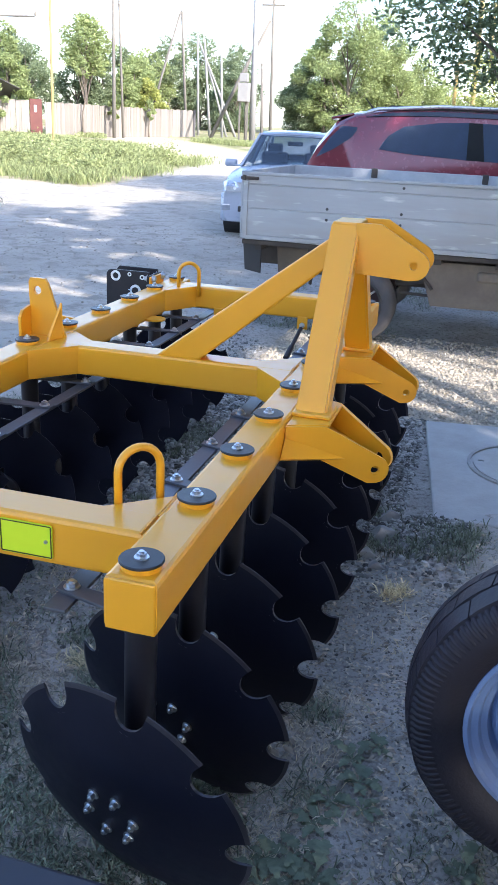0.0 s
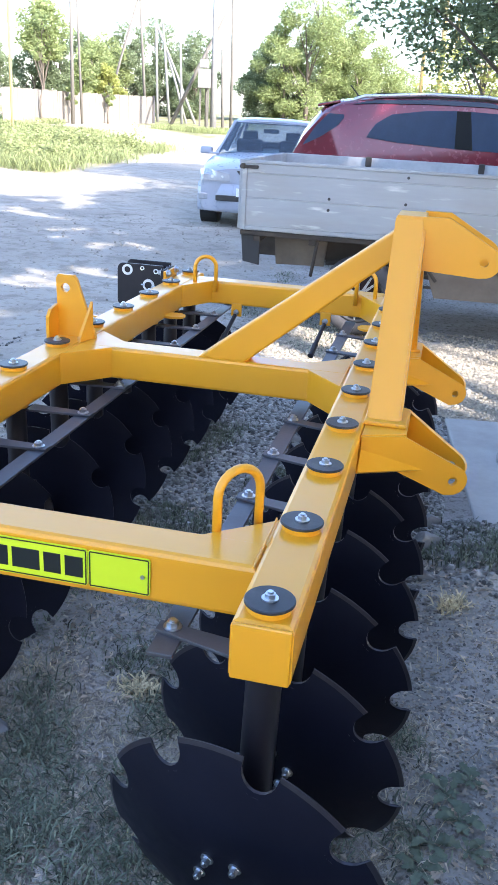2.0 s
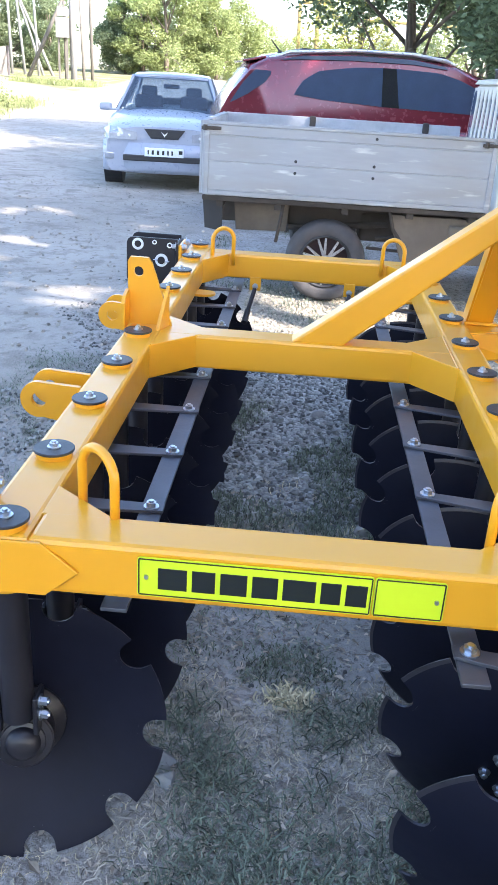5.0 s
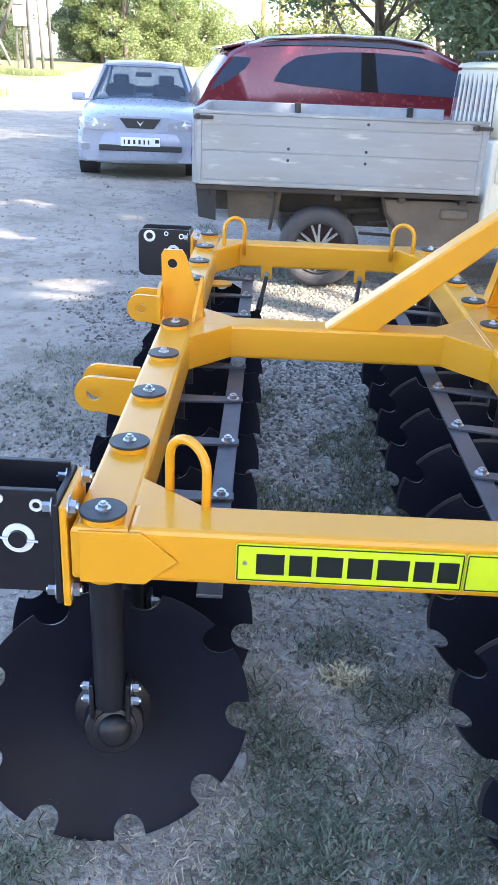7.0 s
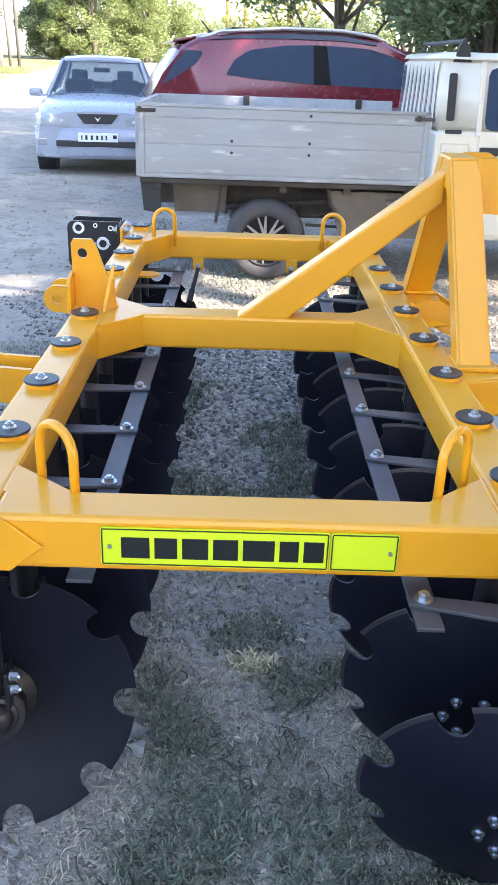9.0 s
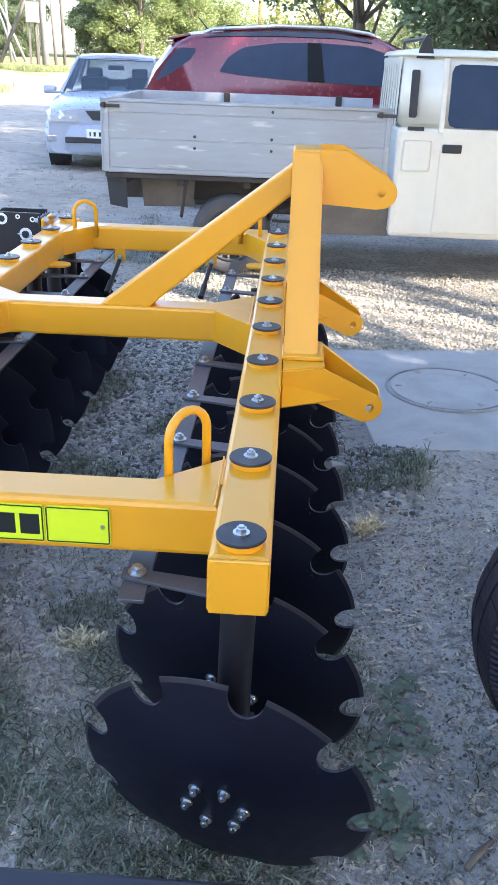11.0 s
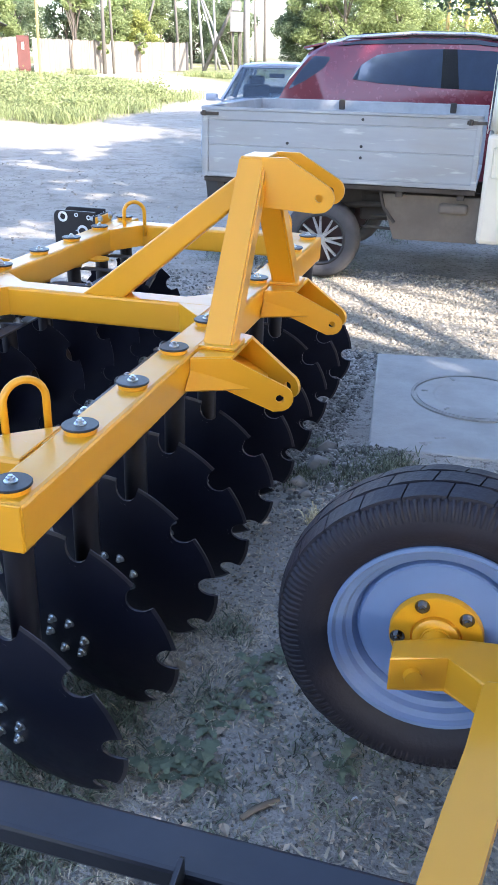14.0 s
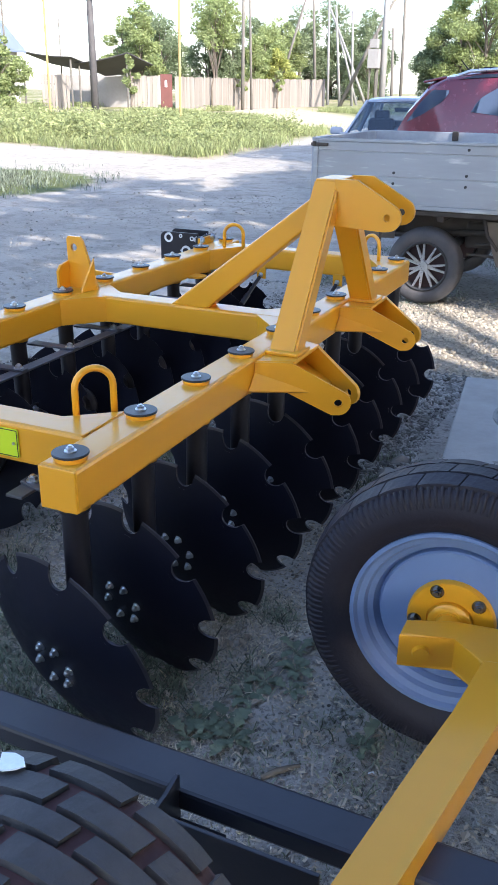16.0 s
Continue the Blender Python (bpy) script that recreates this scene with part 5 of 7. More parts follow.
def build_suv():
    car = thing("suv_car", "dark red compact sport utility car parked behind the truck", "car", (0.62, 9.05, -0.04), 9.0)
    st = [(-2.22, 0.42, 0.86, 0.74), (-2.17, 0.34, 1.06, 0.84), (-1.9, 0.26, 1.13, 0.90), (-1.0, 0.24, 1.13, 0.925), (0.3, 0.24, 1.10, 0.925), (0.95, 0.24, 1.07, 0.92), (1.6, 0.26, 0.98, 0.90), (2.0, 0.30, 0.88, 0.85), (2.18, 0.36, 0.74, 0.76)]
    bm = bmesh.new()
    loft(bm, [section(x, z0, z1, w) for x, z0, z1, w in st])
    part("body", bm, "red", car, smooth=True)
    # upper body with a raked tail
    bm = bmesh.new()
    rows = []
    for x, zt, wt in ((-2.26, 1.12, 0.80), (-2.14, 1.36, 0.765), (-1.95, 1.60, 0.705), (-1.76, 1.685, 0.675), (-1.45, 1.725, 0.655), (-0.9, 1.752, 0.65), (-0.3, 1.752, 0.65), (0.15, 1.712, 0.645), (0.52, 1.585, 0.655), (0.92, 1.36, 0.70), (1.28, 1.12, 0.76)):
        zb = 1.06
        rows.append([(x, wt + 0.21 * (zt - zb) + 0.015, zb), (x, wt + 0.035, zt - 0.10 * (zt - zb)), (x, wt - 0.03, zt - 0.01), (x, wt * 0.5, zt + 0.02), (x, 0, zt + 0.028), (x, -wt * 0.5, zt + 0.02), (x, -wt + 0.03, zt - 0.01), (x, -wt - 0.035, zt - 0.10 * (zt - zb)), (x, -wt - 0.21 * (zt - zb) - 0.015, zb)])
    loft(bm, rows)
    shell = BVHTree.FromBMesh(bm)
    cab = part("upper_body", bm, "red", car, smooth=True)
    cab.data.set_sharp_from_angle(angle=radians(40))

    def on_side(s, x, z):
        hit = shell.ray_cast(Vector((x, s * 3, z)), Vector((0, -s, 0)))[0]
        return hit if hit else Vector((x, s * 0.75, z))

    def on_end(d, y, z):
        hit = shell.ray_cast(Vector((d * 4, y, z)), Vector((-d, 0, 0)))[0]
        return hit if hit else Vector((d * 2.1, y, z))

    def sheet(name, s, low, high, material="tint", out=0.006, label=""):
        """A pane that follows the shell between a lower and an upper line of (x, z)."""
        def at(line, u):
            x = line[0][0] + (line[-1][0] - line[0][0]) * u
            for (xa, za), (xb, zb2) in zip(line, line[1:]):
                if xa <= x <= xb:
                    return x, za + (zb2 - za) * (x - xa) / (xb - xa)
            return line[-1]
        bm = bmesh.new()
        cols = []
        for k in range(17):
            (x0, z0), (x1, z1) = at(low, k / 16), at(high, k / 16)
            cols.append([bm.verts.new(on_side(s, x0 + (x1 - x0) * v, z0 + (z1 - z0) * v) + Vector((0, s * out, 0.002))) for v in (0, 0.33, 0.67, 1)])
        for a, b in zip(cols, cols[1:]):
            for v in range(3):
                bm.faces.new((a[v], b[v], b[v + 1], a[v + 1])[::-s])
        bm.normal_update()
        bmesh.ops.solidify(bm, geom=list(bm.faces), thickness=0.005)
        bmesh.ops.recalc_face_normals(bm, faces=bm.faces)
        return part(name, bm, material, car, label)

    for s in (-1, 1):
        sheet("rear_side_window", s, [(-1.50, 1.345), (-1.20, 1.312), (-0.60, 1.280)], [(-1.47, 1.40), (-1.41, 1.485), (-1.26, 1.575), (-0.90, 1.628), (-0.61, 1.640)], "tint", 0.006, "dark tinted window")
        sheet("door_pillar", s, [(-0.61, 1.28), (-0.41, 1.275)], [(-0.62, 1.640), (-0.46, 1.640)], "gloss_black", 0.0045)
        sheet("front_side_window", s, [(-0.42, 1.275), (0.30, 1.255), (0.86, 1.24)], [(-0.47, 1.640), (-0.02, 1.625), (0.22, 1.565), (0.68, 1.375), (0.86, 1.26)], "tint", 0.006, "dark tinted window")
        sheet("quarter_window", s, [(-2.14, 1.240), (-1.97, 1.325), (-1.80, 1.44), (-1.74, 1.52)], [(-2.135, 1.255), (-2.02, 1.43), (-1.90, 1.555), (-1.74, 1.55)], "tint", 0.006)
        bm = bmesh.new()
        sweep(bm, [(-1.75, s * 0.61, 1.665), (-1.55, s * 0.61, 1.735), (-0.9, s * 0.60, 1.785), (-0.3, s * 0.60, 1.785), (0.05, s * 0.60, 1.745), (0.16, s * 0.60, 1.705)], 0.018, 8)
        part("roof_rail", bm, "roof_silver", car, smooth=True)
        sheet("rail_base", s, [(-1.66, 1.655), (-1.45, 1.672), (-0.9, 1.690), (-0.3, 1.690), (0.06, 1.660)], [(-1.60, 1.668), (-1.45, 1.705), (-0.9, 1.735), (-0.3, 1.735), (0.02, 1.690)], "gloss_black", 0.012)
        bm = bmesh.new()
        box(bm, (0.66, s * 0.94, 1.26), (0.12, 0.20, 0.14), bevel=0.04, seg=3)
        part("door_mirror", bm, "red", car, smooth=True)
        bm = bmesh.new()
        box(bm, (-2.10, s * 0.80, 0.98), (0.14, 0.12, 0.20), bevel=0.03, seg=3)
        part("tail_light", bm, "maroon", car)
    quad_plate("rear_window", [on_end(-1, y, z) for y, z in ((-0.64, 1.20), (-0.56, 1.55), (0.56, 1.55), (0.64, 1.20))][::-1], "tint", car, 0.014, push=0.004)
    quad_plate("windscreen", [on_end(1, y, z) for y, z in ((0.62, 1.17), (0.53, 1.66), (-0.53, 1.66), (-0.62, 1.17))][::-1], "tint", car, 0.014, push=0.004)
    bm = bmesh.new()
    box(bm, (-1.90, 0, 1.655), (0.24, 1.22, 0.024), rot=Matrix.Rotation(radians(-12), 3, 'Y'), bevel=0.010)
    part("spoiler", bm, "red", car)
    bm = bmesh.new()
    loft(bm, [[(x, y, z) for x, y, z in ((-1.45 - d, 0.56, 1.735 + e), (0.08 + d, 0.56, 1.738 + e), (0.08 + d, -0.56, 1.738 + e), (-1.45 - d, -0.56, 1.735 + e))] for d, e in ((0.0, 0.0), (-0.03, 0.045))])
    part("roof_panel", bm, "dark_plastic", car, "black glazed roof panel")
    bm = bmesh.new()
    cyl(bm, (-1.58, 0, 1.72), (-1.58, 0, 1.76), 0.03, 0.02, n=12)
    cyl(bm, (-1.58, 0, 1.75), (-1.68, 0, 1.86), 0.009, 0.005, n=8)
    part("antenna", bm, "dark_plastic", car)
    for x in (1.32, -1.30):
        for s in (-1, 1):
            q = Vector((0, s, 0)).to_track_quat('Z', 'X').to_matrix().to_4x4()
            bm = bmesh.new()
            cyl(bm, (x, s * 0.66, 0.36), (x, s * 0.932, 0.36), 0.40, n=36)
            part("wheel_arch", bm, "dark_plastic", car)
            road_wheel(car, Matrix.Translation((x, s * 0.845, 0.345)) @ q, 0.345, 0.105, 5)


build_suv()


def build_truck():
    """Local x runs forward along the bed; the near side is at y = 0."""
    t = thing("pickup_truck", "small flatbed truck with worn silver drop sides and a cream-white cab", "truck", (-1.243, 4.823, -0.02), 0.35)
    L, W, z0, K = 1.935, 1.60, 0.723, 1.134
    # drop side boards, each of two planks
    def board(name, a, b, out):
        a, b, out = Vector(a), Vector(b), Vector(out)
        d = b - a
        ang = math.atan2(d.y, d.x)
        rot = Matrix.Rotation(ang, 3, 'Z')
        bm = bmesh.new()
        box(bm, (a + b) / 2 + Vector((0, 0, 0.205 * K)), (d.length, 0.022, 0.41 * K), rot=rot, bevel=0.003)
        bd = part(name, bm, "silver_in", t, "worn silver drop-side board")
        for h0, h1, proud in ((K * p, K * q, r) for p, q, r in ((0.0, 0.024, 0.012), (0.027, 0.188, 0.006), (0.193, 0.334, 0.006), (0.339, 0.392, 0.008), (0.394, 0.412, 0.015))):
            bm = bmesh.new()
            box(bm, (a + b) / 2 + out * (0.011 + proud / 2) + Vector((0, 0, (h0 + h1) / 2)), (d.length, proud, h1 - h0), rot=rot, bevel=0.002)
            part("plank", bm, "silver", bd)
        for f in (0.012, 0.988):
            bm = bmesh.new()
            box(bm, a + d * f + out * 0.016 + Vector((0, 0, 0.205 * K)), (0.032, 0.02, 0.415 * K), rot=rot, bevel=0.004)
            part("end_stile", bm, "silver", bd)
        bm = bmesh.new()
        box(bm, (a + b) / 2 - out * 0.0135 + Vector((0, 0, 0.205 * K)), (d.length * 0.97, 0.004, 0.38 * K), rot=rot)
        part("inner_face", bm, "silver_in", bd)
        return bd
    near = board("side_board", (0, 0.011, z0), (L, 0.011, z0), (0, -1, 0))
    board("side_board", (0, W, z0), (L, W, z0), (0, 1, 0))
    tail = board("tail_board", (0.0, 0.03, z0), (0.0, W - 0.02, z0), (-1, 0, 0))
    for x in (0.62, 1.14):
        for z in (0.893, 0.967, 1.140):
            if z > 1 and x < 1:
                continue
            bm = bmesh.new()
            cyl(bm, (x, 0.002, z), (x, -0.014, z), 0.010, n=10)
            part("bolt", bm, "dark_plastic", near)
    for x in (0.03, L - 0.06):
        bm = bmesh.new()
        box(bm, (x + 0.02, -0.014, 1.145), (0.13, 0.022, 0.022), bevel=0.004)
        cyl(bm, (x - 0.02, -0.02, 1.13), (x - 0.02, -0.02, 1.165), 0.014, n=10)
        part("latch", bm, "under", near, "rusty side-board latch")
    for x in (0.72, 1.65):
        bm = bmesh.new()
        box(bm, (x, W - 0.03, 1.16), (0.05, 0.03, 0.08), bevel=0.006)
        part("bed_hook", bm, "under", t)
    bm = bmesh.new()
    span_box(bm, (0.02, 0.03, 0.703), (L, W - 0.02, 0.726))
    part("bed_floor", bm, "silver_in", t)
    bm = bmesh.new()
    span_box(bm, (0.0, 0.012, 0.680), (L, 0.06, 0.713), 0.004)
    part("bed_sill", bm, "under", t)
    for x in (0.12, 0.52, 0.98, 1.42, 1.84):
        bm = bmesh.new()
        span_box(bm, (x - 0.025, 0.03, 0.640), (x + 0.025, W - 0.03, 0.702), 0.004)
        part("cross_member", bm, "under", t)
    for y in (0.36, 1.02):
        bm = bmesh.new()
        span_box(bm, (0.0, y, 0.50), (3.7, y + 0.06, 0.65), 0.006)
        part("chassis_rail", bm, "under", t)
    # splash panels, mudflap, boxes, rods
    bm = bmesh.new()
    prism(bm, [(1.40, 0.34), (1.98, 0.345), (1.98, 0.655), (1.30, 0.655), (1.34, 0.5)], 0.02, plate_m(0.10), 0.003)
    part("splash_panel", bm, "mudflap", t, "dusty grey splash panel")
    bm = bmesh.new()
    prism(bm, [(0.02, 0.49), (0.14, 0.47), (0.14, 0.69), (0.0, 0.69)], 0.025, plate_m(0.06), 0.004)
    part("bumper_end", bm, "dark_plastic", t)
    bm = bmesh.new()
    prism(bm, [(0.22, 0.45), (0.58, 0.46), (0.60, 0.66), (0.20, 0.66)], 0.02, plate_m(0.30), 0.003)
    part("inner_guard", bm, "mudflap", t)
    for pts, r in (([(0.56, 0.05, 0.70), (0.54, 0.05, 0.55), (0.52, 0.07, 0.42)], 0.012), ([(1.28, 0.05, 0.70), (1.32, 0.06, 0.56), (1.40, 0.07, 0.46)], 0.012),
                   ([(1.22, 0.2, 0.47), (1.42, 0.2, 0.50)], 0.012), ([(1.16, 0.2, 0.40), (1.95, 0.2, 0.37)], 0.011), ([(0.6, 0.25, 0.5), (1.3, 0.25, 0.56)], 0.02)):
        bm = bmesh.new()
        sweep(bm, pts, r, 8)
        part("stay_rod", bm, "under", t)
    bm = bmesh.new()
    box(bm, (1.80, 0.09, 0.575), (0.20, 0.06, 0.07), bevel=0.02, seg=3)
    part("side_marker", bm, "mudflap", t)
    bm = bmesh.new()
    box(bm, (1.26, 0.5, 0.52), (0.30, 0.3, 0.20), bevel=0.02)
    part("tank", bm, "under", t)
    q = Vector((0, -1, 0)).to_track_quat('Z', 'X').to_matrix().to_4x4()
    road_wheel(t, Matrix.Translation((0.875, 0.14, 0.305)) @ q, 0.282, 0.085, 7, "sport")
    q2 = Vector((0, 1, 0)).to_track_quat('Z', 'X').to_matrix().to_4x4()
    road_wheel(t, Matrix.Translation((0.875, W - 0.12, 0.305)) @ q2, 0.282, 0.085, 7)
    road_wheel(t, Matrix.Translation((3.55, 0.14, 0.305)) @ q, 0.282, 0.085, 7, "sport")
    road_wheel(t, Matrix.Translation((3.55, W - 0.12, 0.305)) @ q2, 0.282, 0.085, 7)
    bm = bmesh.new()
    cyl(bm, (0.875, 0.15, 0.305), (0.875, W - 0.14, 0.305), 0.04, n=16)
    part("axle", bm, "under", t)
    # cab
    xa, xb = 1.975, 3.95
    bm = bmesh.new()
    span_box(bm, (xa, 0.0, 0.36), (xb, W, 1.08), 0.03)
    cabm = part("cab_lower", bm, "white_paint", t, "cream-white cab shell")
    bm = bmesh.new()
    lo = [(xa + 0.005, 0.012, 1.075), (xb - 0.03, 0.012, 1.075), (xb - 0.03, W - 0.012, 1.075), (xa + 0.005, W - 0.012, 1.075)]
    hi = [(xa + 0.015, 0.085, 1.52), (xb - 0.45, 0.085, 1.52), (xb - 0.45, W - 0.085, 1.52), (xa + 0.015, W - 0.085, 1.52)]
    loft(bm, [lo, hi])
    # openings through the shell: rear louvre and side windows are built as frames on it
    bmesh.ops.bevel(bm, geom=[e for e in bm.edges], offset=0.028, segments=3, affect='EDGES')
    part("cab_upper", bm, "white_paint", t, smooth=True)
    bm = bmesh.new()
    rows = []
    for f, h in ((0.0, 0.0), (0.02, 0.03), (0.10, 0.045)):
        rows.append([(xa + 0.01 + f, 0.075 + f, 1.515 + h), (xb - 0.44 - f, 0.075 + f, 1.515 + h), (xb - 0.44 - f, W - 0.075 - f, 1.515 + h), (xa + 0.01 + f, W - 0.075 - f, 1.515 + h)])
    loft(bm, rows)
    part("cab_roof", bm, "white_paint", t, smooth=True)
    # louvred guard behind the rear window
    quad_plate("rear_window", [(xa - 0.002, W - 0.12, 1.09), (xa - 0.002, 0.10, 1.09), (xa + 0.004, 0.16, 1.47), (xa + 0.004, W - 0.18, 1.47)], "tint", t, 0.006, push=0.0)
    for k in range(8):
        y = 0.13 + 0.163 * k
        bm = bmesh.new()
        v = lambda yy, z: (xa - 0.0075 + 0.010 * (z - 1.08) / 0.44, yy + (0.70 - yy) * 0.10 * (z - 1.08) / 0.44, z)
        pts = [v(y - 0.034, 1.075), v(y + 0.034, 1.075), v(y + 0.036, 1.40), v(y + 0.085, 1.50), v(y - 0.085, 1.50), v(y - 0.036, 1.40)]
        lo = [bm.verts.new(p) for p in pts]
        hi = [bm.verts.new(Vector(p) - Vector((0.005, 0, 0))) for p in pts]
        bm.faces.new(lo[::-1])
        bm.faces.new(hi)
        for i in range(6):
            bm.faces.new((lo[i], lo[(i + 1) % 6], hi[(i + 1) % 6], hi[i]))
        bmesh.ops.recalc_face_normals(bm, faces=bm.faces)
        part("guard_bar", bm, "white_paint", t)
    # door, vent, handle, glass
    bm = bmesh.new()
    box(bm, (2.80, -0.004, 0.74), (1.06, 0.014, 0.68), bevel=0.006)
    door = part("door", bm, "white_paint", t)
    bm = bmesh.new()
    box(bm, (2.345, -0.018, 0.955), (0.13, 0.02, 0.055), bevel=0.008)
    part("door_handle", bm, "dark_plastic", door)
    quad_plate("door_window", [(2.30, 0.008, 1.085), (3.70, 0.008, 1.085), (3.38, 0.078, 1.47), (2.30, 0.074, 1.47)], "tint", t, 0.014, push=0.004, label="dark side window")
    bm = bmesh.new()
    box(bm, (2.262, 0.036, 1.28), (0.035, 0.02, 0.46), rot=Matrix.Rotation(radians(-10), 3, 'X'), bevel=0.005)
    part("door_frame", bm, "white_paint", t)
    quad_plate("side_vent", [(2.040, 0.018, 1.14), (2.092, 0.018, 1.14), (2.092, 0.066, 1.43), (2.040, 0.066, 1.43)], "dark_plastic", t, 0.014, push=0.002)
    quad_plate("vent_slot", [(2.040, 0.005, 1.06), (2.150, 0.005, 1.06), (2.150, 0.008, 1.085), (2.040, 0.008, 1.085)], "dark_plastic", t, 0.012, push=0.002)
    bm = bmesh.new()
    box(bm, (2.115, -0.004, 0.90), (0.19, 0.010, 0.20), bevel=0.012)
    part("filler_flap", bm, "white_paint", t)
    # roof rack
    for x in (xa + 0.16, xb - 0.75):
        for y in (0.14, W - 0.14):
            bm = bmesh.new()
            cyl(bm, (x, y, 1.54), (x, y, 1.63), 0.012, n=8)
            part("rack_foot", bm, "dark_plastic", t)
        bm = bmesh.new()
        cyl(bm, (x, 0.10, 1.625), (x, W - 0.10, 1.625), 0.014, n=8)
        part("rack_bar", bm, "dark_plastic", t)
    bm = bmesh.new()
    prism(bm, [(2.06, 1.50), (2.18, 1.50), (2.15, 1.60), (2.12, 1.645), (2.09, 1.60)], 0.03, plate_m(0.10), 0.006)
    part("lamp_bracket", bm, "dark_plastic", t)


build_truck()


# ---- trees ----
def leaf_cloud(rnd, clumps, count, size, skip=None):
    """Small folded leaves scattered through clumps (centre, radii); returns vertices and faces."""
    vs, fs = [], []
    weights = [c[1] * c[2] * c[3] for c in clumps]
    tot = sum(weights)
    for (c, rx, ry, rz), w in zip(clumps, weights):
        for _ in range(int(count * w / tot)):
            while True:
                p = Vector((rnd.uniform(-1, 1), rnd.uniform(-1, 1), rnd.uniform(-1, 1)))
                l = p.length
                if 0.25 < l < 1:
                    break
            p = p * (0.55 + 0.45 * rnd.random()) / max(l, 0.4) * l ** 0.35 if l > 0.4 else p
            q = Vector((c[0] + p.x * rx, c[1] + p.y * ry, c[2] + p.z * rz))
            if skip and skip(q):
                continue
            s = size * rnd.uniform(0.6, 1.35)
            a = Vector((rnd.gauss(0, 1), rnd.gauss(0, 1), rnd.gauss(0, 0.6))).normalized()
            b = a.cross(Vector((rnd.gauss(0, 1), rnd.gauss(0, 1), rnd.gauss(0, 1)))).normalized()
            n = a.cross(b)
            k = len(vs)
            vs += [q - a * s, q + b * s * 0.42 + n * s * 0.12, q + a * s, q - b * s * 0.42 + n * s * 0.12]
            fs += [(k, k + 1, k + 2), (k, k + 2, k + 3)]
    return vs, fs


def tree(x, y, height, spread, label, leaves=5000, size=0.22, material="leaf", seed=0, trunk_r=0.16, low=0.3, clumps=14, skip=None, name="tree", group=""):
    rnd = random.Random(seed * 7 + 3)
    z0 = ground_z(x, y) - 0.05
    t = thing(name, label, "tree", (x, y, z0), group=group)
    bm = bmesh.new()
    bend = [Vector((0, 0, 0))]
    for k in range(1, 6):
        bend.append(Vector((rnd.gauss(0, 0.035) * height * k / 5, rnd.gauss(0, 0.035) * height * k / 5, height * 0.72 * k / 5)))
    sweep(bm, bend, [trunk_r * f for f in (1.25, 1.0, 0.82, 0.62, 0.42, 0.22)], 9)
    cl = []
    for k in range(clumps):
        f = low + (1 - low) * (k + 0.5) / clumps
        prof = math.sin(math.pi * min(1.0, 0.16 + 0.84 * (f - low) / (1 - low))) ** 0.7
        a = 2.4 * k + rnd.uniform(-0.5, 0.5)
        d = spread * prof * rnd.uniform(0.35, 0.85)
        c = Vector((d * math.cos(a), d * math.sin(a), height * f))
        r = spread * rnd.uniform(0.30, 0.50) * (0.55 + 0.45 * prof)
        cl.append((c, r, r, r * rnd.uniform(0.6, 0.9)))
        j = min(4, max(1, int(f * 6) - 1))
        sweep(bm, [bend[j], (bend[j] + c) / 2 + Vector((0, 0, rnd.uniform(-0.1, 0.25))), c], [trunk_r * 0.38, trunk_r * 0.24, trunk_r * 0.08], 6)
    part("trunk", bm, "bark", t, "rough brown trunk and limbs", True)
    world_skip = (lambda q: skip(q + Vector((x, y, z0)))) if skip else None
    vs, fs = leaf_cloud(rnd, cl, leaves, size, world_skip)
    part("crown", grid_mesh("crown", vs, fs, material), material, t, "loose leafy crown")
    return t


def lit_ground(q):
    """Gaps cut in the crowns so sunlight reaches the gravel past the slab and some spots of the road."""
    s = (q.z) / SUN_DIR.z
    x, y = q.x - SUN_DIR.x * s, q.y - SUN_DIR.y * s
    w = 0.35 * noise.noise(Vector((x * 1.7, y * 1.7, 0.4)))
    if 3.25 + w < y < 5.2 + w and -0.9 + 2 * w < x < 3.6:
        return True
    if 2.2 < y < 3.25 + w and x > 0.55:
        return noise.noise(Vector((x * 1.3, y * 1.3, 2.4))) > 0.05
    # no gaps over the parked saloon, which keeps it in shade
    if -4.6 < x < -1.6 and 10.6 < y < 15.6:
        return False
    if x < -1.8 and y > 1.5:
        far = smooth01(20.5, 24.0, y - x)
        return 0.6 * noise.noise(Vector((x * 0.75, y * 1.6, 5.0))) + 0.6 * noise.noise(Vector((x * 1.7, y * 4.2, 8.0))) > 0.13 - 1.3 * far
    if y > 17.5:
        return True
    return False


# tall unseen trees added east of the yard; crowns shade machine and dapple road
for k, (x, y, h, s) in enumerate(((5.4, -5.0, 10.0, 3.6), (9.4, -7.2, 12.0, 4.2), (7.4, -1.4, 11.5, 3.8), (12.0, -3.6, 12.5, 4.2), (6.4, 2.6, 11.0, 3.6), (10.2, 2.0, 12.5, 4.2), (14.8, 0.2, 13.0, 4.4), (8.6, 6.2, 11.5, 3.8), (13.2, 5.6, 13.0, 4.4), (13.0, -9.5, 13.0, 4.6), (16.5, -5.5, 14.0, 4.6), (3.2, -7.4, 8.0, 3.0), (6.7, -3.7, 10.0, 3.2))):
    tree(x, y, h, s, "tall leafy tree out of view, added to shade the yard", 12000, 0.19, "leaf_dark", 40 + k, 0.17, 0.32, 18, lit_ground, group="trees east of the yard")

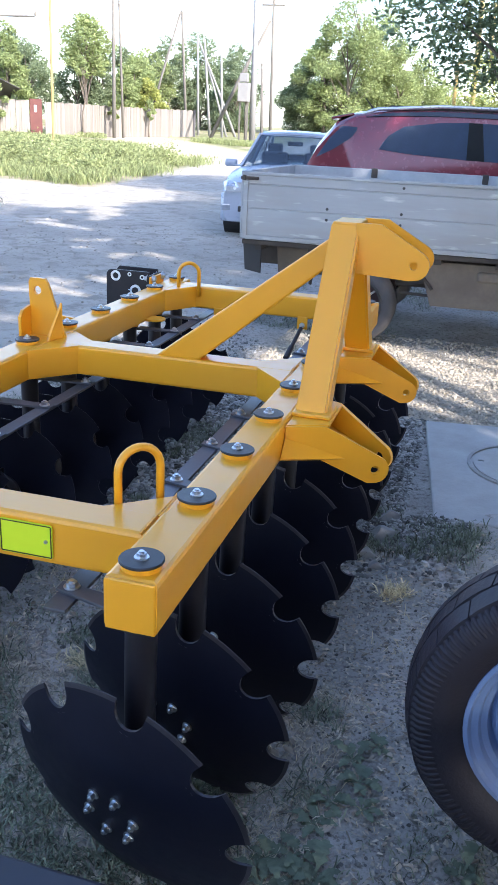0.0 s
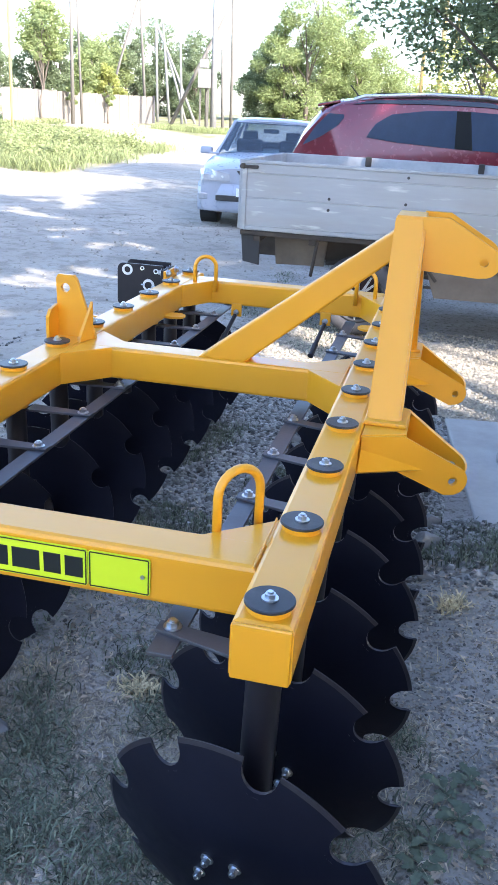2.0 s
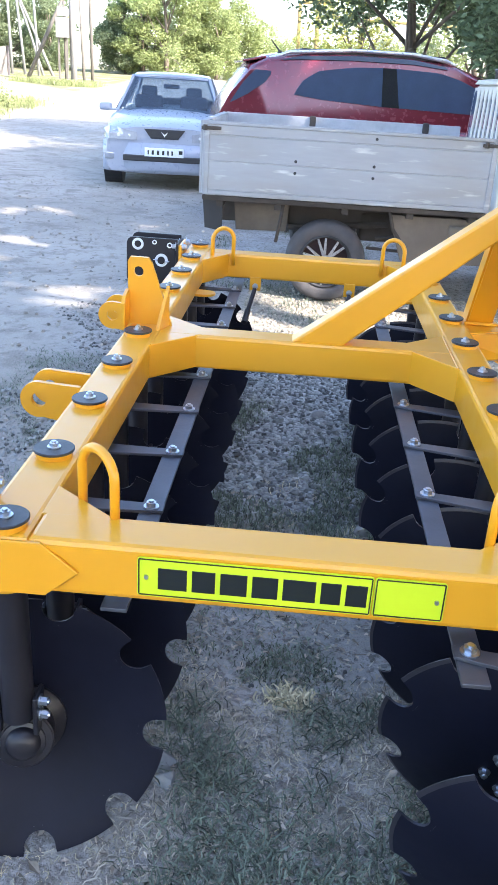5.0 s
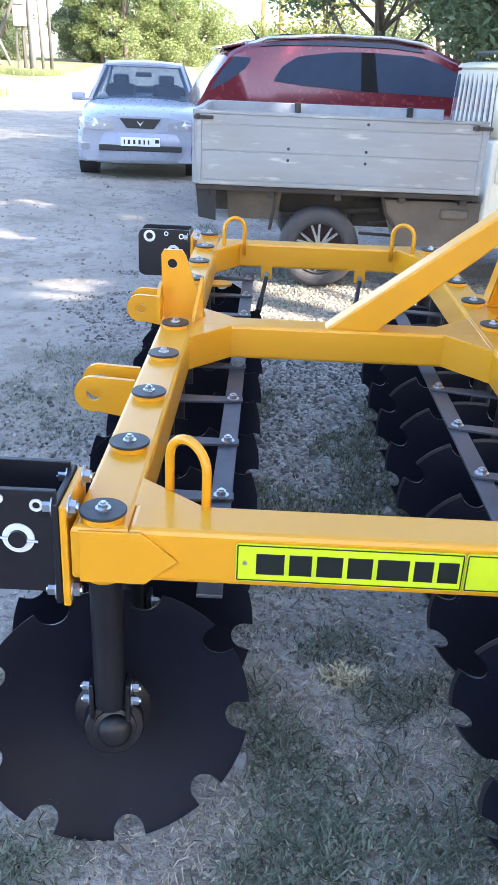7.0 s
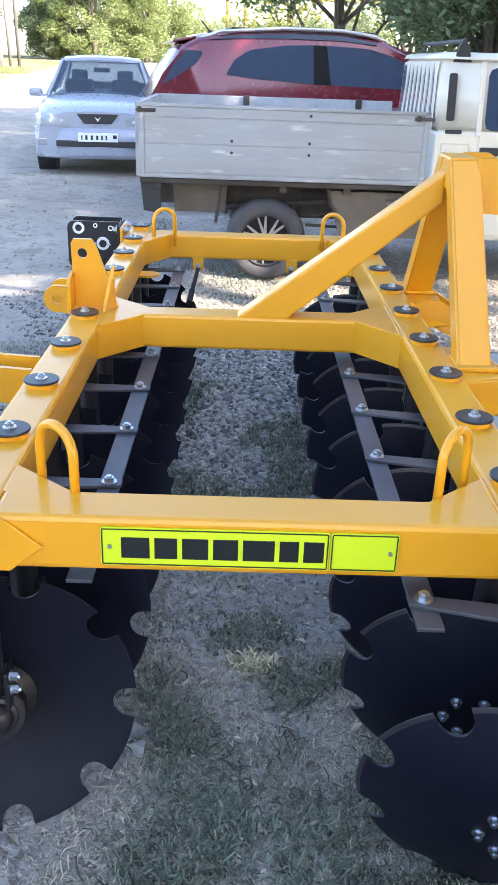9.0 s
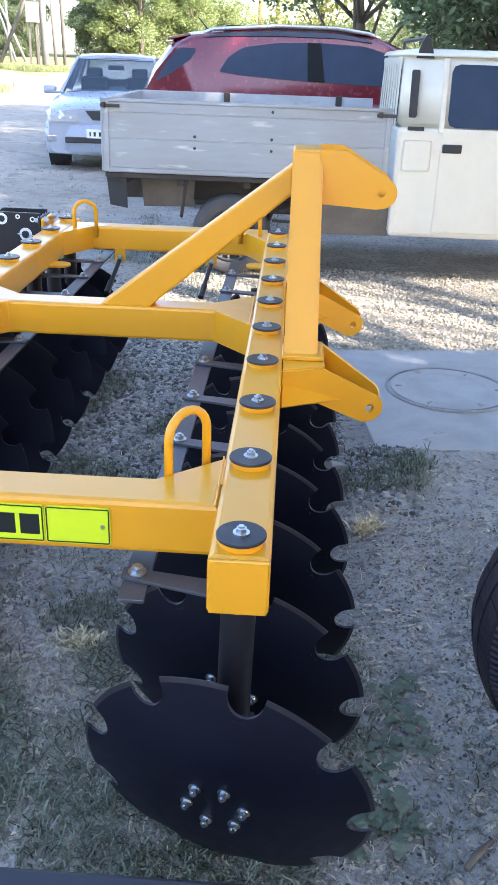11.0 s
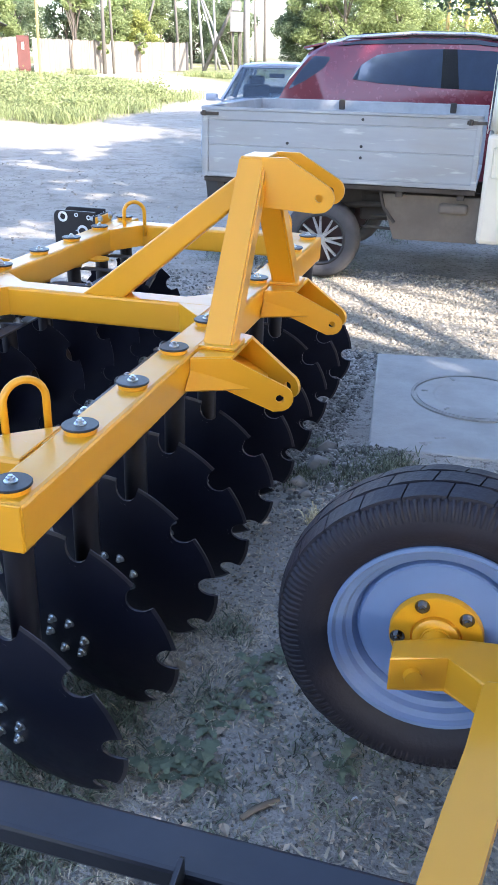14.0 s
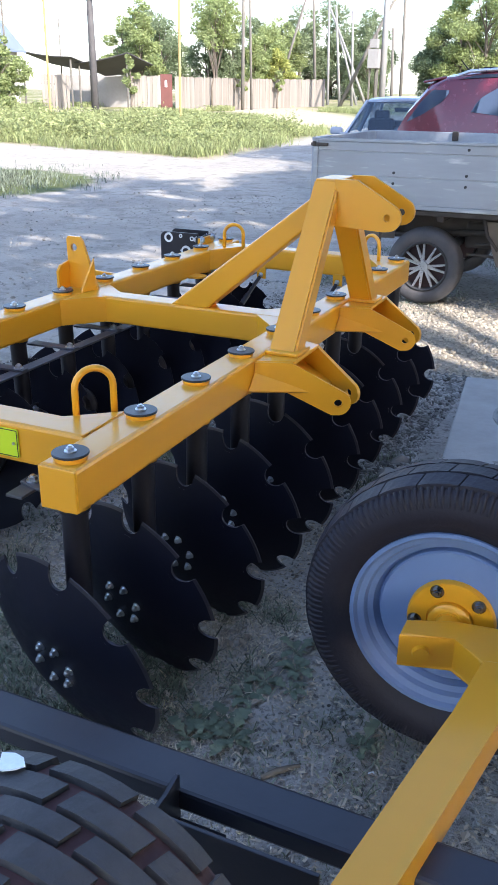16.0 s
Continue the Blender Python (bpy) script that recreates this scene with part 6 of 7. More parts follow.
# dark trees past the parked cars
for k, (x, y, h, s, low, n, mt) in enumerate(((1.0, 15.5, 7.4, 3.5, 0.37, 44000, "leaf_dark"), (3.0, 18.0, 7.8, 2.8, 0.36, 14000, "leaf_dark"), (4.6, 15.5, 7.0, 3.0, 0.16, 12000, "leaf_dark"), (3.0, 12.5, 5.6, 2.1, 0.26, 20000, "leaf_dark"), (6.0, 12.6, 6.5, 2.6, 0.12, 9000, "leaf_dark"), (8.2, 19.5, 8.0, 3.4, 0.12, 7000, "leaf_dark"), (0.6, 24.0, 4.2, 1.8, 0.2, 4500, "leaf_lime"), (3.6, 23.0, 5.0, 2.2, 0.15, 5000, "leaf"))):
    tree(x, y, h, s, "dark green leafy tree behind the parked cars" if mt == "leaf_dark" else "sunlit bush behind the parked cars", n, 0.068, mt, 70 + k, 0.11, low, 20, group="trees behind the cars")

# woods and garden trees along the far side of the road: x, y, height, spread, leaves
FAR = [(-18.4, 84.7, 6.6, 3.0, "leaf_far"), (-16.4, 83.0, 9.5, 3.4, "leaf"), (-14.2, 82.5, 13.2, 4.2, "leaf"), (-12.0, 87.7, 11.2, 4.0, "leaf"), (-10.0, 86.0, 8.6, 3.6, "leaf"), (-8.2, 90.3, 6.6, 3.2, "leaf"), (-5.8, 93.5, 5.2, 3.4, "leaf"),
       (-2.5, 98.0, 4.6, 3.6, "leaf"), (2.0, 102.0, 4.6, 4.0, "leaf"), (7.0, 104.0, 5.0, 4.2, "leaf_far"), (12.0, 106.0, 5.5, 4.5, "leaf_far"), (-20.5, 93.0, 7.2, 3.6, "leaf_far"), (-17.5, 95.0, 7.5, 3.6, "leaf_far"), (-13.5, 98.0, 7.0, 3.8, "leaf"),
       (-32.4, 78.2, 6.8, 3.2, "leaf"), (-31.2, 80.8, 8.0, 3.4, "leaf_far"), (-29.0, 83.5, 8.2, 3.6, "leaf_far"), (-26.0, 86.0, 7.6, 3.2, "leaf_far"), (-24.0, 79.0, 5.6, 2.4, "leaf_far"), (-35.5, 80.0, 7.0, 3.4, "leaf_far"),
       (-27.6, 54.5, 4.8, 1.6, "leaf_far"), (-26.4, 55.5, 4.7, 1.6, "leaf_far"), (-25.4, 57.2, 4.6, 1.5, "leaf"), (-25.9, 52.4, 6.9, 2.3, "leaf"), (-29.5, 49.0, 6.3, 1.7, "leaf"), (-31.6, 50.5, 5.4, 1.7, "leaf"), (-24.2, 58.8, 3.7, 1.3, "leaf_lime"), (-27.8, 65.0, 5.2, 2.2, "leaf"),
       (-40.0, 70.0, 6.5, 3.0, "leaf_far"), (-45.0, 76.0, 7.5, 3.5, "leaf_far"), (-26.9, 32.2, 3.5, 1.3, "leaf"), (-28.6, 33.4, 3.6, 1.6, "leaf")]
for k, (x, y, h, s, mt) in enumerate(FAR):
    tree(x, y, h, s, {"leaf": "sunlit green tree across the road", "leaf_far": "dense dark green tree across the road", "leaf_lime": "small lime-green garden tree across the road"}[mt],
         15000 if y > 60 else 6500, 0.055 + 0.009 * min(h, 9), mt, 100 + k, 0.05 + 0.012 * h, 0.03 if h > 7 or y > 75 else 0.58 if h == 6.9 else 0.16, 18, group="trees across the road")


# shrubs and a thin young tree against the fence
for k, (x, y, h, sp2, lv, low) in enumerate(((-22.75, 49.7, 2.6, 0.42, 900, 0.45), (-22.15, 53.9, 2.3, 0.45, 900, 0.5), (-23.4, 46.9, 4.4, 0.5, 500, 0.75), (-25.3, 41.0, 2.9, 0.6, 900, 0.35))):
    tree(x, y, h, sp2, "slender young tree growing against the board fence", lv, 0.10, "leaf", 160 + k, 0.06, low, 8, group="young trees along the fence")


# ---- fence, gate, poles, buildings ----
def build_fence():
    f = thing("board_fence", "long weathered grey board fence across the road", "fence", kind="")
    stretch = [((-25.45, 41.25), (-24.6, 42.6)), ((-28.15, 37.0), (-27.35, 38.25)), ((-24.1, 43.7), (-21.55, 60.7))]
    mesh = {}
    k = 0
    for (x0, y0), (x1, y1) in stretch:
        d = math.hypot(x1 - x0, y1 - y0)
        ang = math.atan2(y1 - y0, x1 - x0)
        n = int(d / 0.15)
        for i in range(n):
            rnd = random.Random(k)
            key = k % 6
            if key not in mesh:
                bm = bmesh.new()
                h = 1.80 + 0.010 * key
                prism(bm, [(-0.0745, 0), (0.0745, 0), (0.0745, h), (-0.0745, h - 0.004 * (key % 3))], 0.022, Matrix(((1, 0, 0, 0), (0, 0, -1, 0), (0, 1, 0, 0), (0, 0, 0, 1))))
                mesh[key] = mesh_from(bm, "board")
                mesh[key].materials.append(M["fence"])
            u = (i + 0.5) / n
            x, y = x0 + (x1 - x0) * u, y0 + (y1 - y0) * u
            b = part("board", mesh[key], "fence", f)
            b.matrix_world = Matrix.Translation((x, y, ground_z(x, y) - 0.03)) @ Matrix.Rotation(ang, 4, 'Z') @ Matrix.Rotation(radians(rnd.gauss(0, 0.6)), 4, 'Y')
            k += 1
        for hgt in (0.45, 1.35):
            bm = bmesh.new()
            sweep(bm, [(x0 - 0.05, y0, ground_z(x0, y0) + hgt), (x1 - 0.05, y1, ground_z(x1, y1) + hgt)], 0.035, 6)
            part("fence_rail", bm, "pole_wood", f)
    g = thing("fence_gate", "narrow rust-red metal gate in the board fence", "gate", (-24.35, 43.15, ground_z(-24.35, 43.15)), 72)
    bm = bmesh.new()
    box(bm, (0, 0, 0.96), (0.86, 0.03, 1.90), bevel=0.005)
    lf = part("gate_leaf", bm, "rust", g)
    for z in (0.30, 1.65):
        bm = bmesh.new()
        box(bm, (0, -0.03, z), (0.80, 0.03, 0.06))
        part("gate_bar", bm, "rust", lf)
    bm = bmesh.new()
    box(bm, (-0.05, -0.025, 1.42), (0.16, 0.02, 0.34), bevel=0.004)
    part("sign_plate", bm, "white", lf, "small white plate")
    # end post
    bm = bmesh.new()
    x, y = -21.5, 60.8
    cyl(bm, (x, y, ground_z(x, y) - 0.2), (x, y, ground_z(x, y) + 1.85), 0.11, n=10)
    part("fence_post", bm, "dark_pole", f)


build_fence()


def pole(x, y, h, r=0.11, lean=(0, 0), material="pole_wood", label="weathered wooden utility pole", arms=1, name="utility_pole", group="poles along the road"):
    z = ground_z(x, y)
    t = thing(name, label, "pole", (x, y, z), group=group)
    bm = bmesh.new()
    sweep(bm, [(0, 0, -0.3), (lean[0] * 0.5, lean[1] * 0.5, h * 0.5), (lean[0], lean[1], h)], [r, r * 0.85, r * 0.68], 10)
    part("shaft", bm, material, t, smooth=True)
    for k in range(arms):
        bm = bmesh.new()
        zz = h - 0.35 - 0.55 * k
        box(bm, (lean[0] * zz / h, lean[1] * zz / h - 0.02, zz), (1.5, 0.09, 0.1), bevel=0.01)
        a = part("cross_arm", bm, material, t)
        for dx in (-0.62, -0.25, 0.25, 0.62):
            bm = bmesh.new()
            cyl(bm, (lean[0] * zz / h + dx, 0, zz + 0.05), (lean[0] * zz / h + dx, 0, zz + 0.2), 0.035, 0.045, n=8)
            part("insulator", bm, "white", a)
    return t


# foot, top, radius, material, arms
POLES = [((-22.35, 48.9), (-22.3, 48.8, 8.6), 0.12, "pole_wood", 0), ((-22.2, 49.9), (-22.4, 49.8, 8.2), 0.085, "pole_wood", 0), ((-22.1, 60.9), (-22.5, 60.6, 8.8), 0.11, "pole_wood", 0), ((-22.6, 64.9), (-22.75, 64.75, 7.8), 0.11, "pole_conc", 0), ((-21.7, 65.1), (-22.25, 64.9, 7.4), 0.11, "pole_conc", 0),
         ((-20.2, 63.5), (-20.45, 63.4, 6.9), 0.10, "pole_conc", 0), ((-15.29, 54.5), (-15.4, 54.5, 10.2), 0.21, "pole_conc", 0), ((-14.7, 56.8), (-14.9, 56.7, 9.6), 0.11, "pole_wood", 2), ((-15.8, 54.6), (-15.85, 54.5, 5.2), 0.08, "pole_wood", 0), ((-14.75, 54.9), (-14.95, 54.8, 5.2), 0.10, "pole_wood", 0),
         ((-23.59, 35.0), (-23.62, 35.0, 6.6), 0.19, "dark_pole", 0), ((-34.2, 47.1), (-34.2, 47.1, 5.7), 0.05, "pole_wood", 0), ((-30.0, 44.5), (-30.05, 44.5, 5.8), 0.05, "pole_wood", 0)]
for (x, y), top, r, mt, arms in POLES:
    z = ground_z(x, y)
    pole(x, y, top[2] - z, r, (top[0] - x, top[1] - y), mt, {"pole_wood": "weathered wooden utility pole", "pole_conc": "pale concrete utility pole", "dark_pole": "dark tarred utility pole"}[mt], arms)
for (x, y), top, r, mt in (((-24.9, 59.7), (-22.55, 60.5, 8.7), 0.10, "pole_wood"), ((-19.7, 65.7), (-22.7, 64.8, 7.3), 0.11, "pole_conc"), ((-20.4, 65.5), (-22.2, 65.0, 6.2), 0.10, "pole_conc"), ((-18.7, 55.6), (-15.0, 56.6, 7.8), 0.13, "pole_wood")):
    z = ground_z(x, y)
    pole(x, y, top[2] - z, r, (top[0] - x, top[1] - y), mt, "leaning brace pole propping a utility pole", 0, "brace_pole")


def build_transformer():
    t = thing("transformer_box", "pale grey transformer cabinet hung between two poles", "transformer", (-15.85, 54.2, ground_z(-15.85, 54.2)))
    bm = bmesh.new()
    box(bm, (0, 0, 3.0), (0.7, 0.6, 1.1), bevel=0.03)
    part("cabinet", bm, "pole_conc", t)
    bm = bmesh.new()
    box(bm, (0.0, -0.1, 3.85), (0.5, 0.4, 0.5), bevel=0.03)
    part("switch_box", bm, "pole_conc", t)
    for dx in (-0.25, 0.25):
        bm = bmesh.new()
        box(bm, (dx, 0, 1.2), (0.1, 0.1, 2.6))
        part("support", bm, "pole_wood", t)


build_transformer()


def gas_post(x, y, h, r=0.03):
    t = thing("gas_post", "thin yellow-painted gas marker post by the road", "post", (x, y, ground_z(x, y)), group="gas posts")
    bm = bmesh.new()
    cyl(bm, (0, 0, -0.2), (0.04, 0, h), r, n=8)
    part("tube", bm, "gas", t)
    bm = bmesh.new()
    cyl(bm, (0.04, 0, h), (0.04, 0, h + 0.06), r * 1.5, n=8)
    part("cap", bm, "gas", t)


gas_post(-21.72, 29.0, 5.2, 0.045)
gas_post(-17.35, 32.0, 6.6, 0.055)


def build_gas_pipe():
    """Yellow pipe on posts that steps over the drive."""
    t = thing("gas_pipe", "yellow-painted gas pipe carried on posts over the drive", "pipe")
    z = ground_z(0, 26) - 0.2
    for pts, r in (([(-1.09, 26, z), (-1.16, 26, 3.40), (-1.10, 26, 3.46), (-0.28, 26, 3.50)], 0.055), ([(-0.58, 26.12, z), (-0.62, 26.12, 2.6), (-0.70, 26.12, 5.2)], 0.07),
                   ([(-0.32, 26, 5.0), (-0.25, 26, 3.18), (-0.18, 26, 3.11), (1.59, 26, 3.08), (4.6, 26, 3.04)], 0.045), ([(4.6, 26, z), (4.6, 26, 3.08)], 0.06)):
        bm = bmesh.new()
        sweep(bm, pts, r, 10)
        part("pipe", bm, "gas", t, smooth=True)


build_gas_pipe()


def build_overhead_pipe():
    """Thin grey pipe carried past the tarred pole, its end turned up."""
    t = thing("overhead_pipe", "thin grey overhead pipe held by the tarred pole", "pipe")
    bm = bmesh.new()
    sweep(bm, [(-19.51, 34.76, 5.62), (-19.51, 34.76, 5.44), (-19.60, 34.76, 5.42), (-23.6, 34.76, 5.46), (-28.5, 34.76, 5.55)], 0.045, 8)
    part("pipe", bm, "pole_wood", t, smooth=True)
    for x in (-23.6, -28.45):
        bm = bmesh.new()
        if x > -25:
            box(bm, (x, 34.80, 5.46), (0.30, 0.16, 0.16), bevel=0.02)
        else:
            cyl(bm, (x, 34.76, ground_z(x, 34.76) - 0.2), (x, 34.76, 5.55), 0.05, n=10)
        part("clamp" if x > -25 else "post", bm, "pole_wood", t)


build_overhead_pipe()


def build_house(x, y, w, d, h, roof_h, rz, label, wall="house_wall", roof="slate"):
    t = thing("house", label, "house", (x, y, ground_z(x, y) - 0.1), rz)
    bm = bmesh.new()
    box(bm, (0, 0, h / 2), (w, d, h))
    part("wall", bm, wall, t)
    bm = bmesh.new()
    m = Matrix(((0, 0, 1, 0), (1, 0, 0, 0), (0, 1, 0, 0), (0, 0, 0, 1)))
    prism(bm, [(-d / 2 - 0.4, h - 0.1), (0, h + roof_h), (d / 2 + 0.4, h - 0.1), (d / 2 + 0.4, h + 0.02), (0, h + roof_h + 0.14), (-d / 2 - 0.4, h + 0.02)], w + 0.6, m)
    part("roof", bm, roof, t)
    bm = bmesh.new()
    prism(bm, [(-d / 2, h), (d / 2, h), (0, h + roof_h - 0.02)], w, m)
    part("gable", bm, wall, t)
    for k in range(int(w / 2.6)):
        cx = -w / 2 + 1.4 + 2.6 * k
        bm = bmesh.new()
        box(bm, (cx, -d / 2 - 0.02, h * 0.55), (1.0, 0.06, 1.2))
        fr = part("window", bm, "white", t)
        bm = bmesh.new()
        box(bm, (cx, -d / 2 - 0.055, h * 0.55), (0.84, 0.02, 1.04))
        part("pane", bm, "tint", fr)


def build_carport():
    """Open shelter with a dark sheet roof on posts and a pale wall behind."""
    t = thing("carport", "open shelter with a dark sagging sheet roof behind the fence", "shelter", (-31.8, 46.5, ground_z(-31.8, 46.5)))
    for x0, x1, za, zb, y0 in ((-3.6, 0.3, 2.75, 2.35, -0.6), (-0.2, 3.6, 2.05, 2.6, 0.4)):
        bm = bmesh.new()
        rows = []
        for k in range(7):
            u = k / 6
            x = x0 + (x1 - x0) * u
            z = za + (zb - za) * u - 0.10 * math.sin(math.pi * u)
            rows.append([(x, y0 - 1.5, z + 0.45), (x, y0 + 1.8, z - 0.20), (x, y0 + 1.8, z - 0.15), (x, y0 - 1.5, z + 0.50)])
        loft(bm, rows)
        part("roof_sheet", bm, "slate", t)
        for x in (x0 + 0.2, x1 - 0.2):
            bm = bmesh.new()
            cyl(bm, (x, y0 - 1.3, -0.2), (x, y0 - 1.3, min(za, zb) + 0.35), 0.06, n=8)
            part("post", bm, "pole_wood", t)
    bm = bmesh.new()
    box(bm, (0, 2.4, 0.95), (7.4, 0.2, 1.9))
    part("back_wall", bm, "house_wall", t, "pale plastered wall")


build_carport()
build_house(-36.9, 39.5, 6.0, 6.0, 3.2, 3.3, 90, "pale house with a blue-grey pitched roof at the roadside", roof="blue_roof")


def wires():
    for (x0, y0, z0), (x1, y1, z1) in (((-15.4, 54.5, 9.8), (-22.4, 49.8, 7.9)), ((-14.9, 56.7, 9.2), (-22.5, 60.6, 8.5)), ((-22.4, 49.8, 7.9), (-34.2, 47.1, 5.6))):
        for off in (-0.5, 0.5):
            bm = bmesh.new()
            pts = [(x0 + (x1 - x0) * i / 8 + off, y0 + (y1 - y0) * i / 8, z0 + (z1 - z0) * i / 8 - 1.2 * i / 8 * (1 - i / 8)) for i in range(9)]
            sweep(bm, pts, 0.010, 4)
            w = part("overhead_wire", bm, "wire")
            tagged(w, "thin dark overhead wire between poles", "wire", "overhead wires")


wires()


# ---- plants and stones on the ground ----
def blades(name, label, spots, per, height, width, material, seed, spread, flop=1.0):
    """Tufts of curled grass blades as one sheet of small faces; flop is how far they lie over."""
    rnd = random.Random(seed)
    vs, fs = [], []
    for x, y in spots:
        for _ in range(per):
            bx, by = x + rnd.gauss(0, spread), y + rnd.gauss(0, spread)
            z = ground_z(bx, by) - 0.003
            h = height * rnd.uniform(0.35, 1.35)
            a = rnd.uniform(0, 2 * math.pi)
            curl = rnd.gauss(0, 0.7)
            lean = h * rnd.uniform(0.25, 1.25) * flop
            w = width * rnd.uniform(0.6, 1.3)
            tip = rnd.uniform(0.35, 1.0)
            k = len(vs)
            px, py = bx, by
            for j, (du, zz, ww) in enumerate(((0.0, 0.0, 0.8), (0.40, 0.62, 1.0), (0.35, 0.95, 0.75))):
                aa = a + curl * j
                px, py = px + math.cos(aa) * lean * du, py + math.sin(aa) * lean * du
                ox, oy = -math.sin(aa) * w * ww, math.cos(aa) * w * ww
                vs += [(px + ox, py + oy, z + h * zz), (px - ox, py - oy, z + h * zz)]
            aa = a + curl * 3
            vs.append((px + math.cos(aa) * lean * 0.35, py + math.sin(aa) * lean * 0.35, z + h * tip))
            fs += [(k, k + 1, k + 3, k + 2), (k + 2, k + 3, k + 5, k + 4), (k + 4, k + 5, k + 6)]
    ob = part(name, grid_mesh(name, vs, fs, material), material)
    tagged(ob, label, "grass", kind="stuff")
    return ob


def patch_spots(rnd, n, x0, x1, y0, y1, scale, cut, seed):
    out = []
    while len(out) < n:
        x, y = rnd.uniform(x0, x1), rnd.uniform(y0, y1)
        if noise.noise(Vector((x * scale, y * scale, seed))) > cut and not (0.3 < x < 1.6 and 1.95 < y < 3.4):
            out.append((x, y))
    return out


def build_plants():
    rnd = random.Random(5)
    blades("yard_grass", "short trodden green grass tufts on the dirt", patch_spots(rnd, 560, -1.7, 1.6, -1.2, 2.2, 1.6, 0.18, 1.5), 12, 0.020, 0.0019, "grass", 11, 0.03, 1.4)
    blades("grass_patch", "short messy green grass under the machine", patch_spots(rnd, 1150, -1.5, 0.3, -0.95, 0.70, 3.4, 0.20, 6.5), 10, 0.023, 0.0020, "grass", 12, 0.03, 1.9)
    blades("green_grass_patch", "denser green grass beside the front disc", patch_spots(rnd, 420, -0.42, 0.16, -0.25, 0.40, 2.6, -0.1, 2.5), 12, 0.027, 0.0021, "grass", 22, 0.03, 1.6)
    blades("faded_grass", "faded curled grass blades under the machine", patch_spots(rnd, 3000, -1.5, 0.35, -0.95, 0.78, 3.3, -0.20, 4.5), 9, 0.014, 0.0012, "palegrass", 23, 0.035, 2.6)
    blades("straw_blades", "dry curled straw blades among the grass", patch_spots(rnd, 800, -1.5, 0.5, -0.95, 0.78, 1.7, -0.2, 9.5), 7, 0.010, 0.0010, "drygrass", 24, 0.04, 3.0)
    blades("gravel_grass", "sparse green grass between the stones", patch_spots(rnd, 700, -0.85, -0.10, 1.55, 2.75, 2.4, 0.06, 5.5), 13, 0.027, 0.0017, "grass", 25, 0.025)
    blades("dirt_tufts", "sparse green tufts on bare dirt", patch_spots(rnd, 150, -0.85, -0.1, 0.75, 1.55, 2.6, 0.12, 7.5), 9, 0.016, 0.0017, "grass", 26, 0.025, 1.3)
    blades("far_yard_grass", "short flattened grass at the road's edge", patch_spots(rnd, 420, -1.95, -1.12, 2.1, 3.3, 1.4, -0.1, 8.5), 16, 0.014, 0.0018, "grass", 13, 0.04, 1.8)
    blades("truck_grass", "short grass in the dirt under and beside the truck", patch_spots(rnd, 420, -1.4, 0.1, 4.3, 8.0, 1.3, 0.0, 11.5), 14, 0.025, 0.0022, "grass", 28, 0.05, 1.2)
    blades("slab_grass", "green grass tuft at the slab's edge", [(0.40 + 0.05 * k, 1.90 - 0.012 * k) for k in range(6)], 60, 0.026, 0.0016, "grass", 27, 0.035, 1.3)
    blades("slab_corner_grass", "green weedy grass between the gravel and the slab", patch_spots(rnd, 90, 0.20, 0.62, 1.62, 2.02, 3.0, -0.15, 13.5), 16, 0.030, 0.0022, "grass", 29, 0.03, 1.1)
    blades("dry_grass", "dry straw tufts on the dirt", patch_spots(rnd, 90, -1.2, 1.4, -0.9, 2.0, 2.4, 0.22, 3.5), 9, 0.022, 0.0014, "drygrass", 14, 0.03, 1.6)
    blades("dry_tuft", "pale dry straw tuft", [(-0.48, 0.69), (-0.46, 0.68), (-0.49, 0.70), (-0.47, 0.685), (-0.45, 0.69), (0.375, 1.36), (0.40, 1.38), (0.35, 1.34)], 55, 0.026, 0.0030, "drygrass", 15, 0.017, 1.5)
    rnd2 = random.Random(8)
    sp = []
    while len(sp) < 6200:
        x, y = rnd2.uniform(-34, -8), rnd2.uniform(17, 52)
        if on_verge(x, y) and noise.noise(Vector((x * 0.22, y * 0.22, 2.0))) > -0.15 + 0.35 * smooth01(30, 42, y):
            sp.append((x, y))
    blades("verge_grass", "tall sunlit grass and weeds on the verge", sp, 14, 0.26, 0.011, "verge", 16, 0.24)
    sp = []
    while len(sp) < 460:
        x, y = rnd2.uniform(-28, -9.2), rnd2.uniform(18, 34)
        if on_verge(x, y) and on_verge(x + 0.5, y - 0.5) and y + 0.26 * x < 25 and noise.noise(Vector((x * 0.3, y * 0.3, 12.0))) > -0.12:
            sp.append((x, y))
    clumps = []
    for x, y in sp:
        r = rnd2.uniform(0.24, 0.55)
        clumps.append((Vector((x, y, ground_z(x, y) + r * 0.35)), r, r, r * rnd2.uniform(0.9, 1.7)))
    vs, fs = leaf_cloud(rnd2, clumps, 70000, 0.055)
    ob = part("verge_weeds", grid_mesh("verge_weeds", vs, fs, "verge"), "verge")
    tagged(ob, "bushy green weeds on the verge", "weeds", kind="stuff")
    sp = [(-10.2 + rnd2.gauss(0, 1.1), 10.6 + rnd2.gauss(0, 1.1)) for _ in range(500)]
    blades("island_grass", "short grass patch beside the road", sp, 12, 0.10, 0.006, "grass", 18, 0.15)


build_plants()


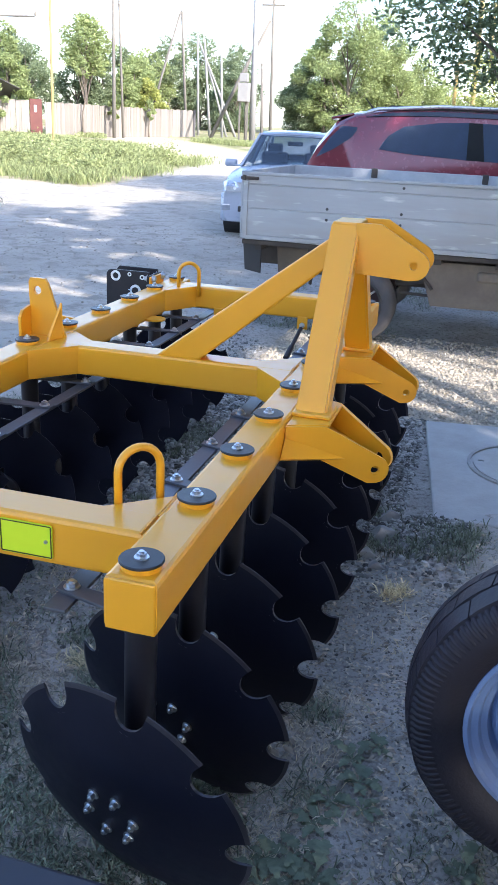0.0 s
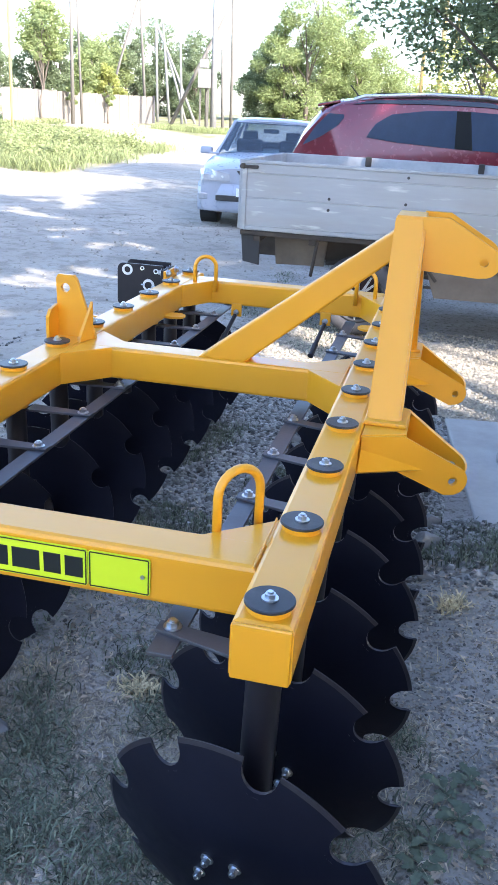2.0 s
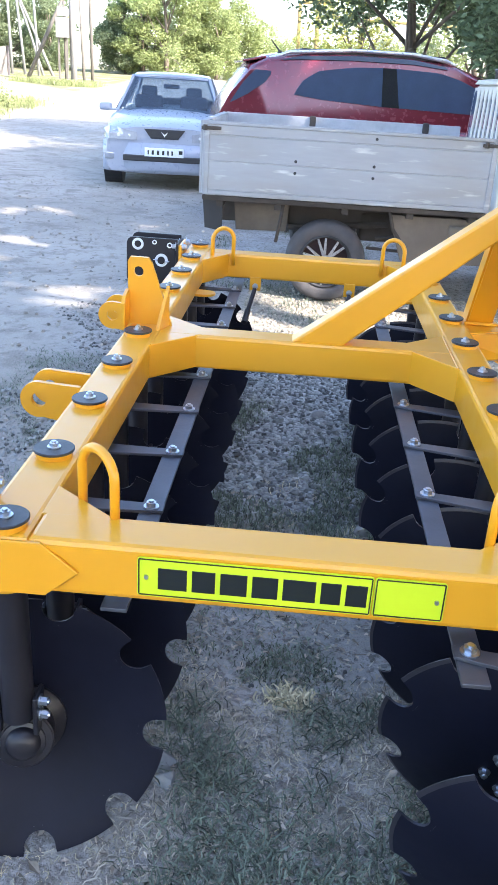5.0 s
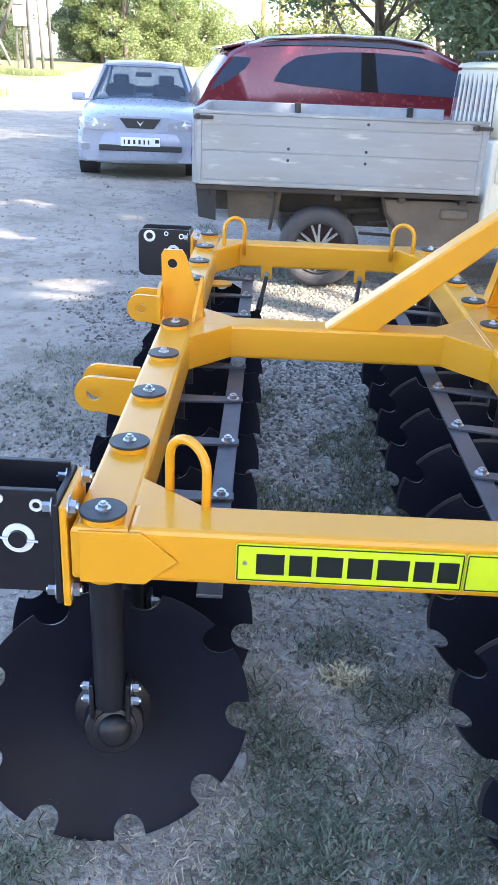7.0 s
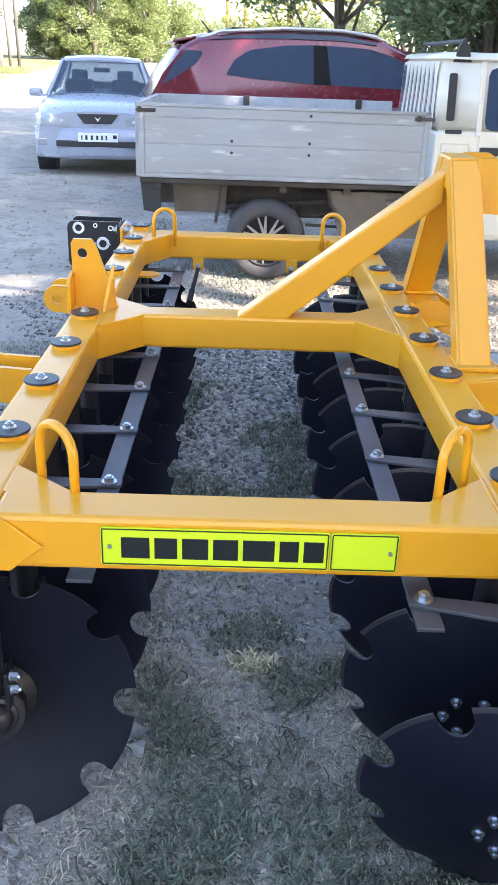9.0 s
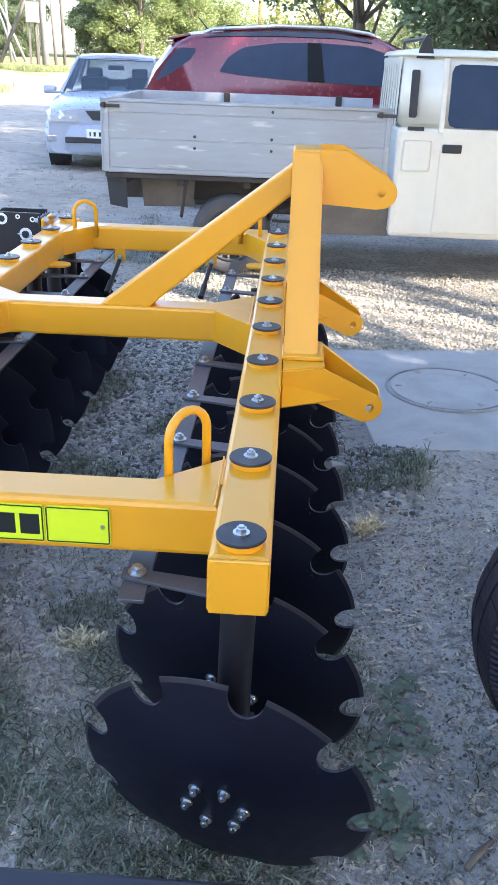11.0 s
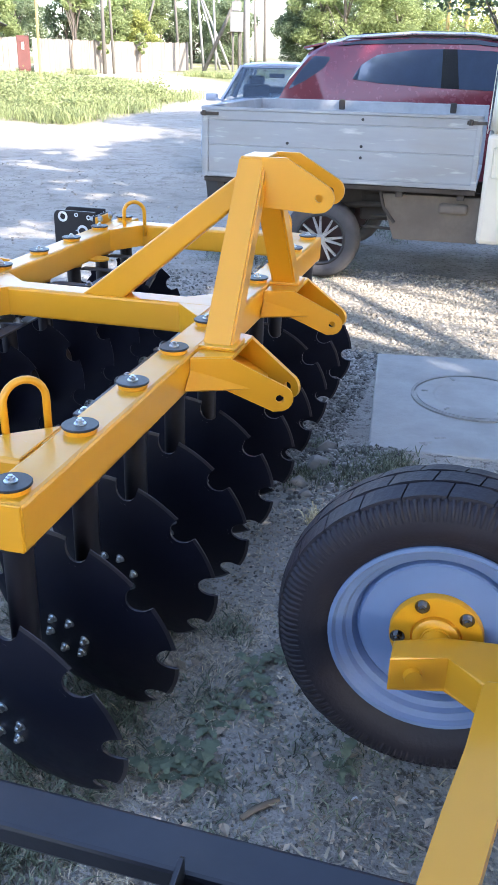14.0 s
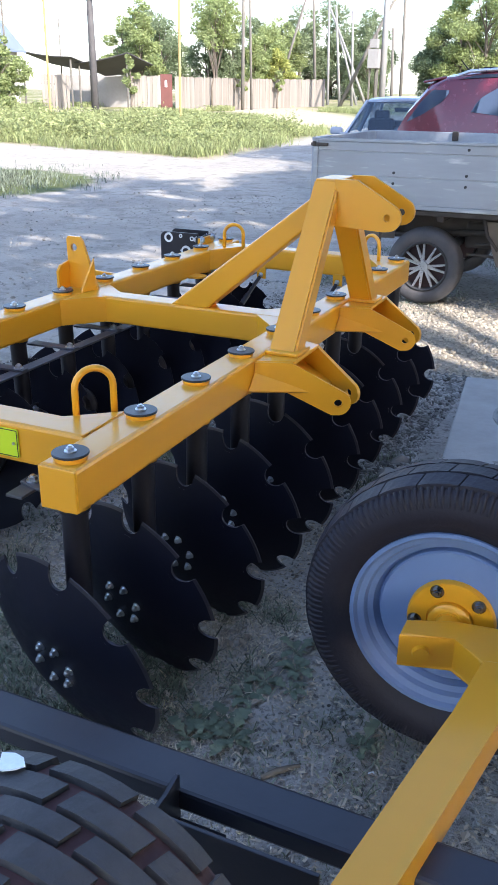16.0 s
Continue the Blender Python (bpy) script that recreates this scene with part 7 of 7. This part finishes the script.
def build_leaves():
    """Broad-leaved weeds by the wheel, and dead leaves."""
    rnd = random.Random(21)
    for x, y, n, s in ((0.40, 0.42, 7, 0.032), (0.37, 0.50, 7, 0.030), (0.34, 0.34, 7, 0.030), (0.43, 0.56, 6, 0.026), (0.30, 0.16, 6, 0.032), (0.66, 0.22, 6, 0.036), (0.35, 0.10, 5, 0.042), (0.25, 0.055, 5, 0.042), (0.24, 0.13, 5, 0.036), (0.32, 0.26, 6, 0.028), (0.42, 0.33, 5, 0.03), (0.36, 0.10, 5, 0.03)):
        w = thing("weed_plant", "low broad-leaved weed growing in the dirt", "plant", (x, y, ground_z(x, y)), group="weeds by the wheel")
        n += 4
        for k in range(n):
            a = 2 * math.pi * k / n + rnd.uniform(-0.5, 0.5)
            L = s * rnd.uniform(0.65, 1.8)
            lift = rnd.uniform(0.02, 0.55)
            bm = bmesh.new()
            d = Vector((math.cos(a), math.sin(a), 0))
            side = Vector((-d.y, d.x, 0))
            rows = []
            for u, wd in ((0.0, 0.04), (0.25, 0.05), (0.36, 0.24), (0.45, 0.15), (0.56, 0.30), (0.64, 0.18), (0.76, 0.27), (0.84, 0.14), (0.92, 0.13), (1.0, 0.02)):
                c = d * L * u * 1.3 + side * L * rnd.uniform(-0.05, 0.05) + Vector((0, 0, L * lift * math.sin(u * 2.4) + 0.006 + L * rnd.uniform(-0.05, 0.05)))
                rows.append([bm.verts.new(c - side * L * wd + Vector((0, 0, 0.12 * L * wd))), bm.verts.new(c), bm.verts.new(c + side * L * wd + Vector((0, 0, 0.12 * L * wd)))])
            for p, q in zip(rows, rows[1:]):
                for j in (0, 1):
                    bm.faces.new((p[j], p[j + 1], q[j + 1], q[j]))
            part("leaf", bm, "weed", w, smooth=True)
    vs, fs = [], []
    for _ in range(6000):
        x, y = rnd.uniform(-1.4, 1.5), rnd.uniform(-1.0, 1.9)
        z = ground_z(x, y) + 0.006
        s = rnd.uniform(0.003, 0.012) * (1.9 if rnd.random() < 0.12 else 1)
        a = rnd.uniform(0, 6.28)
        d, e = Vector((math.cos(a), math.sin(a), rnd.uniform(-0.25, 0.35))), Vector((-math.sin(a), math.cos(a), rnd.uniform(-0.3, 0.3)))
        c = Vector((x, y, z + s * 0.2))
        k = len(vs)
        vs += [c - d * s, c - e * s * 0.5 + Vector((0, 0, s * 0.25)), c + d * s, c + e * s * 0.5 + Vector((0, 0, s * 0.25))]
        fs += [(k, k + 1, k + 2), (k, k + 2, k + 3)]
    ob = part("dead_leaves", grid_mesh("dead_leaves", vs, fs, "deadleaf"), "deadleaf")
    tagged(ob, "scattered dry brown leaves on the dirt", "leaves", kind="stuff")


build_leaves()


def build_litter():
    """Bits of straw, bark and leaf trodden into the dirt."""
    rnd = random.Random(77)
    vs, fs = [], []
    for _ in range(15000):
        x, y = rnd.uniform(-1.5, 1.5), rnd.uniform(-1.1, 2.1)
        if 0.3 < x < 1.6 and 1.95 < y < 3.4:
            continue
        z = ground_z(x, y) + 0.004
        L, w, a = rnd.uniform(0.003, 0.011) * rnd.choice((1, 1, 1.8)), rnd.uniform(0.001, 0.0042), rnd.uniform(0, 6.28)
        d, e = Vector((math.cos(a), math.sin(a), rnd.uniform(-0.2, 0.3))), Vector((-math.sin(a), math.cos(a), rnd.uniform(-0.3, 0.3)))
        c = Vector((x, y, z))
        k = len(vs)
        vs += [c - d * L - e * w, c - d * L + e * w, c + d * L + e * w * 0.6, c + d * L - e * w * 0.6]
        fs += [(k, k + 1, k + 2, k + 3)]
    ob = part("plant_litter", grid_mesh("plant_litter", vs, fs, "litter"), "litter")
    tagged(ob, "bits of straw and leaf trodden into the dirt", "litter", kind="stuff")


build_litter()


def build_twig():
    """A dry stick and pale chips on the dirt by the wheel."""
    t = thing("dry_twig", "short grey dry twig lying on the dirt", "twig", (0.51, 0.048, ground_z(0.51, 0.048) + 0.006))
    bm = bmesh.new()
    sweep(bm, [(-0.034, -0.038, 0.0), (-0.01, -0.008, 0.004), (0.012, 0.014, 0.003), (0.034, 0.036, 0.001)], [0.0065, 0.008, 0.0075, 0.005], 8)
    part("stem", bm, "bark", t, smooth=True)
    rnd = random.Random(4)
    for x, y in ((0.704, 0.147), (0.57, 0.24), (0.54, 0.21), (0.10, 0.35), (0.44, -0.02), (0.62, 0.30), (0.30, 0.20)):
        bm = bmesh.new()
        a = rnd.uniform(0, 3.1)
        box(bm, (0, 0, 0), (rnd.uniform(0.014, 0.03), 0.006, 0.004), rot=Matrix.Rotation(a, 3, 'Z'), bevel=0.001)
        c = part("wood_chip", bm, "sticker" if x > 0.68 else "litter")
        c.location = (x, y, ground_z(x, y) + 0.004)
        tagged(c, "small pale chip lying on the dirt", "chip", "pale chips")


build_twig()


def stone_shape(rnd, s):
    """A small rounded stone: three rings of five corners, the lowest in the ground."""
    pts = []
    sx, sy, turn = rnd.uniform(0.75, 1.3), rnd.uniform(0.7, 1.1), rnd.uniform(0, 6.28)
    for r0, z0 in ((0.85, -0.2), (1.0, 0.30), (0.60, 0.80)):
        for k in range(5):
            a = 2 * math.pi * k / 5 + rnd.uniform(-0.25, 0.25) + z0
            r = s * r0 * rnd.uniform(0.82, 1.12)
            u, v = r * math.cos(a) * sx, r * math.sin(a) * sy
            pts.append(Vector((u * math.cos(turn) - v * math.sin(turn), u * math.sin(turn) + v * math.cos(turn), s * (z0 + rnd.uniform(-0.1, 0.1)))))
    f = [(10, 11, 12, 13, 14)]
    for b in (0, 5):
        for k in range(5):
            f.append((b + k, b + (k + 1) % 5, b + 5 + (k + 1) % 5, b + 5 + k))
    return pts, f


def build_gravel():
    rnd = random.Random(31)
    vs, fs = [], []

    def lay(n, x0, x1, y0, y1, smin, smax, test=None):
        done = 0
        while done < n:
            x, y = rnd.uniform(x0, x1), rnd.uniform(y0, y1)
            if 0.33 < x < 1.60 and 1.99 < y < 3.35:
                continue
            if test and not test(x, y):
                continue
            pts, f = stone_shape(rnd, rnd.uniform(smin, smax) * (1.5 if rnd.random() < 0.06 else 1))
            k = len(vs)
            z = ground_z(x, y)
            for p in pts:
                vs.append((x + p.x, y + p.y, z + p.z))
            fs.extend([tuple(i + k for i in q) for q in f])
            done += 1

    def edge(x, y, cut):
        return cut + 0.16 * noise.noise(Vector((x * 3, y * 3, 4.0)))

    lay(8200, -0.98, 0.0, 1.50, 3.3, 0.0075, 0.016, lambda x, y: y > edge(x, y, 1.68) or rnd.random() < 0.10)
    lay(3500, -2.6, -0.9, 1.2, 5.2, 0.005, 0.012, lambda x, y: noise.noise(Vector((x * 1.1, y * 1.1, 14.0))) > 0.05)
    lay(4200, -1.3, 1.6, -0.9, 1.7, 0.0018, 0.0055)
    lay(9000, 0.15, 1.5, -0.5, 1.5, 0.0018, 0.0060)
    lay(420, -1.0, 0.0, 0.7, 1.6, 0.004, 0.010)
    
    lay(3600, 0.10, 0.60, 1.45, 3.3, 0.006, 0.014, lambda x, y: y > edge(x, y, 1.75) or rnd.random() < 0.25)
    ob = part("gravel", grid_mesh("gravel", vs, fs, "stone"), "stone")
    tagged(ob, "loose grey crushed gravel on the dirt", "gravel", kind="stuff")
    vs, fs = [], []
    lay(3600, 0.12, 1.5, -0.6, 1.6, 0.0016, 0.0052)
    lay(900, -1.3, 0.1, -0.9, 1.5, 0.0016, 0.0045)
    # stones of the sunny strip, in the lightened colour
    lay(13000, -0.9, 2.6, 3.05, 5.3, 0.005, 0.013, lambda x, y: y > edge(x, y, 3.25))
    ob = part("dusty_gravel", grid_mesh("dusty_gravel", vs, fs, "pale_sunlit_stone"), "pale_sunlit_stone")
    tagged(ob, "pale gravel trodden into the dirt, sunlight put into its colour", "gravel", kind="stuff")
    vs, fs = [], []
    lay(2600, -6.5, -1.1, 1.0, 11.5, 0.005, 0.016)
    ob = part("earth_clods", grid_mesh("earth_clods", vs, fs, "clod"), "clod")
    tagged(ob, "small dry clods scattered over the road", "clods", kind="stuff")
    for x, y, s in ((-0.77, 0.43, 0.040), (-0.745, 0.37, 0.030), (-0.84, 0.47, 0.045), (-0.18, 1.55, 0.030), (-0.28, 1.52, 0.024), (-0.40, 2.69, 0.040), (-0.26, 1.80, 0.030), (-0.24, 1.62, 0.034), (0.28, 1.97, 0.050), (0.235, 1.63, 0.042), (0.273, 1.79, 0.058), (0.28, 1.54, 0.030), (0.36, 1.71, 0.026), (0.18, 1.47, 0.028)):
        bm = bmesh.new()
        bmesh.ops.create_icosphere(bm, subdivisions=3, radius=s)
        off = Vector((x * 9, y * 9, 0))
        for v in bm.verts:
            d = v.co.normalized()
            v.co *= 0.95 + 0.28 * noise.noise(d * 1.3 + off) + 0.05 * noise.noise(d * 4 + off)
            # broken faces
            for j in range(3):
                n = Vector((math.sin(j * 2.1 + x * 40), math.cos(j * 2.1 + x * 40), 0.5 + 0.4 * math.sin(j + y * 30))).normalized()
                e = v.co.dot(n) - 0.55 * s
                if e > 0:
                    v.co -= n * e * 0.85
            v.co.z *= 0.66
        o = part("stone", bm, "bigstone", None, "", True)
        o.data.set_sharp_from_angle(angle=radians(32))
        o.location = (x, y, ground_z(x, y) + s * 0.25)
        tagged(o, "rough pale grey stone lying on the ground", "stone", "loose stones")


build_gravel()
